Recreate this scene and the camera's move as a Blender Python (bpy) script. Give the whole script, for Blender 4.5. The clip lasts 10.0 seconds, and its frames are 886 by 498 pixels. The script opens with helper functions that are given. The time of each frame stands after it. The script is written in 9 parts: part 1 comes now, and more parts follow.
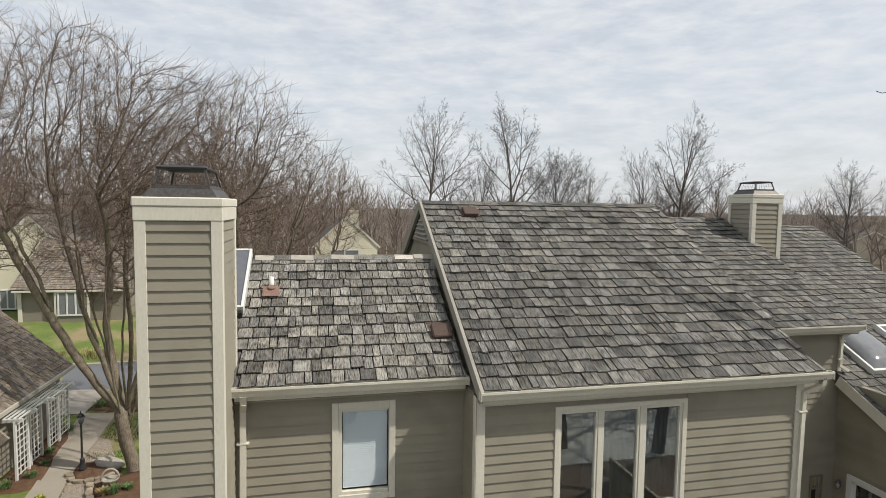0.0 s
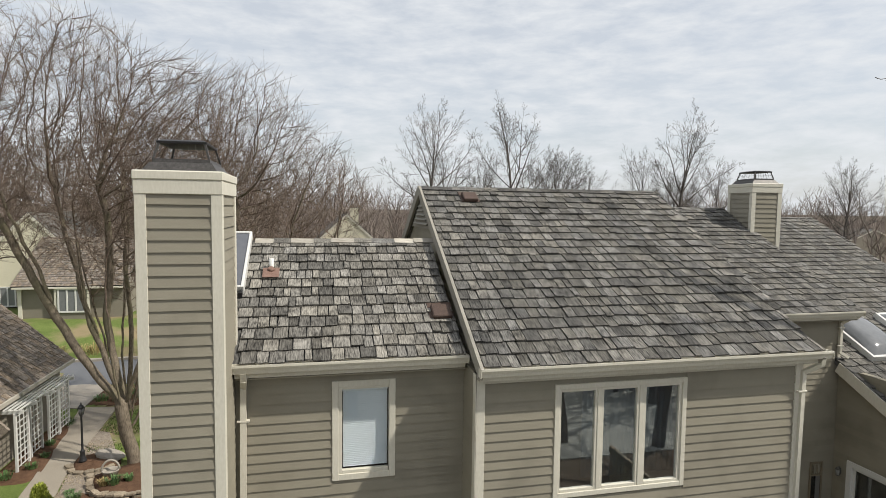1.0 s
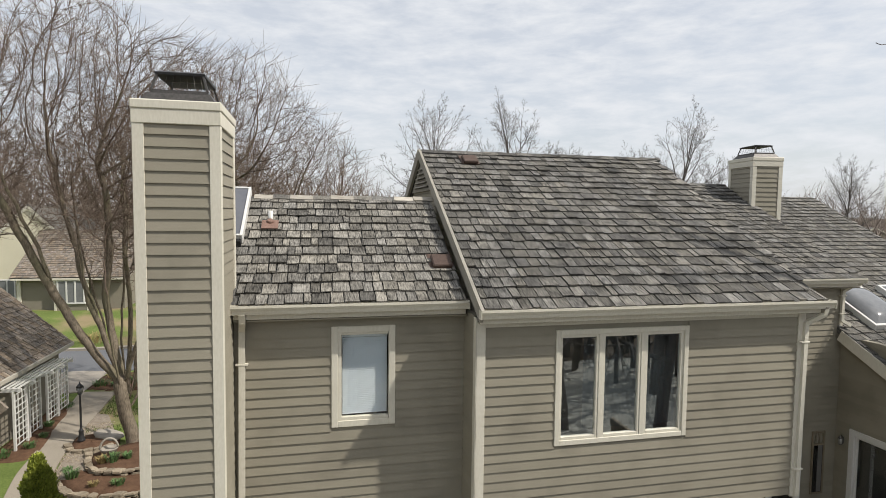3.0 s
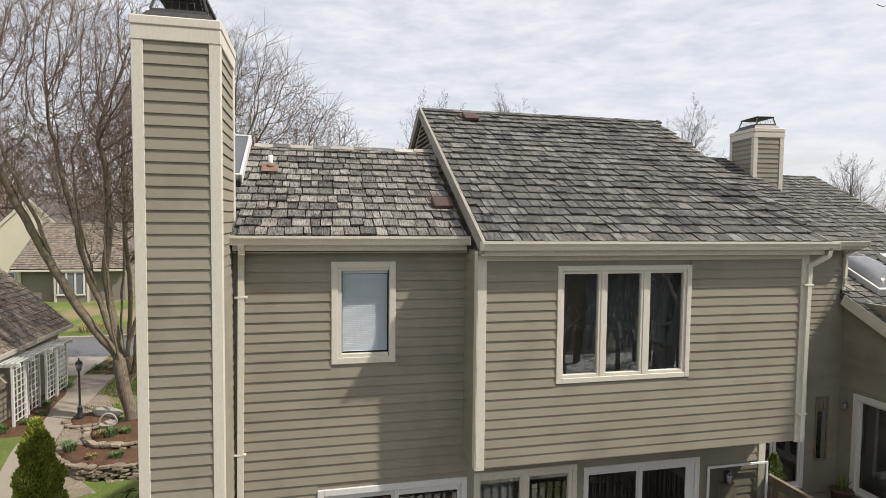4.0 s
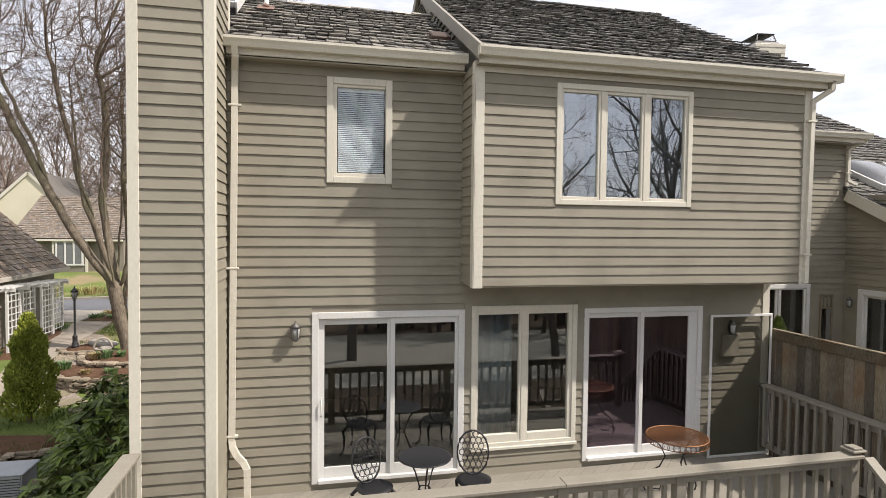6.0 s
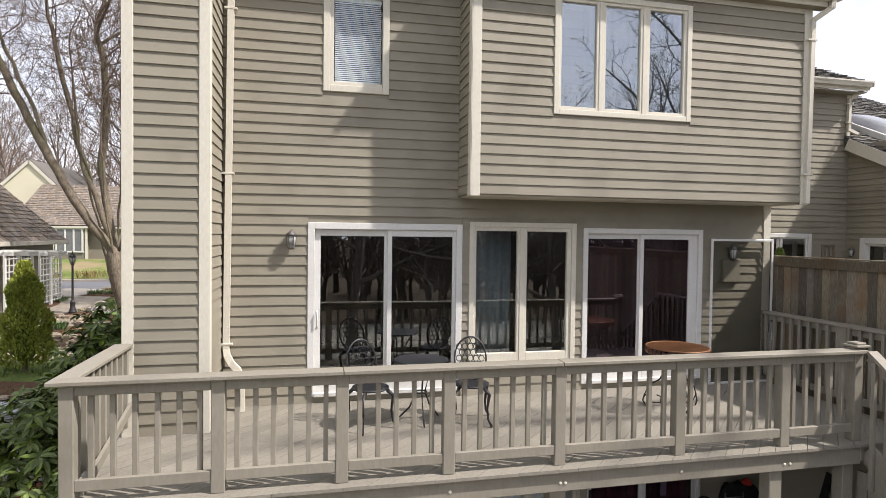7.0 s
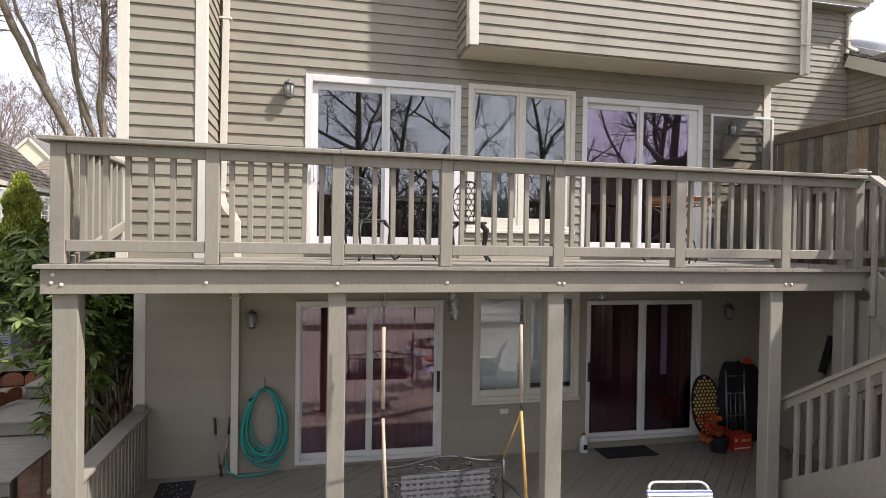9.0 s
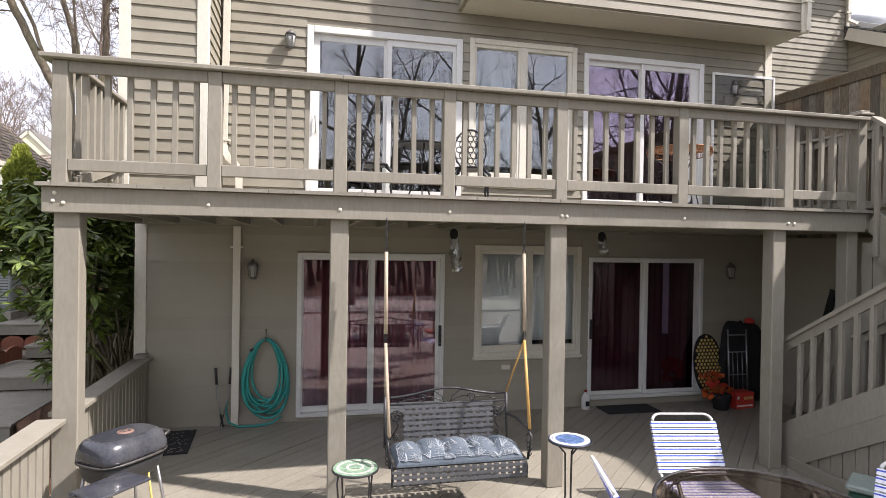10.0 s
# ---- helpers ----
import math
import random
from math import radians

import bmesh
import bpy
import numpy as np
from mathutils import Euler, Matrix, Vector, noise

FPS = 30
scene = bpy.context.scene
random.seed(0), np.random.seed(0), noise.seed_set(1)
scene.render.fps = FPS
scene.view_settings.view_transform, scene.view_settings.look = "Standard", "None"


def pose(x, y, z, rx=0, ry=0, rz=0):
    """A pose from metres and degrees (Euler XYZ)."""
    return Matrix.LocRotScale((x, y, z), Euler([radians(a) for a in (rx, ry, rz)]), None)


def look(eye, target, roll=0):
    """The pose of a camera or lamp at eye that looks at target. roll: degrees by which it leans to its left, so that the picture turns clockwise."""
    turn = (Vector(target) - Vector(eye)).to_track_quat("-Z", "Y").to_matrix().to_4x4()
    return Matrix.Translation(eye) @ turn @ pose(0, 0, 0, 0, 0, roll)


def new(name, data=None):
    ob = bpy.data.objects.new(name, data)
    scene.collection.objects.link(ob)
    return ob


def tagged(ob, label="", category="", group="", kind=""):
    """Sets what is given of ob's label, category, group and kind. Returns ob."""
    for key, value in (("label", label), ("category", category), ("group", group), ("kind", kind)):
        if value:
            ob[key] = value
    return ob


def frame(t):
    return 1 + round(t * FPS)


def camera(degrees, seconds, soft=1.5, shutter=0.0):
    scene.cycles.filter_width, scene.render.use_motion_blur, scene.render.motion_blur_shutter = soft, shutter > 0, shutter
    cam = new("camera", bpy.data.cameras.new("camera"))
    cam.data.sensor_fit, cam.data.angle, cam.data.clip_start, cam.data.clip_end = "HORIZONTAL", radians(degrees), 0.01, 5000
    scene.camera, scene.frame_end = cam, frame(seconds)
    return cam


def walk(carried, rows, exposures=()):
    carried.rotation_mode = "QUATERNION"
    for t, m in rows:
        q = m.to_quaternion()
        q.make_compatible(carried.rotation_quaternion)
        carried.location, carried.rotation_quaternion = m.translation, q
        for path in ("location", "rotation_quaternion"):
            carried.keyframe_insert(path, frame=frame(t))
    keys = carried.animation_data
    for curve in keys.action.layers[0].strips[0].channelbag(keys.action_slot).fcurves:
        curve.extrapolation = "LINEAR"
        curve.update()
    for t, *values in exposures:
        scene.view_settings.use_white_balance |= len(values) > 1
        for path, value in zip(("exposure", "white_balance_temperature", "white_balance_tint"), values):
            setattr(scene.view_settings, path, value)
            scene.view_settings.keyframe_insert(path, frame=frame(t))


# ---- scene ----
cam = camera(75.5, 10.0, soft=0.45)
PATH = [
    (0, (-0.095, -0.367, 10.608), (0.35, 1.577, 10.464), 0.8),
    (0.5, (-0.095, -0.387, 10.468), (0.35, 1.557, 10.326), 0.7),
    (1, (-0.095, -0.403, 10.313), (0.35, 1.541, 10.172), 0.7),
    (1.5, (-0.09, -0.417, 10.147), (0.354, 1.528, 10.01), 0.7),
    (2, (-0.087, -0.415, 10.0), (0.36, 1.53, 9.862), 0.7),
    (3.5, (-0.087, -0.407, 9.146), (0.357, 1.54, 9.026), 0.6),
    (4, (-0.081, -0.414, 8.616), (0.362, 1.533, 8.507), 0.6),
    (4.5, (-0.056, -0.422, 8.013), (0.387, 1.526, 7.909), 0.6),
    (5, (-0.046, -0.418, 7.369), (0.398, 1.53, 7.274), 0.6),
    (5.5, (-0.03, -0.413, 6.755), (0.413, 1.535, 6.668), 0.6),
    (7, (0.055, -0.391, 4.877), (0.493, 1.56, 4.828), 0.7),
    (7.5, (0.101, -0.382, 4.296), (0.537, 1.57, 4.253), 0.7),
    (8, (0.109, -0.387, 3.8), (0.55, 1.563, 3.76), 0.9),
    (8.5, (0.108, -0.384, 3.331), (0.548, 1.567, 3.298), 0.9),
    (9, (0.103, -0.385, 2.924), (0.542, 1.566, 2.898), 0.9),
    (9.5, (0.102, -0.379, 2.569), (0.54, 1.572, 2.548), 0.9),
    (10, (0.086, -0.373, 2.267), (0.527, 1.578, 2.252), 0.9),
]
walk(cam, [(t, look(eye, target, roll)) for t, eye, target, roll in PATH],
     exposures=((0, -0.08, 6550, 9), (2, -0.05, 6550, 9), (3.5, 0.0, 6560, 11), (4.5, 0.14, 6640, 13), (5.5, 0.30, 6640, 14), (7, 0.55, 6400, 16), (8, 0.68, 6330, 17), (9, 0.84, 6300, 18), (10, 1.0, 6300, 18)))

# ---- world, sun ----
SUN_FROM = Vector((1.95, -1.0, 2.5)).normalized()
sun = new("sun", bpy.data.lights.new("sun", "SUN"))
sun.data.energy, sun.data.angle, sun.data.color = 4.7, radians(1.2), (1.0, 0.95, 0.87)
sun.matrix_world = look(SUN_FROM * 50, (0, 0, 0))

world = bpy.data.worlds.new("sky")
scene.world = world
world.use_nodes = True
wn, wl = world.node_tree.nodes, world.node_tree.links
wn.clear()
sky = wn.new("ShaderNodeTexSky")
sky.sky_type, sky.sun_disc = "NISHITA", False
sky.sun_elevation = math.asin(SUN_FROM.z)
sky.sun_rotation = math.atan2(SUN_FROM.x, SUN_FROM.y)
sky.dust_density = 2.0
wco = wn.new("ShaderNodeTexCoord")
wmap = wn.new("ShaderNodeMapping")
wmap.inputs["Scale"].default_value = (3.6, 4.2, 13.0)
wmap.inputs["Rotation"].default_value = (0, radians(8), radians(25))
clouds = wn.new("ShaderNodeTexNoise")
clouds.inputs["Scale"].default_value, clouds.inputs["Detail"].default_value, clouds.inputs["Roughness"].default_value = 3.2, 9.0, 0.60
clouds.inputs["Distortion"].default_value = 0.15
ramp = wn.new("ShaderNodeValToRGB")
ramp.color_ramp.elements[0].position, ramp.color_ramp.elements[1].position = 0.36, 0.66
ramp.color_ramp.elements[0].color, ramp.color_ramp.elements[1].color = (0.66, 0.66, 0.66, 1), (0.96, 0.96, 0.96, 1)
gain = wn.new("ShaderNodeVectorMath")
gain.operation = "SCALE"
gain.inputs["Scale"].default_value = 0.13
cloudmix = wn.new("ShaderNodeMix")
cloudmix.data_type = "RGBA"
cloudmix.inputs[7].default_value = (0.88, 0.91, 0.955, 1)
back = wn.new("ShaderNodeBackground")
back.inputs["Strength"].default_value = 0.95
wout = wn.new("ShaderNodeOutputWorld")
wl.new(wco.outputs["Generated"], wmap.inputs["Vector"])
wl.new(wmap.outputs["Vector"], clouds.inputs["Vector"])
wl.new(clouds.outputs["Fac"], ramp.inputs["Fac"])
wl.new(sky.outputs["Color"], gain.inputs[0])
wl.new(ramp.outputs["Color"], cloudmix.inputs[0])
wl.new(gain.outputs["Vector"], cloudmix.inputs[6])
wl.new(cloudmix.outputs[2], back.inputs["Color"])
wl.new(back.outputs["Background"], wout.inputs["Surface"])


# ---- materials ----
def surface(name, dark, light, scale=3.0, fine=40.0, rough=0.7, bump=0.2, stretch=(1, 1, 1), vary=0.0, hue=0.0, coords="world",
            metal=0.0, spec=0.35, blotch=0.35, contrast=0.2, tint=None, tint_amount=0.0, tint_scale=0.8):
    """Two scales of noise between two colours, a random shade from piece to piece, and relief."""
    m = bpy.data.materials.new(name)
    m.use_nodes = True
    n, l = m.node_tree.nodes, m.node_tree.links
    b = n["Principled BSDF"]
    b.inputs["Roughness"].default_value, b.inputs["Metallic"].default_value = rough, metal
    b.inputs["Specular IOR Level"].default_value = spec
    info = n.new("ShaderNodeObjectInfo")
    geo = n.new("ShaderNodeNewGeometry")
    rnd = n.new("ShaderNodeMath")
    rnd.operation = "ADD"
    l.new(info.outputs["Random"], rnd.inputs[0])
    l.new(geo.outputs["Random Per Island"], rnd.inputs[1])
    frac = n.new("ShaderNodeMath")
    frac.operation = "FRACT"
    l.new(rnd.outputs[0], frac.inputs[0])
    if coords == "world":
        vec = geo.outputs["Position"]
    else:
        tc = n.new("ShaderNodeTexCoord")
        off = n.new("ShaderNodeVectorMath")
        off.operation = "SCALE"
        off.inputs[0].default_value = (37.0, 53.0, 19.0)
        l.new(frac.outputs[0], off.inputs["Scale"])
        add = n.new("ShaderNodeVectorMath")
        l.new(tc.outputs["Object"], add.inputs[0])
        l.new(off.outputs["Vector"], add.inputs[1])
        vec = add.outputs["Vector"]
    mp = n.new("ShaderNodeMapping")
    mp.inputs["Scale"].default_value = stretch
    l.new(vec, mp.inputs["Vector"])
    big, small = n.new("ShaderNodeTexNoise"), n.new("ShaderNodeTexNoise")
    big.inputs["Scale"].default_value, big.inputs["Detail"].default_value = scale, 4
    small.inputs["Scale"].default_value, small.inputs["Detail"].default_value = fine, 4
    l.new(vec, big.inputs["Vector"])
    l.new(mp.outputs["Vector"], small.inputs["Vector"])
    blend = n.new("ShaderNodeMix")
    blend.inputs[0].default_value = blotch
    l.new(small.outputs["Fac"], blend.inputs[2])
    l.new(big.outputs["Fac"], blend.inputs[3])
    wide = n.new("ShaderNodeMapRange")
    wide.inputs["From Min"].default_value, wide.inputs["From Max"].default_value = 0.5 - contrast, 0.5 + contrast
    l.new(blend.outputs[0], wide.inputs["Value"])
    col = n.new("ShaderNodeMix")
    col.data_type = "RGBA"
    col.inputs[6].default_value, col.inputs[7].default_value = (*dark, 1), (*light, 1)
    l.new(wide.outputs["Result"], col.inputs[0])
    out = col.outputs[2]
    if tint:
        tn = n.new("ShaderNodeTexNoise")
        tn.inputs["Scale"].default_value, tn.inputs["Detail"].default_value = tint_scale, 3
        l.new(vec, tn.inputs["Vector"])
        tr = n.new("ShaderNodeMapRange")
        tr.inputs["From Min"].default_value, tr.inputs["From Max"].default_value, tr.inputs["To Max"].default_value = 0.5, 0.68, tint_amount
        l.new(tn.outputs["Fac"], tr.inputs["Value"])
        tm = n.new("ShaderNodeMix")
        tm.data_type = "RGBA"
        tm.inputs[7].default_value = (*tint, 1)
        l.new(tr.outputs["Result"], tm.inputs[0])
        l.new(out, tm.inputs[6])
        out = tm.outputs[2]
    if vary or hue:
        hsv = n.new("ShaderNodeHueSaturation")
        v = n.new("ShaderNodeMapRange")
        v.inputs["To Min"].default_value, v.inputs["To Max"].default_value = 1 - vary, 1 + vary
        l.new(frac.outputs[0], v.inputs["Value"])
        l.new(v.outputs["Result"], hsv.inputs["Value"])
        if hue:
            tw = n.new("ShaderNodeMath")
            tw.operation = "MULTIPLY"
            tw.inputs[1].default_value = 7.31
            fr = n.new("ShaderNodeMath")
            fr.operation = "FRACT"
            l.new(frac.outputs[0], tw.inputs[0])
            l.new(tw.outputs[0], fr.inputs[0])
            sat = n.new("ShaderNodeMapRange")
            sat.inputs["To Min"].default_value, sat.inputs["To Max"].default_value = 1 - hue, 1 + hue
            l.new(fr.outputs[0], sat.inputs["Value"])
            l.new(sat.outputs["Result"], hsv.inputs["Saturation"])
        l.new(out, hsv.inputs["Color"])
        out = hsv.outputs["Color"]
    l.new(out, b.inputs["Base Color"])
    if bump:
        bp = n.new("ShaderNodeBump")
        bp.inputs["Strength"].default_value, bp.inputs["Distance"].default_value = bump, 0.01
        l.new(small.outputs["Fac"], bp.inputs["Height"])
        l.new(bp.outputs["Normal"], b.inputs["Normal"])
    return m


def glazing(name, tint=(0.94, 0.96, 0.96), gloss=0.05, sheen=(1, 1, 1)):
    """Clear window glass: light passes through, and it mirrors more at grazing angles."""
    m = bpy.data.materials.new(name)
    m.use_nodes = True
    n, l = m.node_tree.nodes, m.node_tree.links
    n.remove(n["Principled BSDF"])
    tr, gl, mix = n.new("ShaderNodeBsdfTransparent"), n.new("ShaderNodeBsdfGlossy"), n.new("ShaderNodeMixShader")
    tr.inputs["Color"].default_value = (*tint, 1)
    gl.inputs["Roughness"].default_value = 0.0
    gl.inputs["Color"].default_value = (*sheen, 1)
    lw, power, add = n.new("ShaderNodeLayerWeight"), n.new("ShaderNodeMath"), n.new("ShaderNodeMath")
    lw.inputs["Blend"].default_value = 0.5
    power.operation, power.inputs[1].default_value = "POWER", 5.0
    add.operation, add.use_clamp = "MULTIPLY_ADD", True
    add.inputs[1].default_value, add.inputs[2].default_value = 0.95 - gloss, gloss
    l.new(lw.outputs["Facing"], power.inputs[0])
    l.new(power.outputs[0], add.inputs[0])
    l.new(add.outputs[0], mix.inputs["Fac"])
    l.new(tr.outputs[0], mix.inputs[1])
    l.new(gl.outputs[0], mix.inputs[2])
    l.new(mix.outputs[0], n["Material Output"].inputs["Surface"])
    return m


SIDING = surface("siding_taupe", (0.236, 0.216, 0.166), (0.284, 0.260, 0.202), 1.3, 60, 0.62, 0.12, (0.6, 6, 6), vary=0.045, spec=0.3, tint=(0.19, 0.172, 0.132), tint_amount=0.5, tint_scale=1.7)
SIDING_LOW = surface("siding_lower", (0.275, 0.252, 0.2), (0.33, 0.303, 0.242), 1.1, 50, 0.65, 0.1, (0.6, 6, 6), vary=0.05, spec=0.3)
CREAM = surface("cream_trim", (0.55, 0.52, 0.43), (0.64, 0.61, 0.52), 2.0, 50, 0.55, 0.06, (1, 1, 0.3), spec=0.35)
WHITE = surface("white_vinyl", (0.58, 0.575, 0.545), (0.66, 0.655, 0.625), 2.0, 30, 0.4, 0.02, spec=0.4)
DECK = surface("deck_paint", (0.212, 0.195, 0.156), (0.262, 0.242, 0.197), 2.0, 22, 0.62, 0.035, (2, 2, 0.5), vary=0.05, spec=0.3, tint=(0.215, 0.194, 0.15), tint_amount=0.45, tint_scale=5.0)
DECKFLOOR = surface("deck_floor", (0.195, 0.18, 0.147), (0.258, 0.24, 0.198), 1.6, 30, 0.75, 0.12, vary=0.05, spec=0.25, tint=(0.20, 0.184, 0.15), tint_amount=0.4, tint_scale=1.5)
PATIO = surface("patio_boards", (0.21, 0.191, 0.152), (0.285, 0.262, 0.212), 0.9, 30, 0.42, 0.06, vary=0.04, spec=0.5, tint=(0.33, 0.305, 0.25), tint_amount=0.5, tint_scale=1.1)
SHAKE = surface("cedar_shake", (0.030, 0.029, 0.027), (0.215, 0.205, 0.184), 4.0, 10, 0.85, 0.8, (6.5, 0.9, 6.5), vary=0.36, hue=0.35, coords="object", spec=0.2, blotch=0.35, contrast=0.15)
SHAKE_PALE = surface("bleached_shake", (0.042, 0.039, 0.035), (0.275, 0.26, 0.23), 4.0, 10, 0.85, 0.8, (6.5, 0.9, 6.5), vary=0.42, hue=0.2, coords="object", spec=0.2, blotch=0.38, contrast=0.14)
BLEACHED = surface("bleached_ridge_shake", (0.26, 0.235, 0.195), (0.48, 0.45, 0.39), 4.0, 10, 0.85, 0.5, (0.9, 6.5, 6.5), vary=0.2, spec=0.2)
SHAKE_BROWN = surface("brown_shake", (0.085, 0.07, 0.055), (0.32, 0.27, 0.22), 4.0, 10, 0.85, 0.6, (6.5, 0.9, 6.5), vary=0.22, hue=0.3, coords="object", spec=0.2, contrast=0.15)
FENCE = surface("old_fence", (0.07, 0.06, 0.043), (0.26, 0.226, 0.168), 2.2, 24, 0.8, 0.4, (6, 6, 0.5), vary=0.4, hue=0.2, spec=0.2, tint=(0.12, 0.07, 0.04), tint_amount=0.6, tint_scale=2.2)
METALDARK = surface("dark_iron", (0.012, 0.012, 0.013), (0.03, 0.03, 0.032), 8, 80, 0.45, 0.1, spec=0.5)
CAPMETAL = surface("weathered_cap", (0.045, 0.042, 0.04), (0.10, 0.094, 0.088), 6, 30, 0.5, 0.1, metal=0.4)
VENTBROWN = surface("brown_vent", (0.055, 0.035, 0.027), (0.10, 0.065, 0.05), 5, 40, 0.6, 0.1)
# near-black walls: the shade of unlit rooms is put into this colour
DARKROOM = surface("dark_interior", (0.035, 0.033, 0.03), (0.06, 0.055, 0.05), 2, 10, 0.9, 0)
BLIND = surface("white_blind", (0.74, 0.77, 0.80), (0.80, 0.83, 0.86), 2, 30, 0.6, 0)
REDCURTAIN = surface("red_curtain", (0.06, 0.007, 0.022), (0.105, 0.014, 0.04), 4, 40, 0.85, 0.2, (12, 12, 0.4))
GLASS = glazing("window_glass", gloss=0.115)
CLEAR = glazing("clear_glass", gloss=0.05)
FILMED_LOW = glazing("faintly_filmed_glass", tint=(0.86, 0.8, 0.84), gloss=0.12, sheen=(0.96, 0.86, 0.93))
FILMED_BAY = glazing("rainbow_filmed_glass", tint=(0.85, 0.87, 0.88), gloss=0.24, sheen=(0.9, 0.95, 1.0))
FILMED = glazing("filmed_glass", tint=(0.9, 0.88, 0.9), gloss=0.14, sheen=(0.93, 0.78, 0.97))
BARK = surface("bark", (0.095, 0.076, 0.056), (0.235, 0.196, 0.15), 6, 14, 0.9, 0.9, (3, 3, 0.5), spec=0.1, contrast=0.15, tint=(0.17, 0.165, 0.09), tint_amount=0.5)
# grey bark for the far woods, paled because distance haze is painted in
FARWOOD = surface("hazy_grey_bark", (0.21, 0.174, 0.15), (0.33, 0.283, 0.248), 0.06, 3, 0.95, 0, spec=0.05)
DARKBARK = surface("dark_damp_bark", (0.055, 0.048, 0.04), (0.12, 0.106, 0.09), 2, 9, 0.95, 0.3, spec=0.05)
TWIG = surface("reddish_twig_bark", (0.105, 0.078, 0.06), (0.235, 0.18, 0.142), 0.7, 9, 0.9, 0.3, spec=0.1)
BARKFAR = surface("grey_bark", (0.085, 0.075, 0.067), (0.16, 0.143, 0.13), 0.5, 6, 0.95, 0, spec=0.05)
GRASS = surface("lawn", (0.07, 0.105, 0.026), (0.175, 0.215, 0.066), 0.9, 22, 0.95, 0.5, spec=0.1, tint=(0.27, 0.20, 0.13), tint_amount=0.8, tint_scale=0.45)
_n, _l = GRASS.node_tree.nodes, GRASS.node_tree.links
_sep, _rng, _mx, _ge = _n.new("ShaderNodeSeparateXYZ"), _n.new("ShaderNodeMapRange"), _n.new("ShaderNodeMix"), _n.new("ShaderNodeNewGeometry")
_far = _n.new("ShaderNodeMath")
_far.operation = "ABSOLUTE"
_sub = _n.new("ShaderNodeMath")
_sub.operation, _sub.inputs[1].default_value = "SUBTRACT", 22.0
_mx.data_type = "RGBA"
_mx.inputs[7].default_value = (0.085, 0.066, 0.048, 1)
_rng.inputs["From Min"].default_value, _rng.inputs["From Max"].default_value = 20.0, 27.0
_l.new(_ge.outputs["Position"], _sep.inputs[0])
_l.new(_sep.outputs["Y"], _sub.inputs[0])
_l.new(_sub.outputs[0], _far.inputs[0])
_l.new(_far.outputs[0], _rng.inputs["Value"])
_l.new(_rng.outputs["Result"], _mx.inputs[0])
_b = _n["Principled BSDF"]
_l.new(_b.inputs["Base Color"].links[0].from_socket, _mx.inputs[6])
_l.new(_mx.outputs[2], _b.inputs["Base Color"])
CONCRETE = surface("pale_concrete", (0.27, 0.243, 0.205), (0.37, 0.337, 0.29), 1.5, 40, 0.9, 0.15, spec=0.2)
ASPHALT = surface("asphalt", (0.115, 0.12, 0.13), (0.15, 0.155, 0.165), 0.6, 60, 0.9, 0.2, spec=0.2)
FLAG = surface("mossy_flagstone", (0.15, 0.13, 0.085), (0.26, 0.23, 0.16), 3, 25, 0.9, 0.3, spec=0.15)
STONE = surface("field_stone", (0.15, 0.118, 0.08), (0.36, 0.305, 0.23), 5, 25, 0.85, 0.4, vary=0.25, coords="object", spec=0.2)
# pale colour for an added ground strip that brightens reflections in the glass
PALEBACK = surface("dormant_lawn", (0.21, 0.205, 0.175), (0.37, 0.36, 0.315), 0.8, 16, 0.95, 0.4, spec=0.1)
WALK = surface("walk_concrete", (0.235, 0.205, 0.165), (0.33, 0.295, 0.24), 1.2, 40, 0.9, 0.2, spec=0.2)
LITTER = surface("gravel_litter", (0.115, 0.09, 0.068), (0.36, 0.315, 0.26), 9, 70, 0.95, 0.8, spec=0.1)
MULCH = surface("mulch", (0.05, 0.028, 0.018), (0.16, 0.095, 0.06), 6, 60, 0.95, 0.6, spec=0.1)
LEAF = surface("rhododendron_leaf", (0.04, 0.068, 0.013), (0.15, 0.195, 0.042), 5, 20, 0.5, 0.05, vary=0.4, hue=0.15, spec=0.3)
CEDARLEAF = surface("cedar_foliage", (0.10, 0.135, 0.022), (0.40, 0.43, 0.08), 3, 20, 0.7, 0.1, vary=0.3, spec=0.2)
GUTTERDULL = surface("weathered_gutter", (0.36, 0.33, 0.28), (0.46, 0.43, 0.37), 3, 30, 0.6, 0.1)
FARSIDING = surface("pale_yellow_siding", (0.60, 0.555, 0.42), (0.70, 0.65, 0.50), 1, 20, 0.7, 0.05, (0.3, 0.3, 9))
FARTAUPE = surface("far_taupe_siding", (0.20, 0.18, 0.14), (0.25, 0.225, 0.18), 1, 20, 0.7, 0.05, (0.3, 0.3, 9))
SKYDOME = surface("skylight_dome", (0.16, 0.165, 0.17), (0.20, 0.205, 0.21), 2, 10, 0.12, 0, spec=0.6)


# ---- building blocks ----
def box(bm, x0, x1, y0, y1, z0, z1, m=None):
    v = [bm.verts.new((x, y, z)) for z in (z0, z1) for x, y in ((x0, y0), (x1, y0), (x1, y1), (x0, y1))]
    if m is not None:
        for w in v:
            w.co = m @ w.co
    for f in ((3, 2, 1, 0), (4, 5, 6, 7), (0, 1, 5, 4), (1, 2, 6, 5), (2, 3, 7, 6), (3, 0, 4, 7)):
        bm.faces.new([v[i] for i in f])
    return v


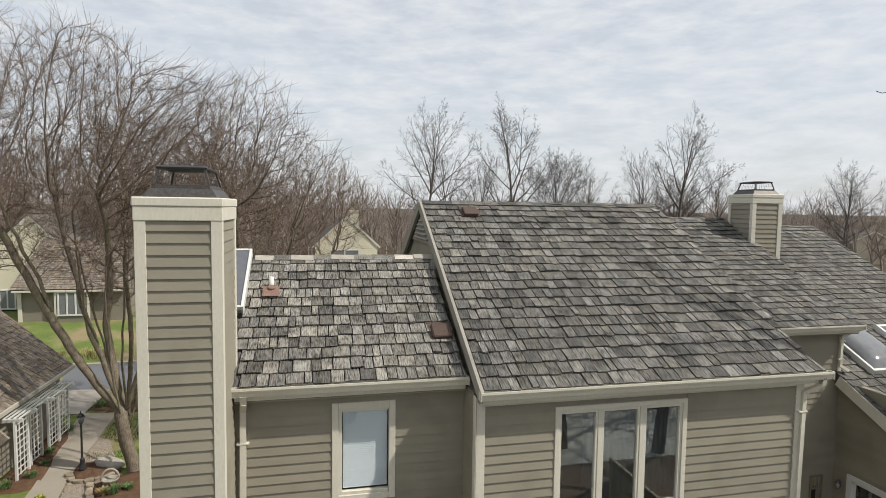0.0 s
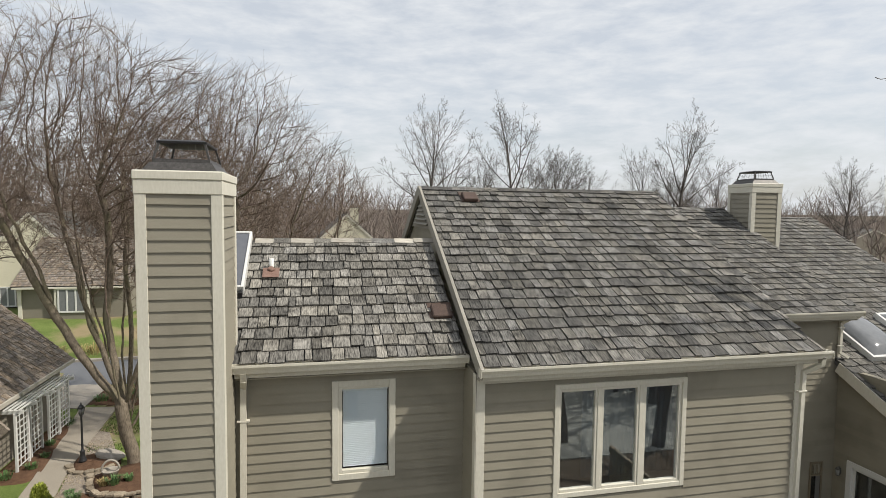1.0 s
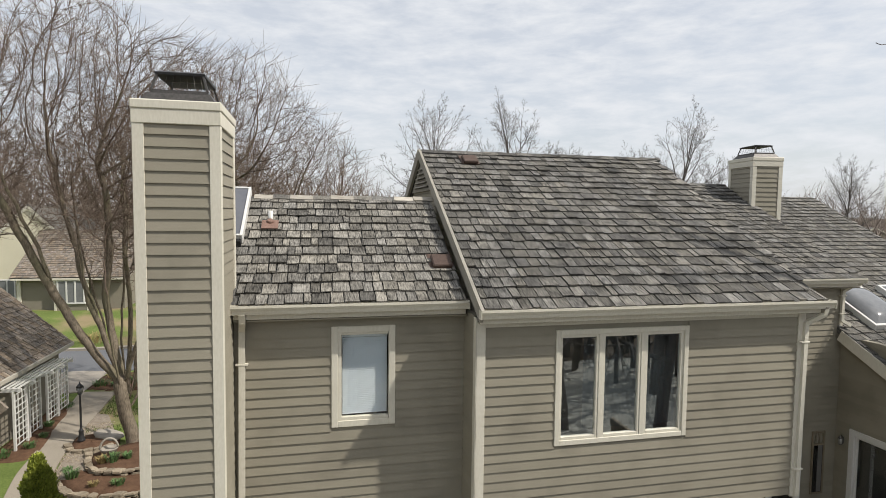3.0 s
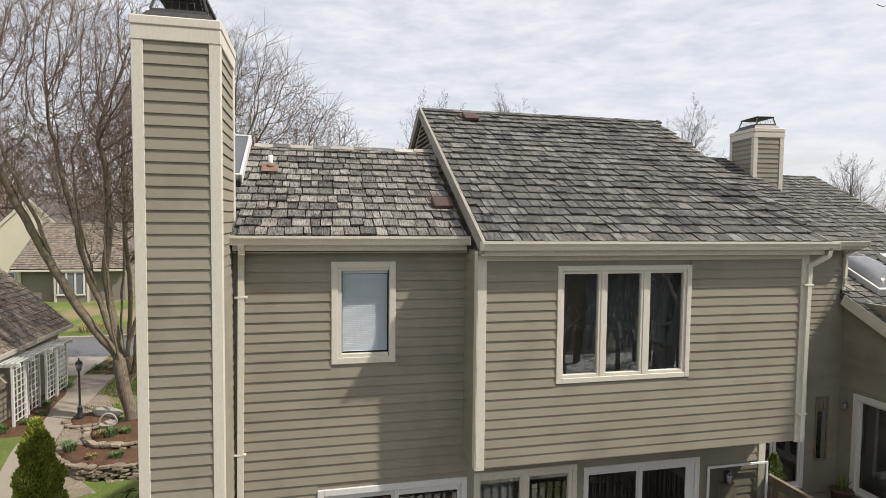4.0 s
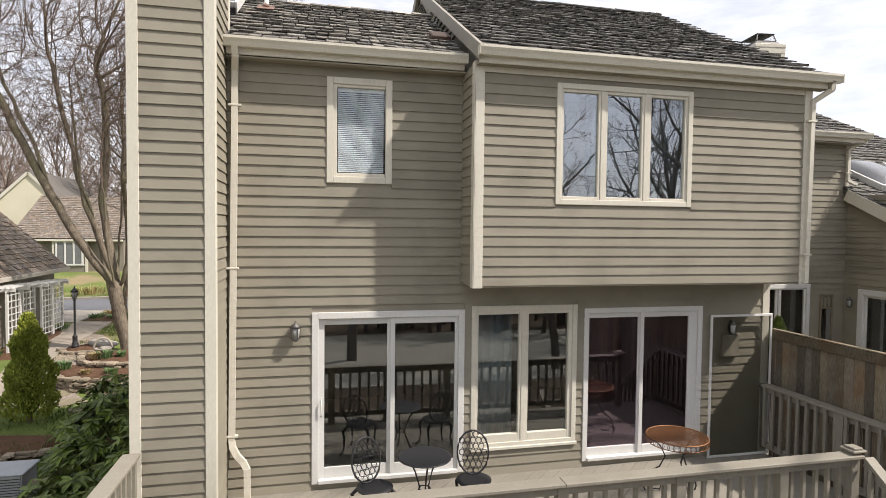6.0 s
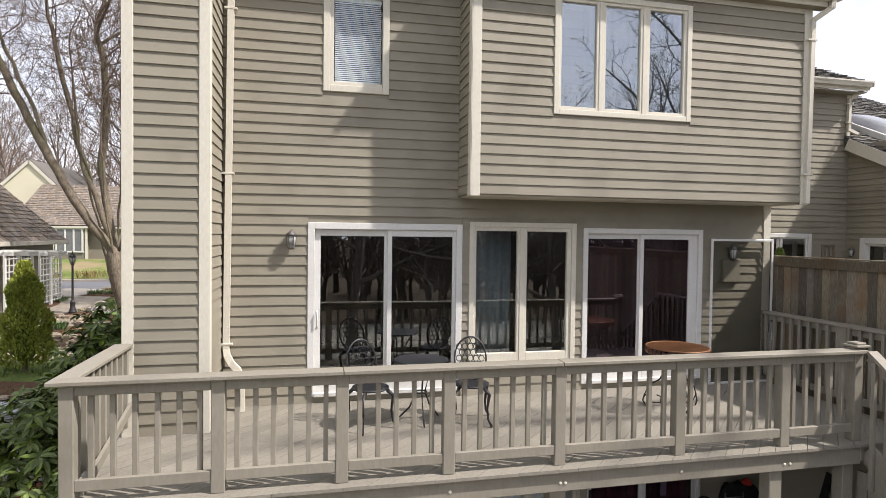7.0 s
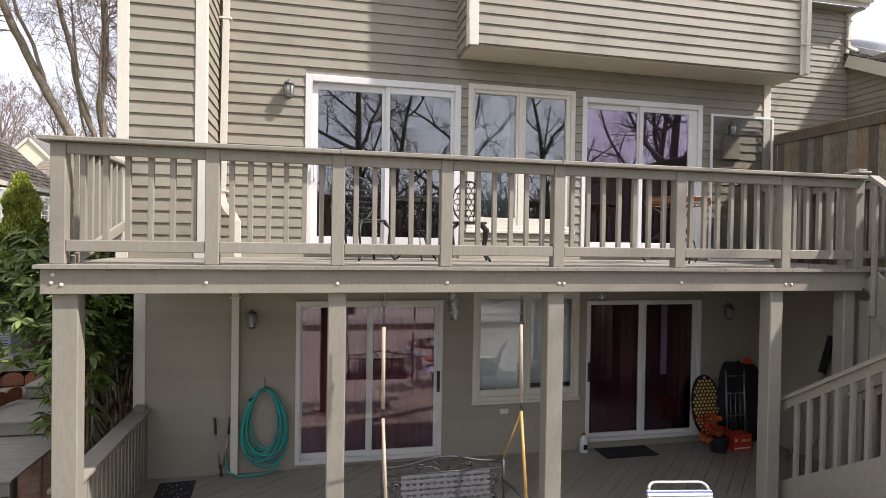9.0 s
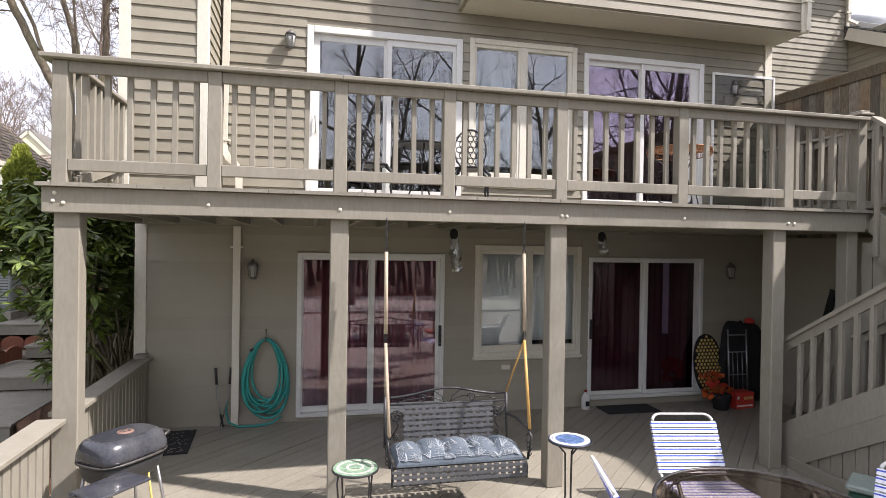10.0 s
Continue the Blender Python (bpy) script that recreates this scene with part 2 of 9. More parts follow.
def soft_box(bm, x0, x1, y0, y1, z0, z1, r=0.006):
    """A box with bevelled edges."""
    v = box(bm, x0, x1, y0, y1, z0, z1)
    edges = {e for w in v for e in w.link_edges}
    bmesh.ops.bevel(bm, geom=list(edges), offset=r, segments=1, affect="EDGES", profile=0.5)


def bar(bm, p, q, w, h, up=(0, 0, 1)):
    """A straight bar of width w and height h from p to q."""
    p, q = Vector(p), Vector(q)
    d = (q - p).normalized()
    s = d.cross(Vector(up))
    s = s.normalized() if s.length > 1e-5 else Vector((1, 0, 0))
    u = s.cross(d)
    v = [bm.verts.new(e + s * a * w / 2 + u * b * h / 2) for e in (p, q) for a, b in ((-1, -1), (1, -1), (1, 1), (-1, 1))]
    for f in ((0, 1, 2, 3), (7, 6, 5, 4), (1, 0, 4, 5), (2, 1, 5, 6), (3, 2, 6, 7), (0, 3, 7, 4)):
        bm.faces.new([v[i] for i in f])
    return v


def tube(bm, pts, r, sides=8, closed=False):
    """A round rod along points; r is a number or one radius a point."""
    pts = [Vector(p) for p in pts]
    rings, up = [], Vector((0.13, 0.21, 0.97))
    for i, p in enumerate(pts):
        a = pts[(i - 1) % len(pts)] if closed or i else p
        b = pts[(i + 1) % len(pts)] if closed or i < len(pts) - 1 else p
        d = (b - a).normalized()
        s = d.cross(up)
        if s.length < 0.1:
            s = d.cross(Vector((1, 0, 0)))
        s.normalize()
        u = s.cross(d)
        rr = r if isinstance(r, (int, float)) else r[i]
        rings.append([bm.verts.new(p + (s * math.cos(k * math.tau / sides) + u * math.sin(k * math.tau / sides)) * rr) for k in range(sides)])
    n = len(rings)
    for i in range(n if closed else n - 1):
        a, b = rings[i], rings[(i + 1) % n]
        for k in range(sides):
            f = bm.faces.new((a[k], a[(k + 1) % sides], b[(k + 1) % sides], b[k]))
            f.smooth = True
    if not closed:
        bm.faces.new(rings[0][::-1])
        bm.faces.new(rings[-1])


def lathe(bm, profile, centre=(0, 0, 0), sides=20, m=None):
    """A turned shape: (radius, height) from bottom to top."""
    c = Vector(centre)
    rings = []
    for r, z in profile:
        ring = []
        for k in range(sides):
            p = Vector((r * math.cos(k * math.tau / sides), r * math.sin(k * math.tau / sides), z))
            ring.append(bm.verts.new(c + (m @ p if m is not None else p)))
        rings.append(ring)
    for a, b in zip(rings, rings[1:]):
        for k in range(sides):
            bm.faces.new((a[k], a[(k + 1) % sides], b[(k + 1) % sides], b[k])).smooth = True
    bm.faces.new(rings[0][::-1])
    bm.faces.new(rings[-1])


def mesh_of(name, bm, material):
    me = bpy.data.meshes.new(name)
    bmesh.ops.recalc_face_normals(bm, faces=bm.faces[:])
    bm.to_mesh(me)
    bm.free()
    me.materials.append(material)
    return me


def part(name, bm, material, parent=None, label=""):
    """One mesh object under a thing or a part."""
    ob = new(name, mesh_of(name, bm, material))
    if parent is not None:
        ob.parent = parent
    if label:
        ob["label"] = label
    return ob


def quick(name, material, parent, fn, label=""):
    bm = bmesh.new()
    fn(bm)
    return part(name, bm, material, parent, label)


def thing(name, label="", category="", group="", kind="", at=None):
    ob = new(name)
    ob.empty_display_size = 0.2
    if at is not None:
        ob.matrix_world = at
    return tagged(ob, label, category, group, kind)


def one(name, bm, material, label="", category="", group="", kind=""):
    return tagged(part(name, bm, material), label, category, group, kind)


def stuff_mesh(name, verts, faces, material, parent=None):
    me = bpy.data.meshes.new(name)
    me.from_pydata(verts, [], faces)
    me.materials.append(material)
    ob = new(name, me)
    if parent is not None:
        ob.parent = parent
    return ob


def rest(a0, a1, b0, b1, holes):
    """The rectangles left of a wall once its openings are cut out."""
    zs = sorted({b0, b1, *[min(max(z, b0), b1) for h in holes for z in h[2:]]})
    out = []
    for z0, z1 in zip(zs, zs[1:]):
        mid, x = (z0 + z1) / 2, a0
        for h0, h1, _, _ in sorted(h for h in holes if h[2] < mid < h[3]):
            if h0 > x:
                out.append((x, min(h0, a1), z0, z1))
            x = max(x, h1)
        if x < a1:
            out.append((x, a1, z0, z1))
    return out


PLANK = bmesh.new()
_v = [PLANK.verts.new(p) for x in (0, 1) for p in ((x, 0, 0), (x, -0.022, 0), (x, -0.005, 1.0), (x, 0, 1.0))]
for _f in ((0, 1, 2, 3), (7, 6, 5, 4), (0, 4, 5, 1), (1, 5, 6, 2), (2, 6, 7, 3), (3, 7, 4, 0)):
    PLANK.faces.new([_v[i] for i in _f])
PLANKS = {}


def planks(wall, frame_at, a0, a1, b0, b1, step, holes, material, limit=300):
    """Lap siding: one clapboard an object, in rows of one height, cut round the openings. frame_at: x along the wall, -y outward, z up."""
    if material.name not in PLANKS:
        PLANKS[material.name] = mesh_of("siding_plank", PLANK.copy(), material)
    z = b0
    count = 0
    lap = 0.9 if material is SIDING_LOW else 1.0
    while z < b1 - 0.02:
        top = min(z + step, b1)
        spans, x = [], a0
        for h0, h1, _, _ in sorted(h for h in holes if h[2] < top - 0.03 and h[3] > z + 0.03):
            if h0 > x:
                spans.append((x, h0))
            x = max(x, h1)
        if x < a1:
            spans.append((x, a1))
        for s0, s1 in spans:
            if s1 - s0 < 0.02:
                continue
            ob = new("siding_plank", PLANKS[material.name])
            ob.parent = wall
            ob.matrix_basis = frame_at @ pose(s0, random.uniform(-0.001, 0.001), z + random.uniform(-0.0015, 0.0015), random.uniform(-0.25, 0.25)) @ Matrix.Diagonal((s1 - s0, lap, top - z + 0.004, 1))
            count += 1
        z += step
    return count



def shake_mesh(w, length, thick, seed):
    rng = random.Random(seed)
    bm = bmesh.new()
    skew = rng.uniform(-0.004, 0.004)
    cup = rng.uniform(0.0, 0.004)
    vs = []
    for y, t in ((0, thick), (length, 0.003)):
        for x in (0, 0.5, 1):
            for top in (0, 1):
                jag = rng.uniform(-0.006, 0.006) if y == 0 else 0
                vs.append(bm.verts.new((x * w + (skew if y else 0), y + jag, t * top + (cup if x != 0.5 and y == 0 else 0))))
    i = lambda yy, xx, tt: vs[yy * 6 + xx * 2 + tt]
    for xx in (0, 1):
        bm.faces.new((i(0, xx, 1), i(0, xx + 1, 1), i(1, xx + 1, 1), i(1, xx, 1)))
        bm.faces.new((i(0, xx, 0), i(0, xx + 1, 0), i(0, xx + 1, 1), i(0, xx, 1)))
    bm.faces.new((i(0, 0, 0), i(0, 0, 1), i(1, 0, 1), i(1, 0, 0)))
    bm.faces.new((i(0, 2, 0), i(1, 2, 0), i(1, 2, 1), i(0, 2, 1)))
    return bm


WIDTHS = (0.10, 0.13, 0.15, 0.17, 0.20, 0.23)
def shake_set(material):
    return [(WIDTHS[k % 6], mesh_of("shake", shake_mesh(WIDTHS[k % 6] - 0.014, 0.33, 0.013 + 0.004 * (k // 6), k), material)) for k in range(18)]


SHAKES = {m.name: shake_set(m) for m in (SHAKE, SHAKE_PALE, SHAKE_BROWN)}


def shakes(roof, width, length, expose=0.2, singles=300, seed=1, skip=(), x0=0.0, material=SHAKE, pale_edge=False):
    """Cedar shakes over a roof plane, in the plane's own frame: x along the eave, y up the slope. The lowest rows are objects of their own."""
    rng = random.Random(seed)
    verts, faces, made, row = [], [], 0, 0
    y = -0.04
    while y < length - 0.05:
        x = x0 - rng.uniform(0, 0.12)
        start = row * 0.37 % 0.11
        x = x0 - start
        while x < width - 0.02:
            w, me = rng.choice(SHAKES[material.name])
            a, b = max(x, x0), min(x + w, width)
            x += w
            if b - a < 0.03 or any(s[0] < (a + b) / 2 < s[1] and s[2] < y + 0.1 < s[3] for s in skip):
                continue
            m = pose(a, y + rng.uniform(-0.016, 0.012), 0.026 + rng.uniform(0, 0.007), -4.0 + rng.uniform(-0.8, 0.7), rng.uniform(-1.3, 1.3), rng.uniform(-1.2, 1.2))
            m = m @ Matrix.Diagonal(((b - a) / w, 1 if y + 0.33 < length else max(0.3, (length - y) / 0.33), rng.uniform(0.8, 1.4), 1))
            if pale_edge and b > width - 0.03 and rng.random() < 0.62:
                ob = new("shake", rng.choice(SHAKES[SHAKE_PALE.name])[1])
                ob.parent = roof
                ob.matrix_basis = m @ Matrix.Diagonal((1, 1, 1.4, 1))
            elif made < singles:
                ob = new("shake", me)
                ob.parent = roof
                ob.matrix_basis = m
                made += 1
            else:
                k = len(verts)
                verts += [m @ v.co for v in me.vertices]
                faces += [[k + i for i in p.vertices] for p in me.polygons]
        y += expose
        row += 1
    if faces:
        tagged(stuff_mesh("shake_field", verts, faces, material, roof), kind="stuff")


def slope(x, y, z, rise):
    """The frame of a roof plane that climbs towards +y."""
    return pose(x, y, z, math.degrees(math.atan(rise)))


# ---- the house: walls ----
F, B = 7.10, 6.51          # the main wall's face and the overhanging storey's face
SW = (0.148, 0.987, 6.69, 8.035)
TW = (3.03, 5.015, 6.445, 8.005)
UD = (-0.03, 2.0, 2.78, 5.02)
UW = (2.10, 3.66, 3.08, 5.06)
UE = (3.77, 5.70, 2.78, 5.0)
LD = (-0.11, 1.80, 0.05, 2.14)
LW = (2.22, 3.78, 0.74, 2.27)
LE = (3.90, 5.75, 0.10, 2.12)


def wall(name, label, m, a0, a1, b0, b1, holes, thick, material, step=0.127, pieces=None, core=SIDING):
    bm = bmesh.new()
    for x0, x1, z0, z1 in rest(a0, a1, b0, b1, holes):
        box(bm, x0, x1, 0, thick, z0, z1, m)
    ob = one(name, bm, core, label, "wall", "", "structure")
    planks(ob, m, *(pieces or (a0, a1, b0, b1)), step, holes, material)
    return ob


wall("wall_back_upper", "taupe lap-siding wall of the upper storeys", pose(0, F, 0), -1.96, 6.86, 2.45, 8.2, [SW, UD, UW, UE], 0.16, SIDING,
     pieces=(-1.05, 6.76, 2.70, 8.16))
wall("wall_back_lower", "taupe painted siding wall under the deck", pose(0, F, 0), -1.96, 6.86, -0.2, 2.45, [LD, LW, LE], 0.16, SIDING_LOW, step=0.168,
     pieces=(-1.86, 6.86, 0.0, 2.44), core=SIDING_LOW)
wall("wall_bay_front", "taupe lap-siding front of the overhanging upper storey", pose(0, B, 0), 1.95, 6.93, 5.39, 8.2, [TW], 0.14, SIDING,
     pieces=(2.05, 6.83, 5.40, 8.16))
wall("wall_bay_left", "narrow taupe siding return of the overhanging storey", pose(1.95, F, 0, 0, 0, -90), 0.0, 0.59, 5.39, 8.2, [], 0.12, SIDING,
     pieces=(0.0, 0.50, 5.40, 8.16))
wall("wall_bay_right", "narrow taupe siding return of the overhanging storey", pose(6.93, B, 0, 0, 0, 90), 0.0, 0.59, 5.39, 8.2, [], 0.12, SIDING,
     pieces=(0.1, 0.59, 5.40, 8.16))
wall("wall_left", "taupe siding side wall of the house", pose(-1.96, 11.3, 0, 0, 0, -90), 0.0, 4.04, -0.2, 8.2, [], 0.16, SIDING, pieces=(1.3, 4.0, 2.7, 8.1))
wall("wall_street_low", "taupe siding wall on the street side of the lower roof", pose(2.0, 11.3, 0, 0, 0, 180), 0.0, 3.8, -0.2, 8.6, [], 0.16, SIDING, pieces=(0.0, 0.1, 2.7, 2.9))
wall("wall_street_return", "taupe siding wall beside the lower roof", pose(2.0, 15.0, 0, 0, 0, -90), 0.0, 3.6, -0.2, 7.9, [], 0.16, SIDING, pieces=(0.0, 0.1, 2.7, 2.9))
wall("wall_street_high", "taupe siding wall on the street side of the house", pose(6.86, 15.0, 0, 0, 0, 180), 0.0, 4.7, -0.2, 8.2, [], 0.16, SIDING, pieces=(0.0, 0.1, 2.7, 2.9))
wall("wall_right", "taupe siding side wall of the house", pose(6.86, F + 0.16, 0, 0, 0, 90), 0.0, 9.0, -0.2, 8.3, [], 0.16, SIDING, pieces=(0.0, 2.5, 2.7, 8.1))
# soffit colour is raised to hold the light bounced up from the deck
quick("bay_soffit", surface("soffit_paint", (0.44, 0.41, 0.325), (0.52, 0.485, 0.39), 0.8, 30, 0.6, 0.03), None, lambda bm: box(bm, 1.97, 6.91, B + 0.02, B + 0.588, 5.375, 5.39))
tagged(bpy.data.objects["bay_soffit"], "painted panel underside of the overhanging storey, paled for bounced light", "soffit", "", "structure")


def boards(name, label, material, spans, category="trim"):
    bm = bmesh.new()
    for s in spans:
        soft_box(bm, *s, r=0.004)
    return one(name, bm, material, label, category, "", "structure")


for nm, s in (("corner_board", (1.935, 2.06, B - 0.03, B + 0.0, 5.37, 8.2)), ("corner_board", (6.82, 6.945, B - 0.03, B + 0.0, 5.37, 8.2)),
              ("corner_board", (6.75, 6.875, F - 0.03, F, 2.70, 5.38)), ("corner_board", (-1.99, -1.86, F - 0.03, F + 0.02, -0.05, 2.46))):
    boards(nm, "cream painted vertical corner board", CREAM, [s])
boards("corner_board", "taupe side face of a corner board", CREAM, [(1.93, 1.948, B - 0.03, B + 0.09, 5.37, 8.2)])


# ---- windows and sliding doors ----
def window(name, label, m, outer, panes, trim=0.075, sash=0.035, material=WHITE, sill=True, glass=GLASS):
    """A window in its opening: casing, sill, one sash and one pane for each light. m: x along the wall, -y outward."""
    t = thing(name, label, "window", "", "structure")
    x0, x1, z0, z1 = outer
    bm = bmesh.new()
    for s in ((x0, x0 + trim, -0.03, 0.05, z0, z1), (x1 - trim, x1, -0.03, 0.05, z0, z1), (x0 + trim, x1 - trim, -0.03, 0.05, z1 - trim, z1),
              (x0 + trim, x1 - trim, -0.03, 0.05, z0, z0 + trim)):
        soft_box(bm, *s, r=0.005)
    bm.transform(m)
    part("casing", bm, CREAM if material is WHITE else material, t)
    if sill:
        bm = bmesh.new()
        soft_box(bm, x0 - 0.015, x1 + 0.015, -0.05, 0.0, z0 - 0.03, z0 + 0.012, r=0.006)
        bm.transform(m)
        part("sill", bm, CREAM if material is WHITE else material, t)
    for a, b, c, d in panes:
        bm = bmesh.new()
        lo, hi = x0 + trim if a == panes[0][0] else a - sash, x1 - trim if b == panes[-1][1] else b + sash
        for s in ((lo, a, -0.012, 0.05, z0 + trim, z1 - trim), (b, hi, -0.012, 0.05, z0 + trim, z1 - trim),
                  (a, b, -0.012, 0.05, d, z1 - trim), (a, b, -0.012, 0.05, z0 + trim, c)):
            if s[1] - s[0] > 0.01 and s[5] - s[4] > 0.01:
                soft_box(bm, *s, r=0.004)
        bm.transform(m)
        sa = part("sash", bm, material, t)
        bm = bmesh.new()
        box(bm, a - 0.005, b + 0.005, 0.02, 0.026, c - 0.005, d + 0.005)
        bm.transform(m)
        g = part("pane", bm, glass, sa, "reflecting window glass")
        g.visible_shadow = False
    # mullions between lights
    bm = bmesh.new()
    for (a, b, c, d), (e, f, _, _) in zip(panes, panes[1:]):
        if e - b > 2 * sash + 0.01:
            soft_box(bm, b + sash, e - sash, -0.02, 0.05, z0 + trim, z1 - trim, r=0.004)
    if bm.verts:
        bm.transform(m)
        part("mullion", bm, material, t)
    else:
        bm.free()
    return t


def slider(name, label, m, outer, panes, trim=0.06, handle=0, material=WHITE, glass=GLASS):
    """A two-leaf sliding glass door: frame, threshold, a leaf with stiles and a pane each, and a pull."""
    t = thing(name, label, "sliding door", "", "structure")
    x0, x1, z0, z1 = outer
    bm = bmesh.new()
    for s in ((x0, x0 + trim, -0.03, 0.09, z0, z1), (x1 - trim, x1, -0.03, 0.09, z0, z1), (x0 + trim, x1 - trim, -0.03, 0.09, z1 - trim, z1)):
        soft_box(bm, *s, r=0.005)
    bm.transform(m)
    part("frame", bm, material, t)
    bm = bmesh.new()
    soft_box(bm, x0 + trim, x1 - trim, -0.05, 0.09, z0, z0 + 0.05, r=0.005)
    bm.transform(m)
    part("threshold", bm, material, t)
    for k, (a, b, c, d) in enumerate(panes):
        y = 0.0 if k else 0.03
        lo = x0 + trim if k == 0 else a - 0.06
        hi = b + 0.06 if k == 0 else x1 - trim
        bm = bmesh.new()
        for s in ((lo, a, y, y + 0.03, z0 + 0.05, z1 - trim), (b, hi, y, y + 0.03, z0 + 0.05, z1 - trim), (a, b, y, y + 0.03, d, z1 - trim), (a, b, y, y + 0.03, z0 + 0.05, c)):
            if s[1] - s[0] > 0.004 and s[5] - s[4] > 0.004:
                soft_box(bm, *s, r=0.003)
        bm.transform(m)
        leaf = part("leaf", bm, material, t)
        bm = bmesh.new()
        box(bm, a - 0.005, b + 0.005, y + 0.012, y + 0.018, c - 0.005, d + 0.005)
        bm.transform(m)
        g = part("pane", bm, glass, leaf, "clear door glass" if glass is GLASS else "door glass with a purplish reflective film")
        g.visible_shadow = False
    if handle:
        bm = bmesh.new()
        hz = z0 + 1.0
        tube(bm, [(handle, -0.03, hz - 0.11), (handle, -0.06, hz - 0.08), (handle, -0.06, hz + 0.08), (handle, -0.03, hz + 0.11)], 0.009, 6)
        box(bm, handle - 0.02, handle + 0.02, -0.031, -0.02, hz - 0.14, hz + 0.14)
        bm.transform(m)
        part("door_handle", bm, METALDARK if z0 < 1 else WHITE, t)
    return t


MAIN, BAY = pose(0, F, 0), pose(0, B, 0)
window("window_1", "cream-framed upstairs window with a closed white blind", MAIN, SW, [(0.28, 0.895, 6.82, 7.915)], trim=0.085, material=CREAM, sill=False, glass=CLEAR)
window("window_2", "triple cream-framed upstairs casement window", BAY, TW, [(3.13, 3.62, 6.555, 7.895), (3.75, 4.25, 6.555, 7.895), (4.39, 4.90, 6.555, 7.895)], trim=0.07, material=CREAM, sill=False, glass=FILMED_BAY)
window("window_3", "cream-framed pair of fixed lights beside the deck doors", MAIN, UW, [(2.20, 2.79, 3.26, 4.94), (2.93, 3.53, 3.26, 4.94)], trim=0.07, material=CREAM)
window("window_4", "cream-framed basement window with a white shade drawn", MAIN, LW, [(2.33, 2.95, 0.90, 2.15), (3.06, 3.68, 0.90, 2.15)], trim=0.07, material=CREAM)
slider("door_1", "white sliding glass door onto the upper deck", MAIN, UD, [(0.13, 0.95, 2.97, 4.85), (1.05, 1.87, 2.97, 4.85)], 0.085, 0.09)
slider("door_2", "white sliding glass door beside the screen panel", MAIN, UE, [(3.87, 4.66, 2.95, 4.85), (4.74, 5.48, 2.95, 4.85)], 0.075, glass=FILMED)
slider("door_3", "white sliding patio door with dark red curtains", MAIN, LD, [(-0.03, 0.79, 0.17, 2.05), (0.87, 1.69, 0.17, 2.05)], 0.06, 1.745, glass=FILMED_LOW)
slider("door_4", "white sliding patio door with dark red curtains", MAIN, LE, [(3.97, 4.75, 0.20, 2.05), (4.85, 5.62, 0.20, 2.05)], 0.055, 3.935, glass=FILMED_LOW)

# rooms behind the glass, their dimness put into the wall colour
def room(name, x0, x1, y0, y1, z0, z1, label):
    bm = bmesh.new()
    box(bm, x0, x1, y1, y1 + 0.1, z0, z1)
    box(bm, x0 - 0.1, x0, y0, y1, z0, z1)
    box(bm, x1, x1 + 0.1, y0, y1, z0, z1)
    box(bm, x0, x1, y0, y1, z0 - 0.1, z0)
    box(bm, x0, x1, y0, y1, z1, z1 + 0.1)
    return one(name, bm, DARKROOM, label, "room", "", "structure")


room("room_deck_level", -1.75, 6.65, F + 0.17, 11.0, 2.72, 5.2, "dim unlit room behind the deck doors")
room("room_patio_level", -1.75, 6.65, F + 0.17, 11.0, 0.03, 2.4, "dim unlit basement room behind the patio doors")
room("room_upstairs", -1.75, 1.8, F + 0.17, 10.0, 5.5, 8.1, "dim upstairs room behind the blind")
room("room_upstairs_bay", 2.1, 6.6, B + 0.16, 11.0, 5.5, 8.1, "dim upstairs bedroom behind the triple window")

# blind in the small upstairs window
blind = thing("window_blind", "closed white horizontal slat blind behind the window glass", "blind")
bm = bmesh.new()
soft_box(bm, 0.29, 0.89, F + 0.05, F + 0.09, 7.87, 7.92)
part("headrail", bm, BLIND, blind)
slat = bmesh.new()
box(slat, 0.295, 0.885, -0.0155, 0.0155, -0.001, 0.001)
slat_me = mesh_of("slat", slat, BLIND)
for k in range(41):
    ob = new("slat", slat_me)
    ob.parent = blind
    ob.matrix_basis = pose(0, F + 0.07, 6.85 + k * 0.0250, 44 + random.uniform(-2, 2))


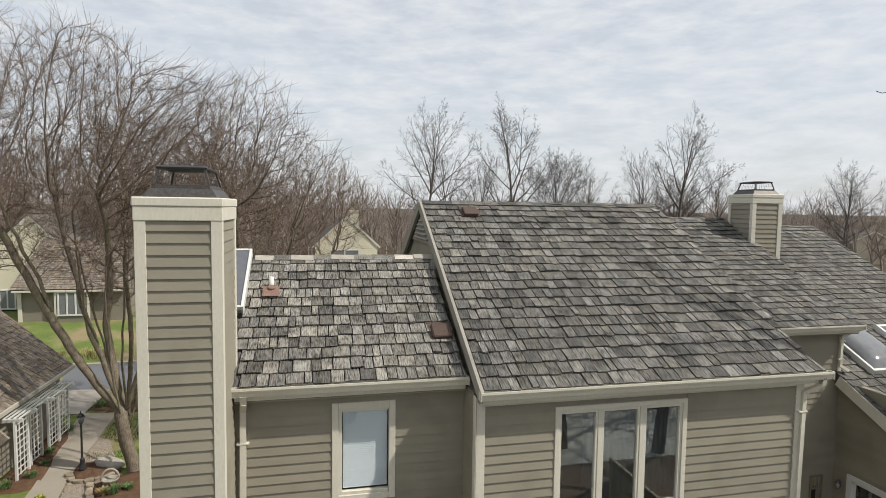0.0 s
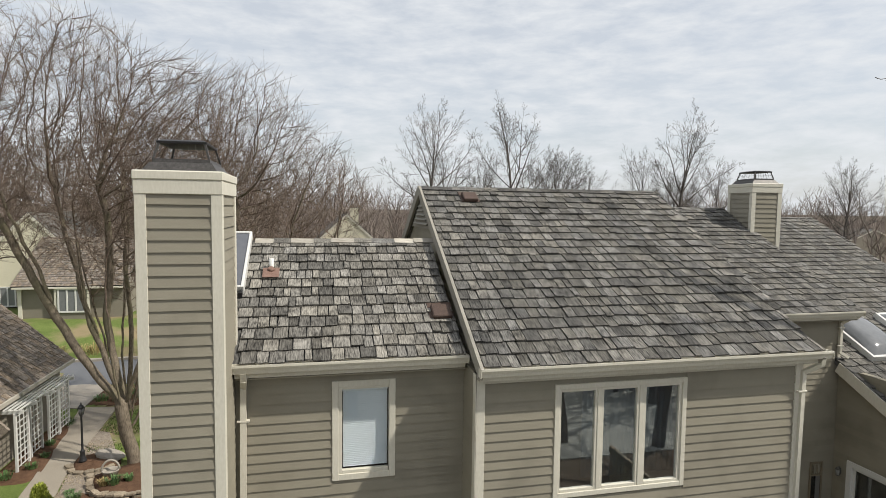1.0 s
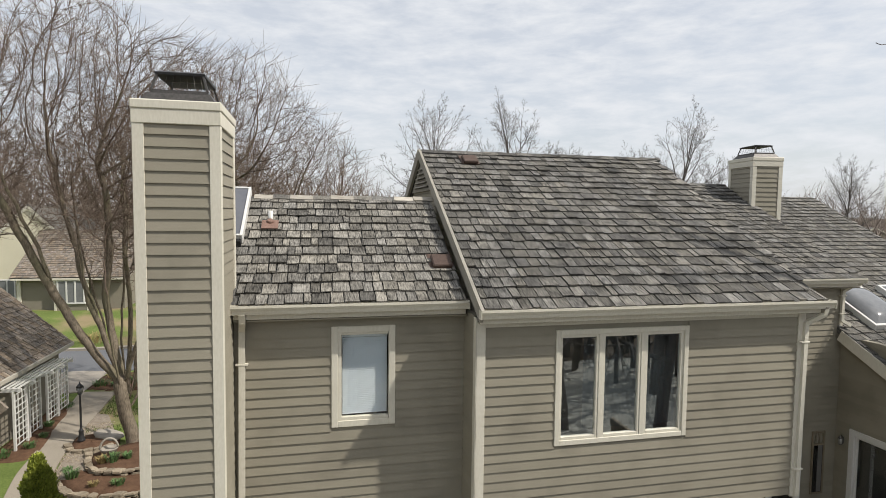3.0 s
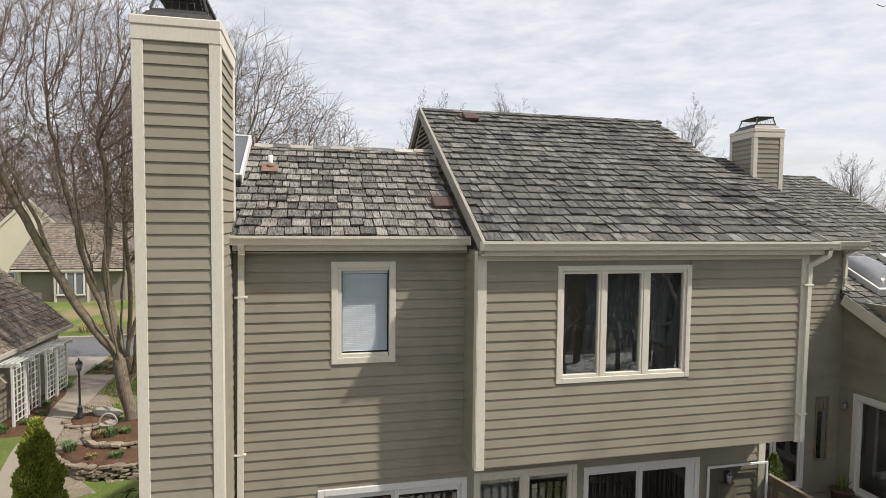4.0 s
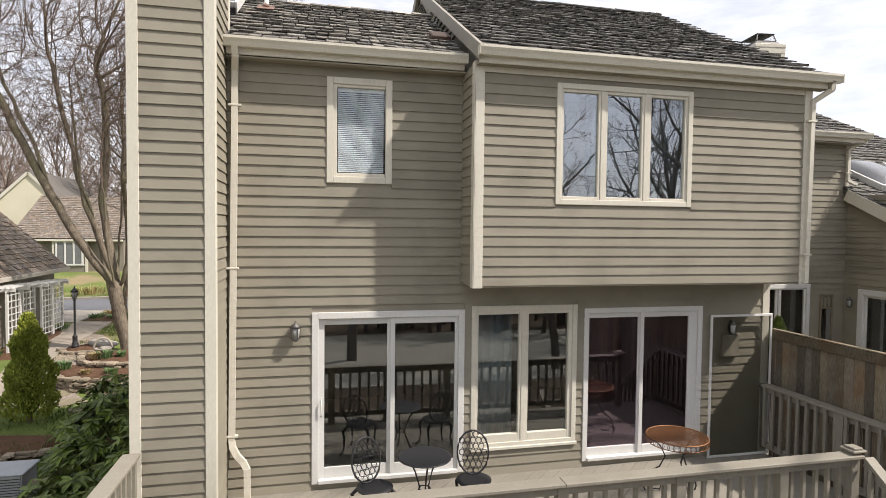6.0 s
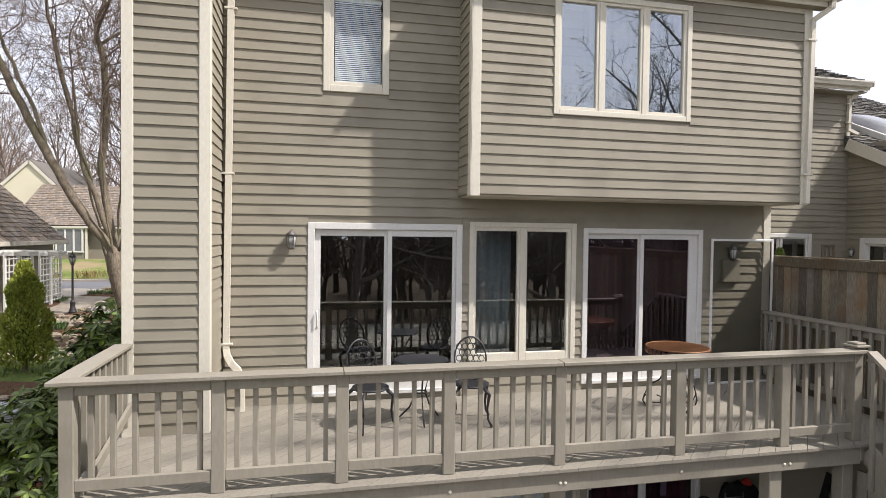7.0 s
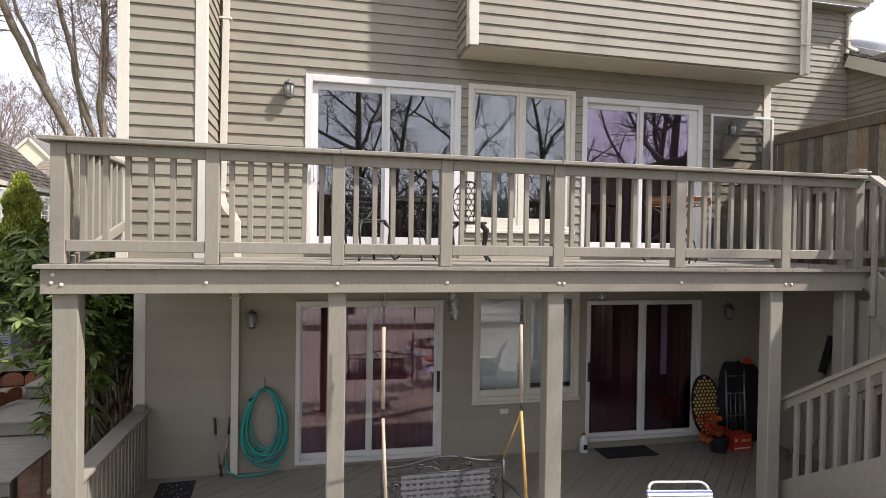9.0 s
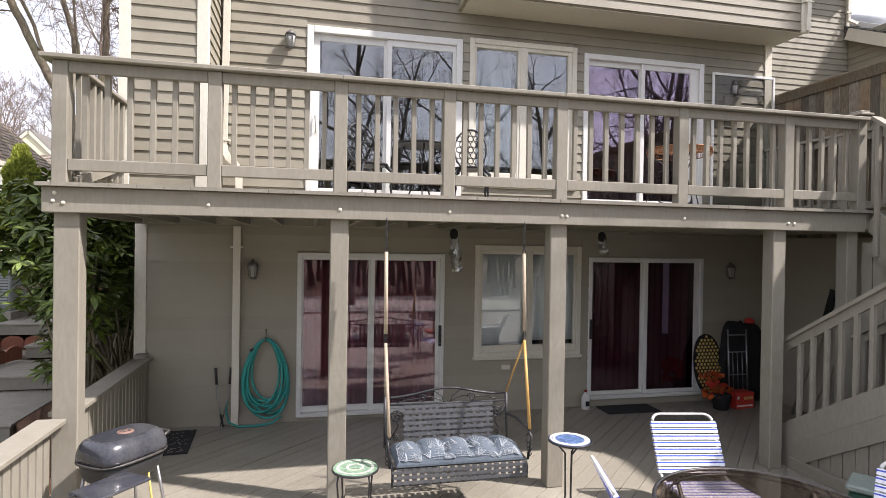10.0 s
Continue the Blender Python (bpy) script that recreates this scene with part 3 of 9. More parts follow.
# ---- the chimney ----
def chimney(m, w, d, z0, z1, label, name="chimney", cap=True):
    """A boxed chimney: lap siding between corner boards, a two-step crown and a louvred metal cap. m: front left foot."""
    t = thing(name, label, "chimney")
    t.matrix_world = m
    bm = bmesh.new()
    box(bm, 0.02, w - 0.02, 0.02, d - 0.02, z0, z1 - 0.05)
    core = part("core", bm, SIDING, t)
    cb = 0.105
    for k, (fr, L) in enumerate(((pose(0, 0.02, 0), w), (pose(w - 0.02, 0, 0, 0, 0, 90), d), (pose(0.02, d, 0, 0, 0, -90), d))):
        planks(core, fr, cb - 0.01, L - cb + 0.01, z0, z1 - 0.22, 0.127, [], SIDING)
    for x, y, sx, sy in ((0, 0, 1, 1), (w, 0, -1, 1), (w, d, -1, -1), (0, d, 1, -1)):
        bm = bmesh.new()
        soft_box(bm, *sorted((x - sx * 0.008, x + sx * cb)), *sorted((y - sy * 0.008, y + sy * 0.016)), z0, z1 - 0.2, r=0.003)
        soft_box(bm, *sorted((x - sx * 0.008, x + sx * 0.016)), *sorted((y + sy * 0.016, y + sy * cb)), z0, z1 - 0.2, r=0.003)
        part("corner_board", bm, CREAM, t)
    bm = bmesh.new()
    soft_box(bm, -0.015, w + 0.015, -0.015, d + 0.015, z1 - 0.25, z1 - 0.10, r=0.006)
    part("frieze", bm, CREAM, t)
    bm = bmesh.new()
    soft_box(bm, -0.025, w + 0.025, -0.025, d + 0.025, z1 - 0.10, z1, r=0.012)
    part("crown", bm, CREAM, t, "cream metal-wrapped crown, chipped at the edges")
    # the metal cap
    cx, cy = w / 2, d / 2
    def frustum(bm, a0, b0, a1, b1, zz0, zz1):
        v = [bm.verts.new((cx + sx * a, cy + sy * b, z)) for a, b, z in ((a0, b0, zz0), (a1, b1, zz1)) for sx, sy in ((-1, -1), (1, -1), (1, 1), (-1, 1))]
        for f in ((3, 2, 1, 0), (4, 5, 6, 7), (0, 1, 5, 4), (1, 2, 6, 5), (2, 3, 7, 6), (3, 0, 4, 7)):
            bm.faces.new([v[i] for i in f])
    a, b = w * 0.42, d * 0.42
    bm = bmesh.new()
    frustum(bm, a + 0.02, b + 0.02, a - 0.045, b - 0.045, z1, z1 + 0.095)
    frustum(bm, a - 0.065, b - 0.065, a - 0.07, b - 0.07, z1 + 0.095, z1 + 0.135)
    part("cap_base", bm, CAPMETAL, t, "weathered brown-grey flared metal cap base")
    for sx, sy in ((-1, -1), (1, -1), (1, 1), (-1, 1)):
        bm = bmesh.new()
        bar(bm, (cx + sx * (a - 0.075), cy + sy * (b - 0.075), z1 + 0.13), (cx + sx * (a - 0.125), cy + sy * (b - 0.125), z1 + 0.31), 0.022, 0.022, (0, 1, 0))
        part("cap_post", bm, CAPMETAL, t)
    bm = bmesh.new()
    for k in range(7):
        u = -1 + 2 * (k + 0.5) / 7
        for q in ((u, -1), (u, 1), (-1, u), (1, u)):
            bar(bm, (cx + q[0] * (a - 0.078), cy + q[1] * (b - 0.078), z1 + 0.13), (cx + q[0] * (a - 0.128), cy + q[1] * (b - 0.128), z1 + 0.31), 0.0022, 0.0022)
    for zz, ins in ((0.22, 0.094),):
        for p, q in (((-1, -1), (1, -1)), ((1, -1), (1, 1)), ((1, 1), (-1, 1)), ((-1, 1), (-1, -1))):
            bar(bm, (cx + p[0] * (a - ins), cy + p[1] * (b - ins), z1 + zz), (cx + q[0] * (a - ins), cy + q[1] * (b - ins), z1 + zz), 0.0025, 0.0025)
    part("cap_mesh", bm, CAPMETAL, t, "thin spark-arrestor mesh")
    bm = bmesh.new()
    frustum(bm, a - 0.105, b - 0.105, a - 0.10, b - 0.10, z1 + 0.305, z1 + 0.328)
    frustum(bm, a - 0.10, b - 0.10, a - 0.15, b - 0.15, z1 + 0.328, z1 + 0.35)
    part("cap_lid", bm, METALDARK, t, "dark flat metal lid")
    return t


chimney(pose(-1.905, 6.17, 0), 0.855, 1.14, 2.70, 10.68, "tall taupe-sided chimney with cream corner boards and a grey metal cap")


# ---- roofs ----
def roof(name, label, m, width, length, thick=0.10):
    bm = bmesh.new()
    box(bm, 0, width, 0, length, -thick, 0)
    ob = one(name, bm, SHAKE, label, "roof", "", "structure")
    ob.matrix_world = m
    return ob


RISE = 0.551
LR = roof("roof_left", "weathered grey cedar-shake roof, bleached and patchy", slope(-2.1, 6.90, 8.375, RISE), 4.0, 2.84)
shakes(LR, 4.0, 2.84, 0.222, 300, 3, skip=[(0.12, 1.05, -1, 0.55)], x0=0.9, material=SHAKE_PALE)
BR = roof("roof_bay", "large weathered grey cedar-shake roof above the overhanging storey", slope(1.99, 6.36, 8.325, RISE), 5.14, 4.90)
shakes(BR, 5.14, 4.90, 0.232, 300, 5, pale_edge=True)
# far slopes, out of sight behind the ridges
for nm, x0, w, y, z in (("roof_left_back", -2.1, 4.0, 9.385, 9.74), ("roof_bay_back", 1.99, 5.14, 10.65, 10.69)):
    bm = bmesh.new()
    box(bm, 0, w, 0, 2.5 if x0 < 0 else 5.0, -0.1, 0.0)
    ob = one(nm, bm, SHAKE, "far slope of the cedar-shake roof", "roof", "", "structure")
    ob.matrix_world = pose(x0, y, z, -math.degrees(math.atan(RISE)))


def ridge(name, x0, x1, y, z, seed, pale=0.0):
    """Ridge caps: overlapping pairs of shakes along the top."""
    t = thing(name, "row of weathered ridge shakes along the roof top", "ridge cap", "", "structure")
    rng = random.Random(seed)
    a = math.degrees(math.atan(RISE))
    x = x0
    while x < x1 - 0.05:
        L = rng.uniform(0.26, 0.40)
        bm = bmesh.new()
        for s in (-1, 1):
            box(bm, 0, min(L + 0.06, x1 - x), 0 if s > 0 else -0.13, 0.13 if s > 0 else 0, 0.0, 0.016, pose(x, y, z + 0.035 + rng.uniform(0, 0.012), -s * a, 1.5))
        part("ridge_shake", bm, BLEACHED if rng.random() < pale else SHAKE, t)
        x += L
    return t


ridge("ridge_left", -1.0, 1.95, 9.385, 9.74, 4, 0.4)
ridge("ridge_bay", 1.95, 7.15, 10.65, 10.69, 6)

# the bay's gable triangle above the lower roof
bm = bmesh.new()
gy = lambda y: 8.325 + RISE * (y - 6.36) - 0.11
v = [bm.verts.new((x, y, z)) for x in (2.06, 2.16) for y, z in ((6.55, 7.9), (10.65, 7.9), (14.6, 7.9), (14.6, gy(6.7)), (10.65, gy(10.65)), (6.55, gy(6.55)))]
bm.faces.new(v[:6]); bm.faces.new(v[6:][::-1])
for k in range(6):
    bm.faces.new((v[k], v[(k + 1) % 6], v[6 + (k + 1) % 6], v[6 + k]))
one("wall_gable", bm, SIDING, "taupe gable wall with horizontal boards above the lower roof", "wall", "", "structure")
gw = bpy.data.objects["wall_gable"]
for k in range(13):
    z = 9.0 + k * 0.127
    y0, y1 = 6.36 + (z + 0.22 - 8.325) / RISE, 14.94 - (z + 0.22 - 8.325) / RISE
    if y1 - y0 > 0.1:
        ob = new("siding_plank", PLANKS[SIDING.name])
        ob.parent = gw
        ob.matrix_basis = pose(2.06, y1, z, 0, 0, -90) @ Matrix.Diagonal((y1 - y0, 1.3, 0.13, 1))


def rake(name, x, y0, z0, y1, z1, w=0.06, hgt=0.20, material=CREAM):
    bm = bmesh.new()
    bar(bm, (x, y0, z0), (x, y1, z1), w, hgt)
    return one(name, bm, material, "painted rake board along the sloping roof edge", "trim", "", "structure")


RAKE = surface("rake_paint", (0.25, 0.232, 0.195), (0.33, 0.308, 0.262), 2, 40, 0.65, 0.1)
rake("rake_bay_left", 1.95, 6.28, 8.25, 10.68, 10.675, 0.045, 0.17, RAKE)
gv = thing("gable_vent", "painted triangular louvred vent in the gable's peak", "vent")
bm = bmesh.new()
v = [bm.verts.new((x, y, z)) for x in (2.0, 2.036) for y, z in ((9.55, 9.93), (11.75, 9.93), (10.65, 10.53))]
bm.faces.new(v[:3]); bm.faces.new(v[3:][::-1])
for k in range(3):
    bm.faces.new((v[k], v[(k + 1) % 3], v[3 + (k + 1) % 3], v[3 + k]))
part("panel", bm, RAKE, gv)
for k in range(5):
    z = 10.0 + k * 0.085
    hw = (10.47 - z) / 0.551 * 0.8
    quick("louvre", RAKE, gv, lambda bm: box(bm, -0.06, 0, 10.65 - hw, 10.65 + hw, 0, 0.014, pose(2.0, 0, z + 0.03, 0, -35)))
    # dark strip on the solid panel, painted shade between the louvres
    quick("slot", METALDARK, gv, lambda bm: box(bm, 1.996, 1.999, 10.65 - hw, 10.65 + hw, z - 0.012, z + 0.018))
rake("rake_bay_back", 1.95, 10.68, 10.665, 14.9, 8.33, 0.05, 0.20, RAKE)
rake("rake_bay_right", 7.09, 6.30, 8.17, 10.66, 10.575, 0.05, 0.16, RAKE)


# ---- gutters and downspouts ----
def gutter(name, x0, x1, y, z, label="cream metal gutter along the eave", ends=True):
    """A K-style gutter: an open trough with a stepped front. y: its front lip; z: its top."""
    t = thing(name, label, "gutter")
    prof = [(0.11, 0.0), (0.11, -0.115), (0.035, -0.115), (0.022, -0.07), (0.0, -0.03), (0.0, 0.0), (0.012, 0.0), (0.012, -0.02), (0.034, -0.065), (0.045, -0.105), (0.10, -0.105), (0.10, 0.0)]
    bm = bmesh.new()
    rings = [[bm.verts.new((x, y + a, z + b)) for a, b in prof] for x in (x0, x1)]
    n = len(prof)
    for k in range(n):
        bm.faces.new((rings[0][k], rings[0][(k + 1) % n], rings[1][(k + 1) % n], rings[1][k]))
    part("trough", bm, CREAM, t)
    for x in (x0, x1):
        bm = bmesh.new()
        box(bm, x - 0.004, x + 0.004, y, y + 0.11, z - 0.115, z)
        part("end_cap", bm, CREAM, t)
    bm = bmesh.new()
    soft_box(bm, x0 + 0.02, x1 - 0.02, y + 0.112, y + 0.135, z - 0.19, z - 0.005, r=0.003)
    part("fascia", bm, CREAM, t)
    return t


gutter("gutter_left", -1.06, 1.93, 6.80, 8.375)
gutter("gutter_bay", 1.93, 7.22, 6.24, 8.335)
for nm, s in (("soffit_left", (-1.04, 1.94, 6.93, F, 8.155, 8.175)), ("soffit_bay", (1.95, 7.1, 6.37, B, 8.14, 8.16))):
    boards(nm, "taupe painted eave underside", SIDING, [s], "soffit")
boards("frieze_board", "cream frieze board under the eave", CREAM, [(2.06, 6.82, B - 0.022, B, 8.07, 8.16)])


def downspout(label, pts, straps, w=0.065, d=0.05):
    t = thing("downspout", label, "downspout")
    bm = bmesh.new()
    pts = [Vector(p) for p in pts]
    for p, q in zip(pts, pts[1:]):
        e = (q - p).normalized() * 0.012
        bar(bm, p - e, q + e, w, d, (0, 1, 0) if abs(q.z - p.z) > 0.05 else (0, 0, 1))
    part("pipe", bm, CREAM, t)
    for p in straps:
        bm = bmesh.new()
        soft_box(bm, p[0] - 0.075, p[0] + 0.075, p[1] - 0.033, p[1] + 0.03, p[2] - 0.012, p[2] + 0.012, r=0.003)
        part("strap", bm, CREAM, t)
    return t


downspout("cream downspout down the wall beside the chimney", [(-0.93, 6.86, 8.26), (-0.93, 6.90, 8.16), (-0.95, 7.04, 8.03), (-1.0, 7.04, 3.44), (-0.985, 7.02, 3.36), (-0.93, 6.98, 3.27), (-0.85, 6.93, 3.20), (-0.805, 6.90, 3.12), (-0.80, 6.90, 2.71)],
          [(-0.955, 7.04, 7.6), (-0.985, 7.04, 5.6), (-1.0, 7.04, 3.50)], 0.075, 0.055)
downspout("cream downspout at the bay's corner with a bent elbow", [(7.10, 6.30, 8.23), (7.10, 6.32, 8.13), (6.93, 6.46, 7.98), (6.90, 6.46, 5.4)], [(6.91, 6.46, 7.7), (6.90, 6.46, 5.8)])
downspout("cream drain pipe down the basement wall", [(-0.83, 7.03, 2.44), (-0.83, 7.03, 0.02)], [(-0.83, 7.03, 2.2)], 0.085, 0.06)


# ---- roof fittings ----
def box_vent(m, label):
    t = thing("roof_vent", label, "roof vent")
    bm = bmesh.new()
    soft_box(bm, -0.14, 0.14, -0.14, 0.14, 0.03, 0.10, r=0.015)
    part("hood", bm, VENTBROWN, t)
    bm = bmesh.new()
    box(bm, -0.18, 0.18, -0.14, 0.24, 0.025, 0.034)
    part("flange", bm, VENTBROWN, t)
    t.matrix_world = m
    return t


TILT = slope(0, 0, 0, RISE)
box_vent(pose(1.72, 7.62, 8.775) @ TILT, "square brown metal vent on the lower roof")
box_vent(pose(2.85, 10.25, 10.49) @ TILT, "square brown metal vent near the ridge")
vp = thing("vent_pipe", "white plastic plumbing vent with a rusty metal flashing", "vent pipe")
bm = bmesh.new()
lathe(bm, [(0.035, -0.1), (0.035, 0.21), (0.029, 0.21), (0.029, 0.15)], (-0.70, 8.60, 9.32), 14)
part("pipe", bm, WHITE, vp)
RUST = surface("rusty_flashing", (0.15, 0.085, 0.065), (0.25, 0.16, 0.125), 8, 40, 0.7, 0.1)
bm = bmesh.new()
box(bm, -0.12, 0.12, -0.19, 0.05, 0.048, 0.056)
lathe(bm, [(0.06, 0.05), (0.042, 0.09)], (0, 0, 0), 14)
fl = part("flashing", bm, RUST, vp, "rust-brown metal flashing")
fl.matrix_world = pose(-0.70, 8.56, 9.315) @ TILT
sk = thing("skylight", "flat tilted skylight with a white frame beside the chimney", "skylight")
bm = bmesh.new()
for s in ((-0.62, -0.58, -0.75, 0.75), (0.58, 0.62, -0.75, 0.75), (-0.58, 0.58, -0.75, -0.71), (-0.58, 0.58, 0.71, 0.75)):
    soft_box(bm, s[0], s[1], s[2], s[3], 0.03, 0.17, r=0.006)
part("frame", bm, WHITE, sk)
bm = bmesh.new()
box(bm, -0.58, 0.58, -0.71, 0.71, 0.14, 0.15)
part("pane", bm, surface("skylight_pane", (0.10, 0.105, 0.12), (0.13, 0.135, 0.15), 2, 10, 0.4, 0, spec=0.2), sk, "grey-blue skylight glass")
bm = bmesh.new()
soft_box(bm, -0.60, 0.60, -0.80, 0.74, 0.0, 0.10, r=0.004)
part("curb", bm, METALDARK, sk)
sk.matrix_world = pose(-1.66, 8.72, 9.40) @ TILT


# ---- ground ----
def smooth(a, b, v):
    t = min(max((v - a) / (b - a), 0), 1)
    return t * t * (3 - 2 * t)


def ground_z(x, y):
    side = 1 - smooth(-3.0, -1.9, x) * (1 - smooth(12, 16, y))
    dip = smooth(-5.1, -4.75, x) * (1 - smooth(-2.5, -2.1, x))
    up = 2.1 * (smooth(6.5, 13.5, y) * (1 - dip) + smooth(11.2, 13.6, y) * dip) * side
    bumps = 0.06 * noise.noise(Vector((x * 0.5, y * 0.5, 0))) if -40 < x < 40 and -40 < y < 60 else 0
    return -0.22 + up + (0.42 * smooth(14.7, 17, y) * side) + bumps * side * smooth(7, 10, y) - 1.2 * smooth(0, -25, y) + 0.8 * smooth(33.5, 39, y) * (1 - smooth(-9, -3, x)) - 0.0008 * max(0, abs(x) - 100)


def axis(pieces):
    out = []
    for a, b, n in pieces:
        out += [a + (b - a) * k / n for k in range(n)]
    return out + [pieces[-1][1]]


gx = axis(((-2500, -300, 8), (-300, -40, 13), (-40, -14, 26), (-14, 0, 56), (0, 20, 20), (20, 60, 14), (60, 400, 12), (400, 2500, 8)))
gyy = axis(((-600, -60, 8), (-60, 0, 20), (0, 4, 6), (4, 26, 88), (26, 40, 24), (40, 120, 20), (120, 500, 12), (500, 3000, 8)))
gv = [(x, y, ground_z(x, y)) for y in gyy for x in gx]
nx = len(gx)
gf = [(j * nx + i, j * nx + i + 1, (j + 1) * nx + i + 1, (j + 1) * nx + i) for j in range(len(gyy) - 1) for i in range(nx - 1)]
gob = stuff_mesh("ground", gv, gf, GRASS)
for p in gob.data.polygons:
    p.use_smooth = True
tagged(gob, "patchy spring lawn rising beside the house to the street", "ground", "", "structure")


def strip(name, label, category, material, left, right, lift=0.03, kind="structure", n=8):
    """A strip of paving between two edge lines, laid on the ground, with a kerb-like thickness."""
    bm = bmesh.new()
    rows = []
    pts = []
    for (a, b), (c, d) in zip(list(zip(left, right)), list(zip(left, right))[1:]):
        for k in range(n):
            t = k / n
            pts.append((Vector(a).lerp(Vector(c), t), Vector(b).lerp(Vector(d), t)))
    pts.append((Vector(left[-1]), Vector(right[-1])))
    for a, b in pts:
        rows.append([bm.verts.new((q.x, q.y, ground_z(q.x, q.y) + h)) for q in (a, a.lerp(b, 0.33), a.lerp(b, 0.67), b) for h in (lift, -0.1)])
    for r, s in zip(rows, rows[1:]):
        for k in range(3):
            bm.faces.new((r[2 * k], r[2 * k + 2], s[2 * k + 2], s[2 * k]))
        bm.faces.new((r[1], r[0], s[0], s[1]))
        bm.faces.new((r[6], r[7], s[7], s[6]))
    bm.faces.new([rows[0][i] for i in (0, 1, 3, 5, 7, 6, 4, 2)])
    return one(name, bm, material, label, category, "", kind)


strip("road", "grey asphalt street beyond the garden", "road", ASPHALT, [(-60, 31.5), (-11, 31.5), (20, 32.5), (60, 35)], [(-60, 27.2), (-10, 27.2), (20, 28), (60, 30)], 0.03)
strip("kerb_far", "pale concrete kerb along the street", "kerb", CONCRETE, [(-60, 31.75), (-11, 31.75), (20, 32.75), (60, 35.2)], [(-60, 31.5), (-11, 31.5), (20, 32.5), (60, 35)], 0.14)
# the next strip is added out of view, only for the panes to mirror
strip("ground_lawn_back", "unseen pale ground strip added to brighten the window reflections", "lawn", PALEBACK, [(-34, -9), (-34, -16), (-34, -25)], [(38, -9), (38, -16), (38, -25)], 0.05)
strip("pavement_drive", "pale concrete driveway by the garage", "driveway", CONCRETE, [(-12.5, 24.2), (-12.5, 27.3)], [(-8.9, 24.2), (-8.9, 27.3)], 0.035)
strip("pavement_walk", "pale concrete garden walk", "path", WALK, [(-7.6, 14.2), (-7.85, 16.3), (-8.05, 18.0), (-8.4, 20.2), (-9.0, 24.2)], [(-6.6, 14.2), (-6.9, 16.1), (-7.2, 18.0), (-7.4, 20.0), (-7.65, 24.0)], 0.04)
strip("ground_gravel", "grey-brown gravel and leaf litter beside the walk", "gravel", LITTER, [(-6.55, 14.2), (-6.85, 16.1), (-7.15, 18.0), (-7.38, 20.0), (-7.5, 21.6)], [(-5.2, 14.6), (-6.1, 15.6), (-6.2, 18.0), (-6.35, 19.6), (-7.1, 21.4)], 0.02)

# ---- upper deck ----
DZ = 2.70
deck = thing("upper_deck", "raised taupe-painted wooden deck with diagonal boards", "deck")


def clip_board(c, w, x0, x1, y0, y1, gap=0.005):
    """A 45 degree board x - y = c of width w, cut to a rectangle: its outline, anticlockwise."""
    h = (w / 2 - gap) * math.sqrt(2)
    poly = [(x0, y0), (x1, y0), (x1, y1), (x0, y1)]
    for sgn, lim in ((1, c + h), (-1, -(c - h))):
        out = []
        for i, p in enumerate(poly):
            q = poly[(i + 1) % len(poly)]
            a, b = sgn * (p[0] - p[1]) - lim, sgn * (q[0] - q[1]) - lim
            if a <= 0:
                out.append(p)
            if a * b < 0:
                t = a / (a - b)
                out.append((p[0] + (q[0] - p[0]) * t, p[1] + (q[1] - p[1]) * t))
        poly = out
        if len(poly) < 3:
            return None
    return poly


def diagonal_floor(parent, name, material, x0, x1, y0, y1, z0, z1, w=0.14, seed=2, slant=1, gap=0.005):
    rng = random.Random(seed)
    c = x0 - y1
    while c < x1 - y0:
        poly = clip_board(c, w, x0, x1, y0, y1, gap)
        c += w * math.sqrt(2)
        if not poly:
            continue
        if slant < 0:
            poly = [(x0 + x1 - p[0], p[1]) for p in poly][::-1]
        bm = bmesh.new()
        dz = rng.uniform(-0.002, 0.002)
        lo, hi = [bm.verts.new((*p, z0)) for p in poly], [bm.verts.new((*p, z1 + dz)) for p in poly]
        bm.faces.new(hi)
        bm.faces.new(lo[::-1])
        for k in range(len(poly)):
            bm.faces.new((lo[k], lo[(k + 1) % len(poly)], hi[(k + 1) % len(poly)], hi[k]))
        part(name, bm, material, parent)


diagonal_floor(deck, "deck_board", DECKFLOOR, -1.98, 6.80, 4.52, F - 0.02, DZ - 0.03, DZ, 0.14, gap=0.002)
quick("rim_beam", DECK, deck, lambda bm: soft_box(bm, -1.95, 5.80, 4.57, 4.61, 2.47, 2.668, r=0.005))
quick("rim_beam", DECK, deck, lambda bm: soft_box(bm, -1.95, -1.91, 4.611, F - 0.03, 2.47, 2.668, r=0.005))
quick("rim_beam", DECK, deck, lambda bm: soft_box(bm, 5.8, 6.80, 4.57, 4.61, 2.50, 2.668, r=0.005))
quick("ledger", DECK, deck, lambda bm: soft_box(bm, -1.85, 6.74, F - 0.07, F - 0.03, 2.47, 2.668, r=0.005))
for k in range(21):
    quick("joist", DECK, deck, lambda bm, x=-1.5 + k * 0.4: box(bm, x - 0.02, x + 0.02, 4.612, F - 0.072, 2.48, 2.667))
BOLT = mesh_of("bolt", (lambda b: (lathe(b, [(0.016, 0), (0.016, 0.006), (0.008, 0.012)], (0, 0, 0), 8), b)[1])(bmesh.new()), CREAM)
for x, z in ((-1.87, 2.56), (-1.80, 2.545), (-1.86, 2.62), (-0.75, 2.56), (0.30, 2.552), (1.26, 2.56), (2.33, 2.554), (2.38, 2.55), (3.62, 2.56), (4.83, 2.54), (4.90, 2.54)):
    ob = new("bolt", BOLT)
    ob.parent = deck
    ob.matrix_basis = pose(x, 4.571, z, 90)

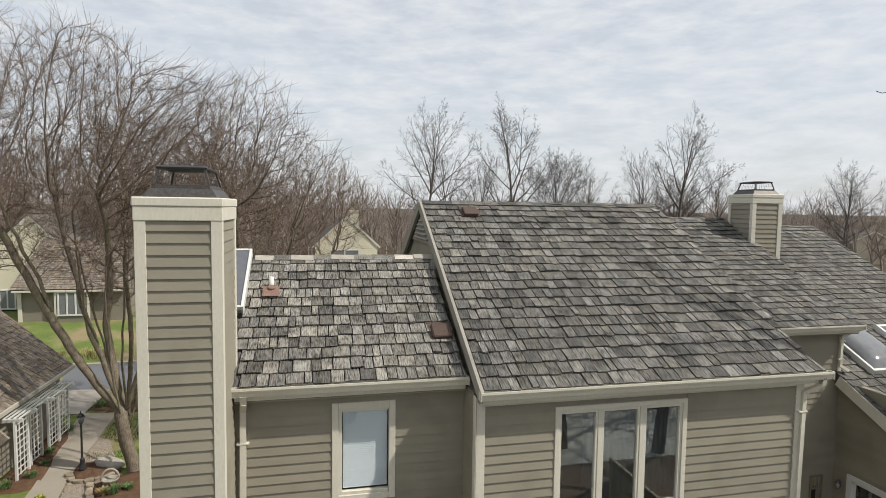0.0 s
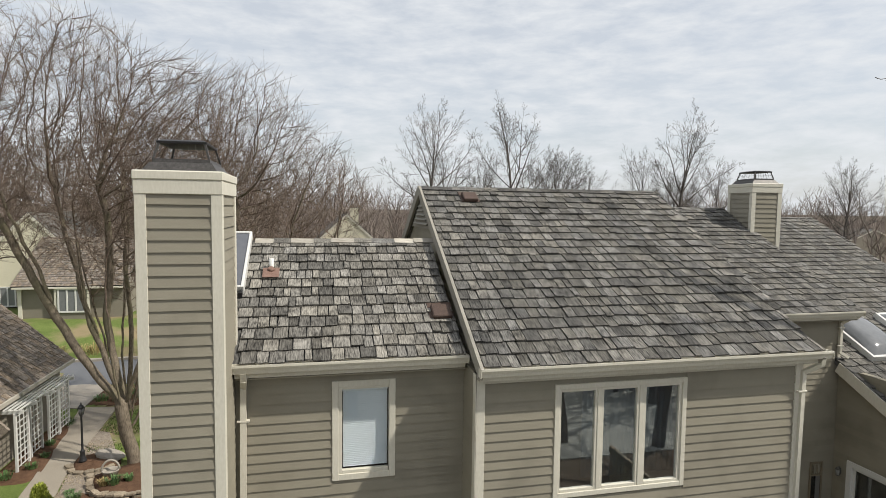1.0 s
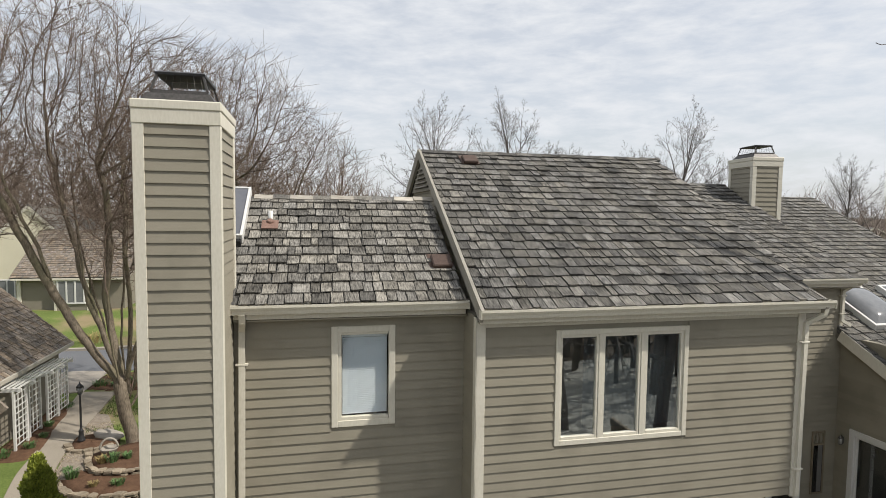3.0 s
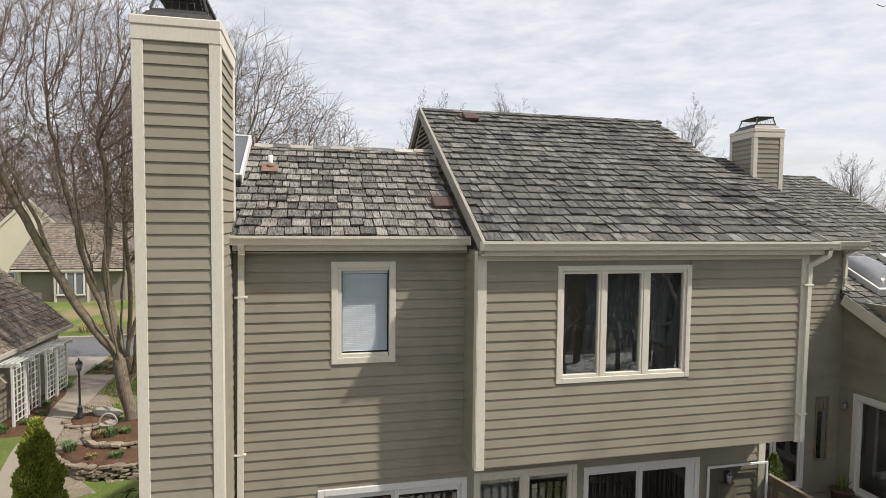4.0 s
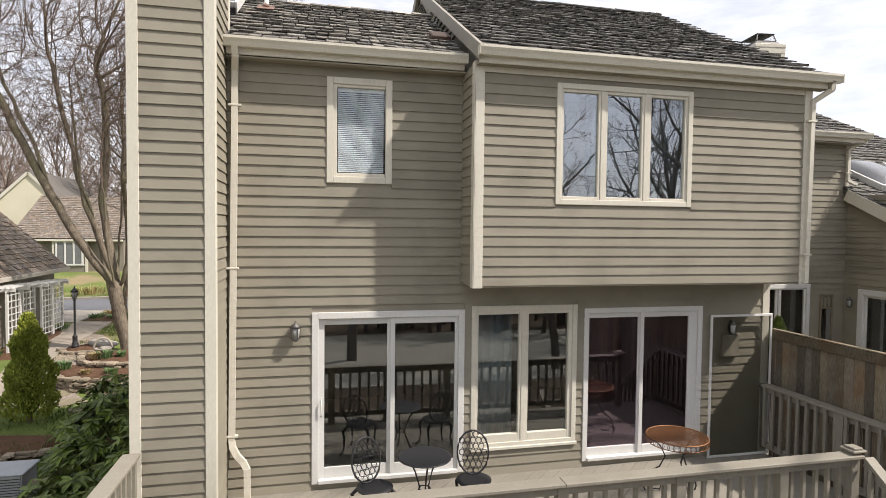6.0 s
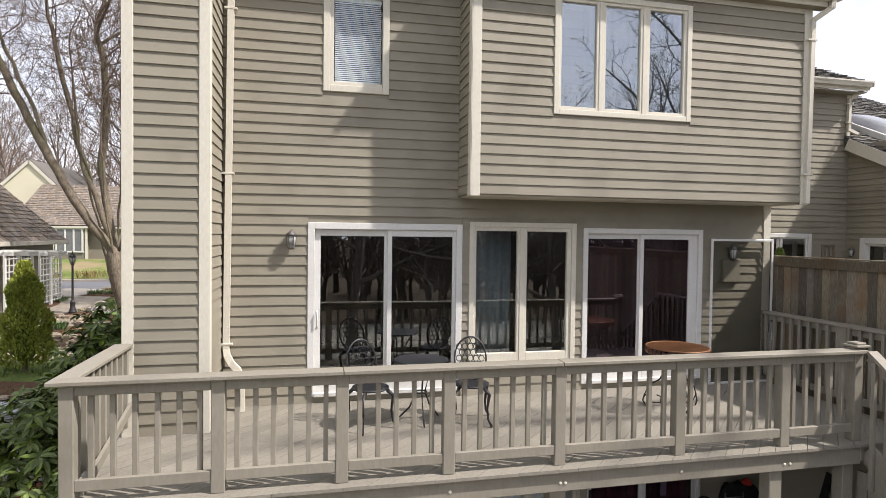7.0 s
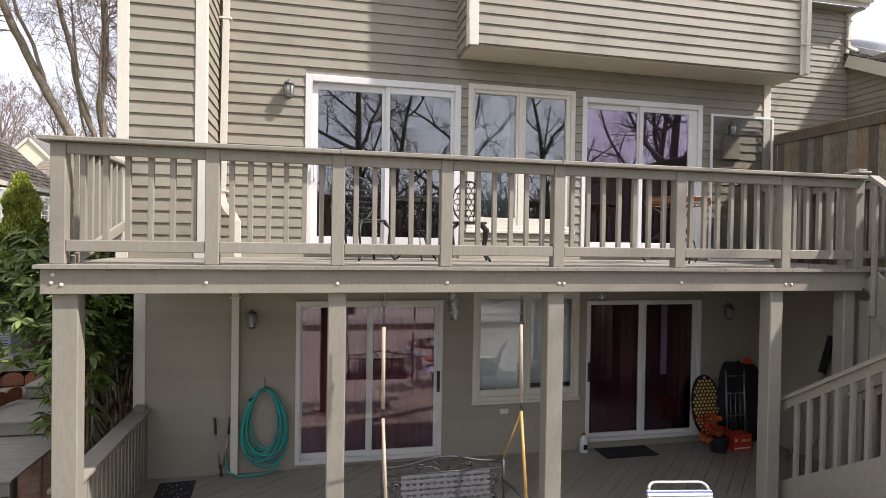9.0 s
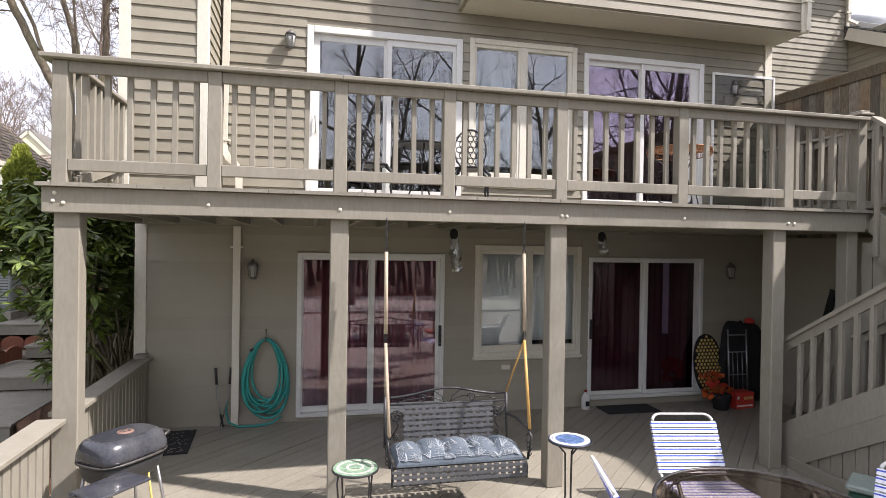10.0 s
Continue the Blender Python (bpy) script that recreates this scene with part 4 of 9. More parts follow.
# lower posts
for x0, x1, y0 in ((-1.885, -1.70, 4.62), (0.225, 0.38, 4.62), (2.245, 2.41, 4.62), (4.70, 4.855, 4.62)):
    quick("post", DECK, deck, lambda bm: soft_box(bm, x0, x1, y0, y0 + 0.15, 0.0, 2.668, r=0.008))
quick("post", DECK, deck, lambda bm: soft_box(bm, 5.66, 5.80, 4.65, 4.79, 0.0, 2.668, r=0.008))
quick("post", DECK, deck, lambda bm: soft_box(bm, 6.66, 6.80, 4.65, 4.79, 0.0, 2.668, r=0.008))

# railing
BAL = mesh_of("baluster", (lambda b: (soft_box(b, -0.021, 0.021, -0.021, 0.021, 0, 1, 0.003), b)[1])(bmesh.new()), DECK)


def baluster(parent, x, y, z0, z1, lean=0.0):
    ob = new("baluster", BAL)
    ob.parent = parent
    ob.matrix_basis = pose(x, y, z0, lean, random.uniform(-0.4, 0.4), random.uniform(-2, 2)) @ Matrix.Diagonal((1, 1, z1 - z0, 1))


rail = thing("deck_railing", "taupe-painted wooden deck railing with square balusters and a flat cap", "railing")
PX = (-1.85, -0.72, 0.30, 1.26, 2.345, 3.635, 4.875, 5.80)
for k, x in enumerate(PX):
    quick("post", DECK, rail, lambda bm: soft_box(bm, x - 0.055, x + 0.055, 4.615, 4.72, DZ, 3.655 if k < 7 else 3.72, r=0.006))
for a, b in zip(PX, PX[1:]):
    quick("top_rail", DECK, rail, lambda bm: soft_box(bm, a + 0.055, b - 0.055, 4.625, 4.665, 3.565, 3.655, r=0.005))
    quick("bottom_rail", DECK, rail, lambda bm: soft_box(bm, a + 0.055, b - 0.055, 4.622, 4.662, 2.80, 2.893, r=0.005))
    n = round((b - a - 0.11) / 0.165)
    for j in range(n):
        baluster(rail, a + 0.055 + (b - a - 0.11) * (j + 0.62) / (n + 0.2), 4.69, 2.83, 3.655)
for a, b in ((-1.98, 0.305), (0.309, 2.345), (2.349, 5.86)):
    quick("cap_rail", DECK, rail, lambda bm: soft_box(bm, a, b, 4.565, 4.735, 3.658, 3.695, r=0.006))
quick("post_cap", DECK, rail, lambda bm: (soft_box(bm, 5.72, 5.90, 4.575, 4.76, 3.72, 3.745, r=0.006), soft_box(bm, 5.75, 5.87, 4.60, 4.73, 3.745, 3.77, r=0.006)))
# side run to the chimney
quick("cap_rail", DECK, rail, lambda bm: soft_box(bm, -1.98, -1.80, 4.737, 6.16, 3.658, 3.695, r=0.006))
quick("top_rail", DECK, rail, lambda bm: soft_box(bm, -1.91, -1.87, 4.73, 6.16, 3.565, 3.655, r=0.005))
quick("bottom_rail", DECK, rail, lambda bm: soft_box(bm, -1.91, -1.87, 4.73, 6.16, 2.80, 2.893, r=0.005))
for j in range(9):
    baluster(rail, -1.85, 4.84 + j * 0.155, 2.83, 3.655)
quick("brace", DECK, rail, lambda bm: bar(bm, (-1.80, 4.78, 2.72), (-1.80, 6.10, 3.05), 0.035, 0.085))
# run along the fence
quick("cap_rail", DECK, rail, lambda bm: soft_box(bm, 6.70, 6.86, 4.45, F - 0.05, 3.745, 3.785, r=0.006))
quick("top_rail", DECK, rail, lambda bm: soft_box(bm, 6.76, 6.80, 4.45, F - 0.05, 3.655, 3.743, r=0.005))
quick("bottom_rail", DECK, rail, lambda bm: soft_box(bm, 6.76, 6.80, 4.45, F - 0.05, 2.80, 2.89, r=0.005))
for j in range(17):
    baluster(rail, 6.735, 4.52 + j * 0.152, 2.83, 3.745)
quick("post", DECK, rail, lambda bm: soft_box(bm, 6.72, 6.83, 5.62, 5.73, DZ, 3.743, r=0.006))

# ---- privacy fence ----
fence = thing("privacy_fence", "old stained board fence with a greenish weathered face", "fence")
rng = random.Random(11)
y = 1.2
while y < F - 0.03:
    w = rng.uniform(0.11, 0.15)
    quick("board", FENCE, fence, lambda bm: soft_box(bm, 6.93 + rng.uniform(0, 0.008), 6.955, y, min(y + w - 0.006, F - 0.03), 2.3, 4.60 + rng.uniform(-0.004, 0.004), r=0.003))
    y += w
quick("top_board", FENCE, fence, lambda bm: soft_box(bm, 6.905, 6.928, 1.2, F - 0.03, 4.47, 4.60, r=0.004))
quick("cap", FENCE, fence, lambda bm: soft_box(bm, 6.915, 6.985, 1.2, F - 0.03, 4.606, 4.626, r=0.004))

# ---- stairs ----
def flight(name, label, x0, x1, ytop, ztop, n, sgn, rise=0.18, run=0.295, lift=0.0, drop=0.04, out=0.0):
    """A flight that comes down from (ytop, ztop) in the direction sgn along y, with deep side boards, treads and handrails."""
    t = thing(name, label, "staircase")
    L, H = n * run, n * rise
    yb, zb = ytop + sgn * L, ztop - H
    for x in (x0, x1):
        quick("stringer", DECK, t, lambda bm: bar(bm, (x, ytop, ztop - 0.345), (x, yb, zb - 0.345), 0.034, 0.20))
        quick("side_board", DECK, t, lambda bm: bar(bm, (x, ytop, ztop - 0.10), (x, yb, zb - 0.10), 0.042, 0.225))
        quick("handrail", DECK, t, lambda bm: bar(bm, (x, ytop + sgn * 0.02, ztop + 0.89 + lift), (x, yb - sgn * 0.1, zb + 0.89 + lift + 0.061), 0.12, 0.036))
        quick("under_rail", DECK, t, lambda bm: bar(bm, (x, ytop, ztop + 0.83 + lift), (x, yb - sgn * 0.1, zb + 0.83 + lift + 0.061), 0.036, 0.09))
        m = round(L / 0.155) - 1
        for k in range(m):
            u = (k + 0.6) * 0.155 / L
            baluster(t, x - out, ytop + sgn * L * u, ztop - H * u - drop, ztop - H * u + 0.86 + lift)
    for k in range(n):
        quick("tread", DECKFLOOR, t, lambda bm: soft_box(bm, x0 + 0.025, x1 - 0.025, *sorted((ytop + sgn * run * k, ytop + sgn * run * (k + 1) + sgn * 0.02)), ztop - rise * (k + 1) - 0.035, ztop - rise * (k + 1), r=0.005))
        quick("riser", DECK, t, lambda bm: box(bm, x0 + 0.025, x1 - 0.025, *sorted((ytop + sgn * (run * k + 0.002), ytop + sgn * (run * k + 0.022))), ztop - rise * (k + 1), ztop - rise * k - 0.037))
    return t


upper = flight("staircase", "taupe wooden flight from the deck down to the landing", 5.87, 6.66, 4.56, 2.70, 6, -1, 0.18, 0.24, 0.09, 0.42, 0.044)
for k in range(11):
    y0 = 4.55 - k * 0.13
    quick("skirt_board", DECK, upper, lambda bm: box(bm, 5.875 + 0.006 * (k % 2), 5.90, y0, y0 + 0.122, 0.0, 2.36 - k * 0.098))
lower = flight("staircase", "taupe wooden flight from the landing down to the patio", 4.97, 5.78, 2.735, 1.62, 7, 1)
quick("sill", DECK, lower, lambda bm: soft_box(bm, 4.93, 4.984, 2.6, 4.62, 0.0, 0.12, r=0.005))
for k in range(16):
    y0 = 2.75 + k * 0.13
    quick("skirt_board", DECK, lower, lambda bm: box(bm, 4.985 + 0.004 * (k % 2), 5.004, y0, y0 + 0.122, -0.02, max(0.05, 1.62 - (y0 - 2.735) * 0.61 - 0.46)))
landing = thing("stair_landing", "taupe wooden stair landing on posts", "landing")
for k in range(11):
    quick("deck_board", DECKFLOOR, landing, lambda bm: soft_box(bm, 4.93, 6.70, 1.62 + k * 0.138, 1.62 + k * 0.138 + 0.13, 1.585, 1.62, r=0.004))
for x, yy in ((4.98, 1.7), (6.6, 1.7), (4.98, 2.6), (6.6, 2.6)):
    quick("post", DECK, landing, lambda bm: soft_box(bm, x - 0.05, x + 0.05, yy - 0.05, yy + 0.05, -0.1, 1.584, r=0.005))

# ---- patio under the deck ----
patio = thing("lower_deck", "grey-brown painted wooden patio floor of diagonal boards", "deck", "", "structure")
diagonal_floor(patio, "deck_board", PATIO, -1.95, 7.0, -4.0, F - 0.01, -0.03, 0.0, 0.145, 7, gap=0.003)
quick("skirt", DECK, patio, lambda bm: box(bm, -1.93, 6.98, -3.98, F - 0.03, -0.30, -0.032))
low_rail = thing("patio_railing", "low taupe board railing with a wide flat cap", "railing")
for a, b in ((-3.9, 4.60), (4.79, 7.05)):
    quick("cap_rail", DECK, low_rail, lambda bm: soft_box(bm, -1.98, -1.77, a, b, 0.83, 0.87, r=0.006))
    quick("top_rail", DECK, low_rail, lambda bm: soft_box(bm, -1.90, -1.86, a, b, 0.745, 0.828, r=0.005))
    yy = a + 0.02
    while yy < b - 0.1:
        quick("picket", DECK, low_rail, lambda bm: soft_box(bm, -1.858, -1.84, yy, yy + 0.085, 0.0, 0.80, r=0.003))
        yy += 0.115
quick("end_post", DECK, low_rail, lambda bm: soft_box(bm, -1.95, -1.82, 6.93, 7.06, 0.0, 0.92, r=0.006))
bm = bmesh.new()
box(bm, 6.84, 6.98, 1.0, F, -0.2, 2.44)
one("wall_patio_side", bm, SIDING_LOW, "taupe board side wall closing the patio", "wall", "", "structure")

# ---- the neighbouring unit ----
NA, NC = 9.85, 11.34
AD = (8.85, 10.43, 2.75, 5.0)
wall("wall_neighbour_back", "shaded taupe siding wall of the adjoining unit", pose(0, NA, 0), 6.9, NC, 1.0, 8.1, [AD], 0.15, SIDING, pieces=(6.9, NC, 2.6, 8.1))
CD = (0.35, 2.35, 2.75, 4.92)
wall("wall_neighbour_side", "shaded taupe siding wall of the projecting wing", pose(NC, NA, 0, 0, 0, -90), 0.0, 5.5, 1.0, 6.9, [CD], 0.15, SIDING, pieces=(0.0, 4.2, 2.6, 6.9))
slider("door_5", "cream-framed sliding door of the adjoining unit", pose(0, NA, 0), AD, [(8.98, 9.60, 2.9, 4.88), (9.72, 10.30, 2.9, 4.88)], 0.09)
slider("door_6", "cream-framed sliding door in the projecting wing", pose(NC, NA, 0, 0, 0, -90), CD, [(0.52, 1.30, 2.9, 4.75), (1.40, 2.2, 2.9, 4.75)], 0.12)
# the neighbour's rooms carry their shade in the wall colour too
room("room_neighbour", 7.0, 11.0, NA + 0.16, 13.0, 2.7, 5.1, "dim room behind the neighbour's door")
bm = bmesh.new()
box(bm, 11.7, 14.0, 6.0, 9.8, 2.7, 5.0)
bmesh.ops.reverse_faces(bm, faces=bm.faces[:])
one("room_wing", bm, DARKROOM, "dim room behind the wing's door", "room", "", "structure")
bm = bmesh.new()
box(bm, 6.99, NC, 1.5, NA, 2.40, 2.58)
one("neighbour_deck", bm, DECKFLOOR, "adjoining unit's painted deck behind the fence", "deck")
AS = 0.49
AR = roof("roof_neighbour", "weathered cedar-shake roof of the adjoining unit", slope(7.0, 9.55, 8.20, AS), 4.54, 5.0)
shakes(AR, 4.54, 5.0, 0.225, 0, 8)
BRF = roof("roof_wing", "weathered cedar-shake roof of the projecting wing", slope(11.2, 5.4, 4.87, 0.5), 5.4, 11.8)
shakes(BRF, 5.4, 11.8, 0.225, 0, 9)
gutter("gutter_neighbour", 9.0, 11.52, 9.45, 8.22)
boards("soffit_neighbour", "taupe eave underside of the adjoining unit", SIDING, [(7.1, 11.48, 9.58, NA, 8.0, 8.02)], "soffit")
rake("rake_wing", 11.20, 5.4, 4.75, 9.75, 6.93, 0.05, 0.24, CREAM)
rake("rake_neighbour", 11.53, 9.55, 8.13, 14.0, 10.31, 0.04, 0.16, RAKE)
boards("corner_board", "cream corner board of the adjoining unit", CREAM, [(NC - 0.10, NC - 0.005, NA - 0.03, NA - 0.02, 7.0, 8.1)])
downspout("cream downspout ending on the wing's roof", [(11.45, 9.52, 8.12), (11.36, 9.70, 8.0), (11.27, 9.79, 7.9), (11.27, 9.79, 7.25), (11.4, 9.7, 7.15)], [(11.27, 9.79, 7.8), (11.27, 9.79, 7.4)])
chimney(pose(11.36, 12.72, 0, 0, 0, -8), 0.83, 1.1, 8.9, 11.09, "taupe-sided chimney of the adjoining unit with a mesh cap")
ridge("ridge_neighbour", 7.0, 11.2, 14.0, 10.38, 12)


def dome(m, label):
    t = thing("skylight", label, "skylight")
    bm = bmesh.new()
    for s in ((-0.55, -0.48, -0.75, 0.75), (0.48, 0.55, -0.75, 0.75), (-0.48, 0.48, -0.75, -0.68), (-0.48, 0.48, 0.68, 0.75)):
        soft_box(bm, *s, 0.0, 0.16, r=0.006)
    part("frame", bm, WHITE, t)
    bm = bmesh.new()
    n = 10
    grid = [[bm.verts.new((-0.48 + 0.96 * i / n, -0.68 + 1.36 * j / n, 0.15 + 0.17 * (max(0, (1 - (2 * i / n - 1) ** 4) * (1 - (2 * j / n - 1) ** 4))) ** 0.6)) for i in range(n + 1)] for j in range(n + 1)]
    for j in range(n):
        for i in range(n):
            bm.faces.new((grid[j][i], grid[j][i + 1], grid[j + 1][i + 1], grid[j + 1][i])).smooth = True
    part("dome", bm, SKYDOME, t, "smoky grey acrylic dome")
    t.matrix_world = m
    return t


WT = slope(0, 0, 0, 0.5)
dome(pose(12.55, 10.35, 7.345) @ WT, "white-framed skylight with a smoky dome on the wing's roof")
dome(pose(14.17, 10.40, 7.37) @ WT, "white-framed skylight with a smoky dome on the wing's roof")


box_vent(pose(8.35, 12.9, 9.85) @ slope(0, 0, 0, AS), "square brown metal vent on the adjoining roof")


# ---- garage with trellises ----
gar = thing("garage", "taupe garage with a shake roof at the garden's edge", "house")
quick("wall", FARTAUPE, gar, lambda bm: box(bm, -15.0, -9.3, 13.5, 23.2, 1.8, 4.5))
gr = quick("roof", SHAKE_BROWN, gar, lambda bm: box(bm, 0, 10.2, 0, 4.6, -0.1, 0))
gr.matrix_world = Matrix.Translation((-8.95, 13.2, 4.52)) @ pose(0, 0, 0, 0, 0, 90) @ pose(0, 0, 0, math.degrees(math.atan(0.92)))
shakes(gr, 10.2, 4.6, 0.22, 0, 21, material=SHAKE_BROWN)
quick("roof", SHAKE_BROWN, gar, lambda bm: bar(bm, (-12.2, 18.3, 7.45), (-15.4, 18.3, 4.5), 10.2, 0.1, (0, 1, 0)))
quick("gutter", GUTTERDULL, gar, lambda bm: soft_box(bm, -8.96, -8.84, 13.2, 23.4, 4.38, 4.52, r=0.01))


def trellis(label, x, y0, y1, z0, z1):
    t = thing("trellis", label, "trellis", "white trellises along the garage")
    for y in (y0, y1):
        quick("post", WHITE, t, lambda bm: soft_box(bm, x - 0.035, x + 0.035, y - 0.035, y + 0.035, z0, z1, r=0.005))
    n = 3
    for k in range(1, n):
        y = y0 + (y1 - y0) * k / n
        quick("upright", WHITE, t, lambda bm: box(bm, x - 0.012, x + 0.012, y - 0.014, y + 0.014, z0 + 0.15, z1 - 0.05))
    for k in range(9):
        z = z0 + 0.2 + k * (z1 - z0 - 0.3) / 8
        quick("crosspiece", WHITE, t, lambda bm: box(bm, x + 0.013, x + 0.027, y0, y1, z - 0.014, z + 0.014))
    for y in (y0, y1):
        quick("top_arm", WHITE, t, lambda bm: soft_box(bm, x - 0.55, x + 0.22, y - 0.022, y + 0.022, z1, z1 + 0.11, r=0.005))
    for k in range(5):
        quick("top_slat", WHITE, t, lambda bm: box(bm, x - 0.42 + k * 0.14, x - 0.395 + k * 0.14, y0 - 0.1, y1 + 0.1, z1 + 0.11, z1 + 0.16))
    return t


for k, (a, b) in enumerate(((18.45, 19.2), (19.45, 20.2), (20.6, 21.35), (21.55, 22.3))):
    trellis("white painted wooden garden trellis arbour beside the garage", -8.66 - 0.05 * (k % 2), a, b, ground_z(-8.7, a), (4.12, 4.08, 4.04, 4.0)[k])

# ---- lamp post ----
lp = thing("lamp_post", "black metal garden lamp post with a glass lantern", "lamp post")
lx, ly, lz = 0.0, 0.0, 0.0
bm = bmesh.new()
lathe(bm, [(0.125, 0), (0.125, 0.06), (0.10, 0.09), (0.105, 0.13), (0.08, 0.17), (0.072, 0.34), (0.085, 0.37), (0.05, 0.41), (0.036, 0.47), (0.032, 1.58), (0.045, 1.6), (0.03, 1.63)], (lx, ly, lz), 14)
part("post", bm, METALDARK, lp)
bm = bmesh.new()
lathe(bm, [(0.04, 1.63), (0.07, 1.66), (0.07, 1.68)], (lx, ly, lz), 8)
lathe(bm, [(0.125, 1.90), (0.085, 1.97), (0.028, 2.02), (0.012, 2.10)], (lx, ly, lz), 8)
for k in range(4):
    a = k * math.pi / 2 + 0.4
    bar(bm, (lx + 0.065 * math.cos(a), ly + 0.065 * math.sin(a), lz + 1.68), (lx + 0.108 * math.cos(a), ly + 0.108 * math.sin(a), lz + 1.90), 0.014, 0.014)
part("lantern_frame", bm, METALDARK, lp)
bm = bmesh.new()
lathe(bm, [(0.058, 1.685), (0.096, 1.895)], (lx, ly, lz), 8)
part("lantern_glass", bm, SKYDOME, lp, "cloudy lantern glass")
lp.matrix_world = pose(-7.02, 18.75, 2.40) @ Matrix.Scale(0.885, 4)


# ---- bare trees ----
def branch_out(stems, lobes, count, step, reach, kill, lift, seed):
    """Grow shoots from given stems (lists of points) towards open air scattered through the lobes (x, y, z, rx, ry, rz) of a crown."""
    rng = np.random.default_rng(seed)
    P, parent = [], []
    for stem in stems:
        last = -1
        for p, q in zip(stem, stem[1:]):
            n = max(1, round(math.dist(p, q) / step))
            for k in range(n):
                P.append(np.array(p) + (np.array(q) - np.array(p)) * k / n + rng.normal(0, 0.03, 3))
                parent.append(last)
                last = len(P) - 1
    for first in [i for i in range(1, len(P)) if parent[i] < 0]:
        gap = [np.linalg.norm(P[first] - P[j]) for j in range(first)]
        if min(gap) < 1.5:
            parent[first] = int(np.argmin(gap))
    vol = np.array([l[3] * l[4] * l[5] for l in lobes])
    A = []
    for l, n in zip(lobes, (count * vol / vol.sum()).astype(int)):
        v = rng.normal(size=(n, 3))
        v *= (rng.random((n, 1)) ** 0.36) / np.linalg.norm(v, axis=1, keepdims=True)
        A.append(v * np.array(l[3:]) + np.array(l[:3]))
    A = np.concatenate(A)
    N = np.array(P)
    D = np.linalg.norm(A[:, None] - N[None], axis=2)
    near, dist = D.argmin(1), D.min(1)
    taken = {}
    for _ in range(240):
        live = dist < reach
        if not live.any():
            break
        pull = {}
        for i, j in zip(np.nonzero(live)[0], near[live]):
            v = A[i] - N[j]
            pull[int(j)] = pull.get(int(j), 0) + v / (np.linalg.norm(v) + 1e-6)
        fresh = []
        for j, v in pull.items():
            d = v / (np.linalg.norm(v) + 1e-6)
            if parent[j] >= 0:
                along = N[j] - N[parent[j]]
                d = d + 0.45 * along / (np.linalg.norm(along) + 1e-6)
            d = d + rng.normal(0, 0.16, 3) + np.array((0, 0, lift))
            d /= np.linalg.norm(d)
            if any(float(d @ e) > 0.86 for e in taken.get(j, ())):
                continue
            taken.setdefault(j, []).append(d)
            fresh.append(N[j] + d * step)
            parent.append(j)
        if not fresh:
            break
        base = len(N)
        F = np.array(fresh)
        N = np.concatenate([N, F])
        d2 = np.linalg.norm(A[:, None] - F[None], axis=2)
        k = d2.argmin(1)
        closer = d2[np.arange(len(A)), k] < dist
        near = np.where(closer, k + base, near)
        dist = np.where(closer, d2[np.arange(len(A)), k], dist)
        keep = dist > kill
        A, near, dist = A[keep], near[keep], dist[keep]
        if not len(A):
            break
    return N, parent


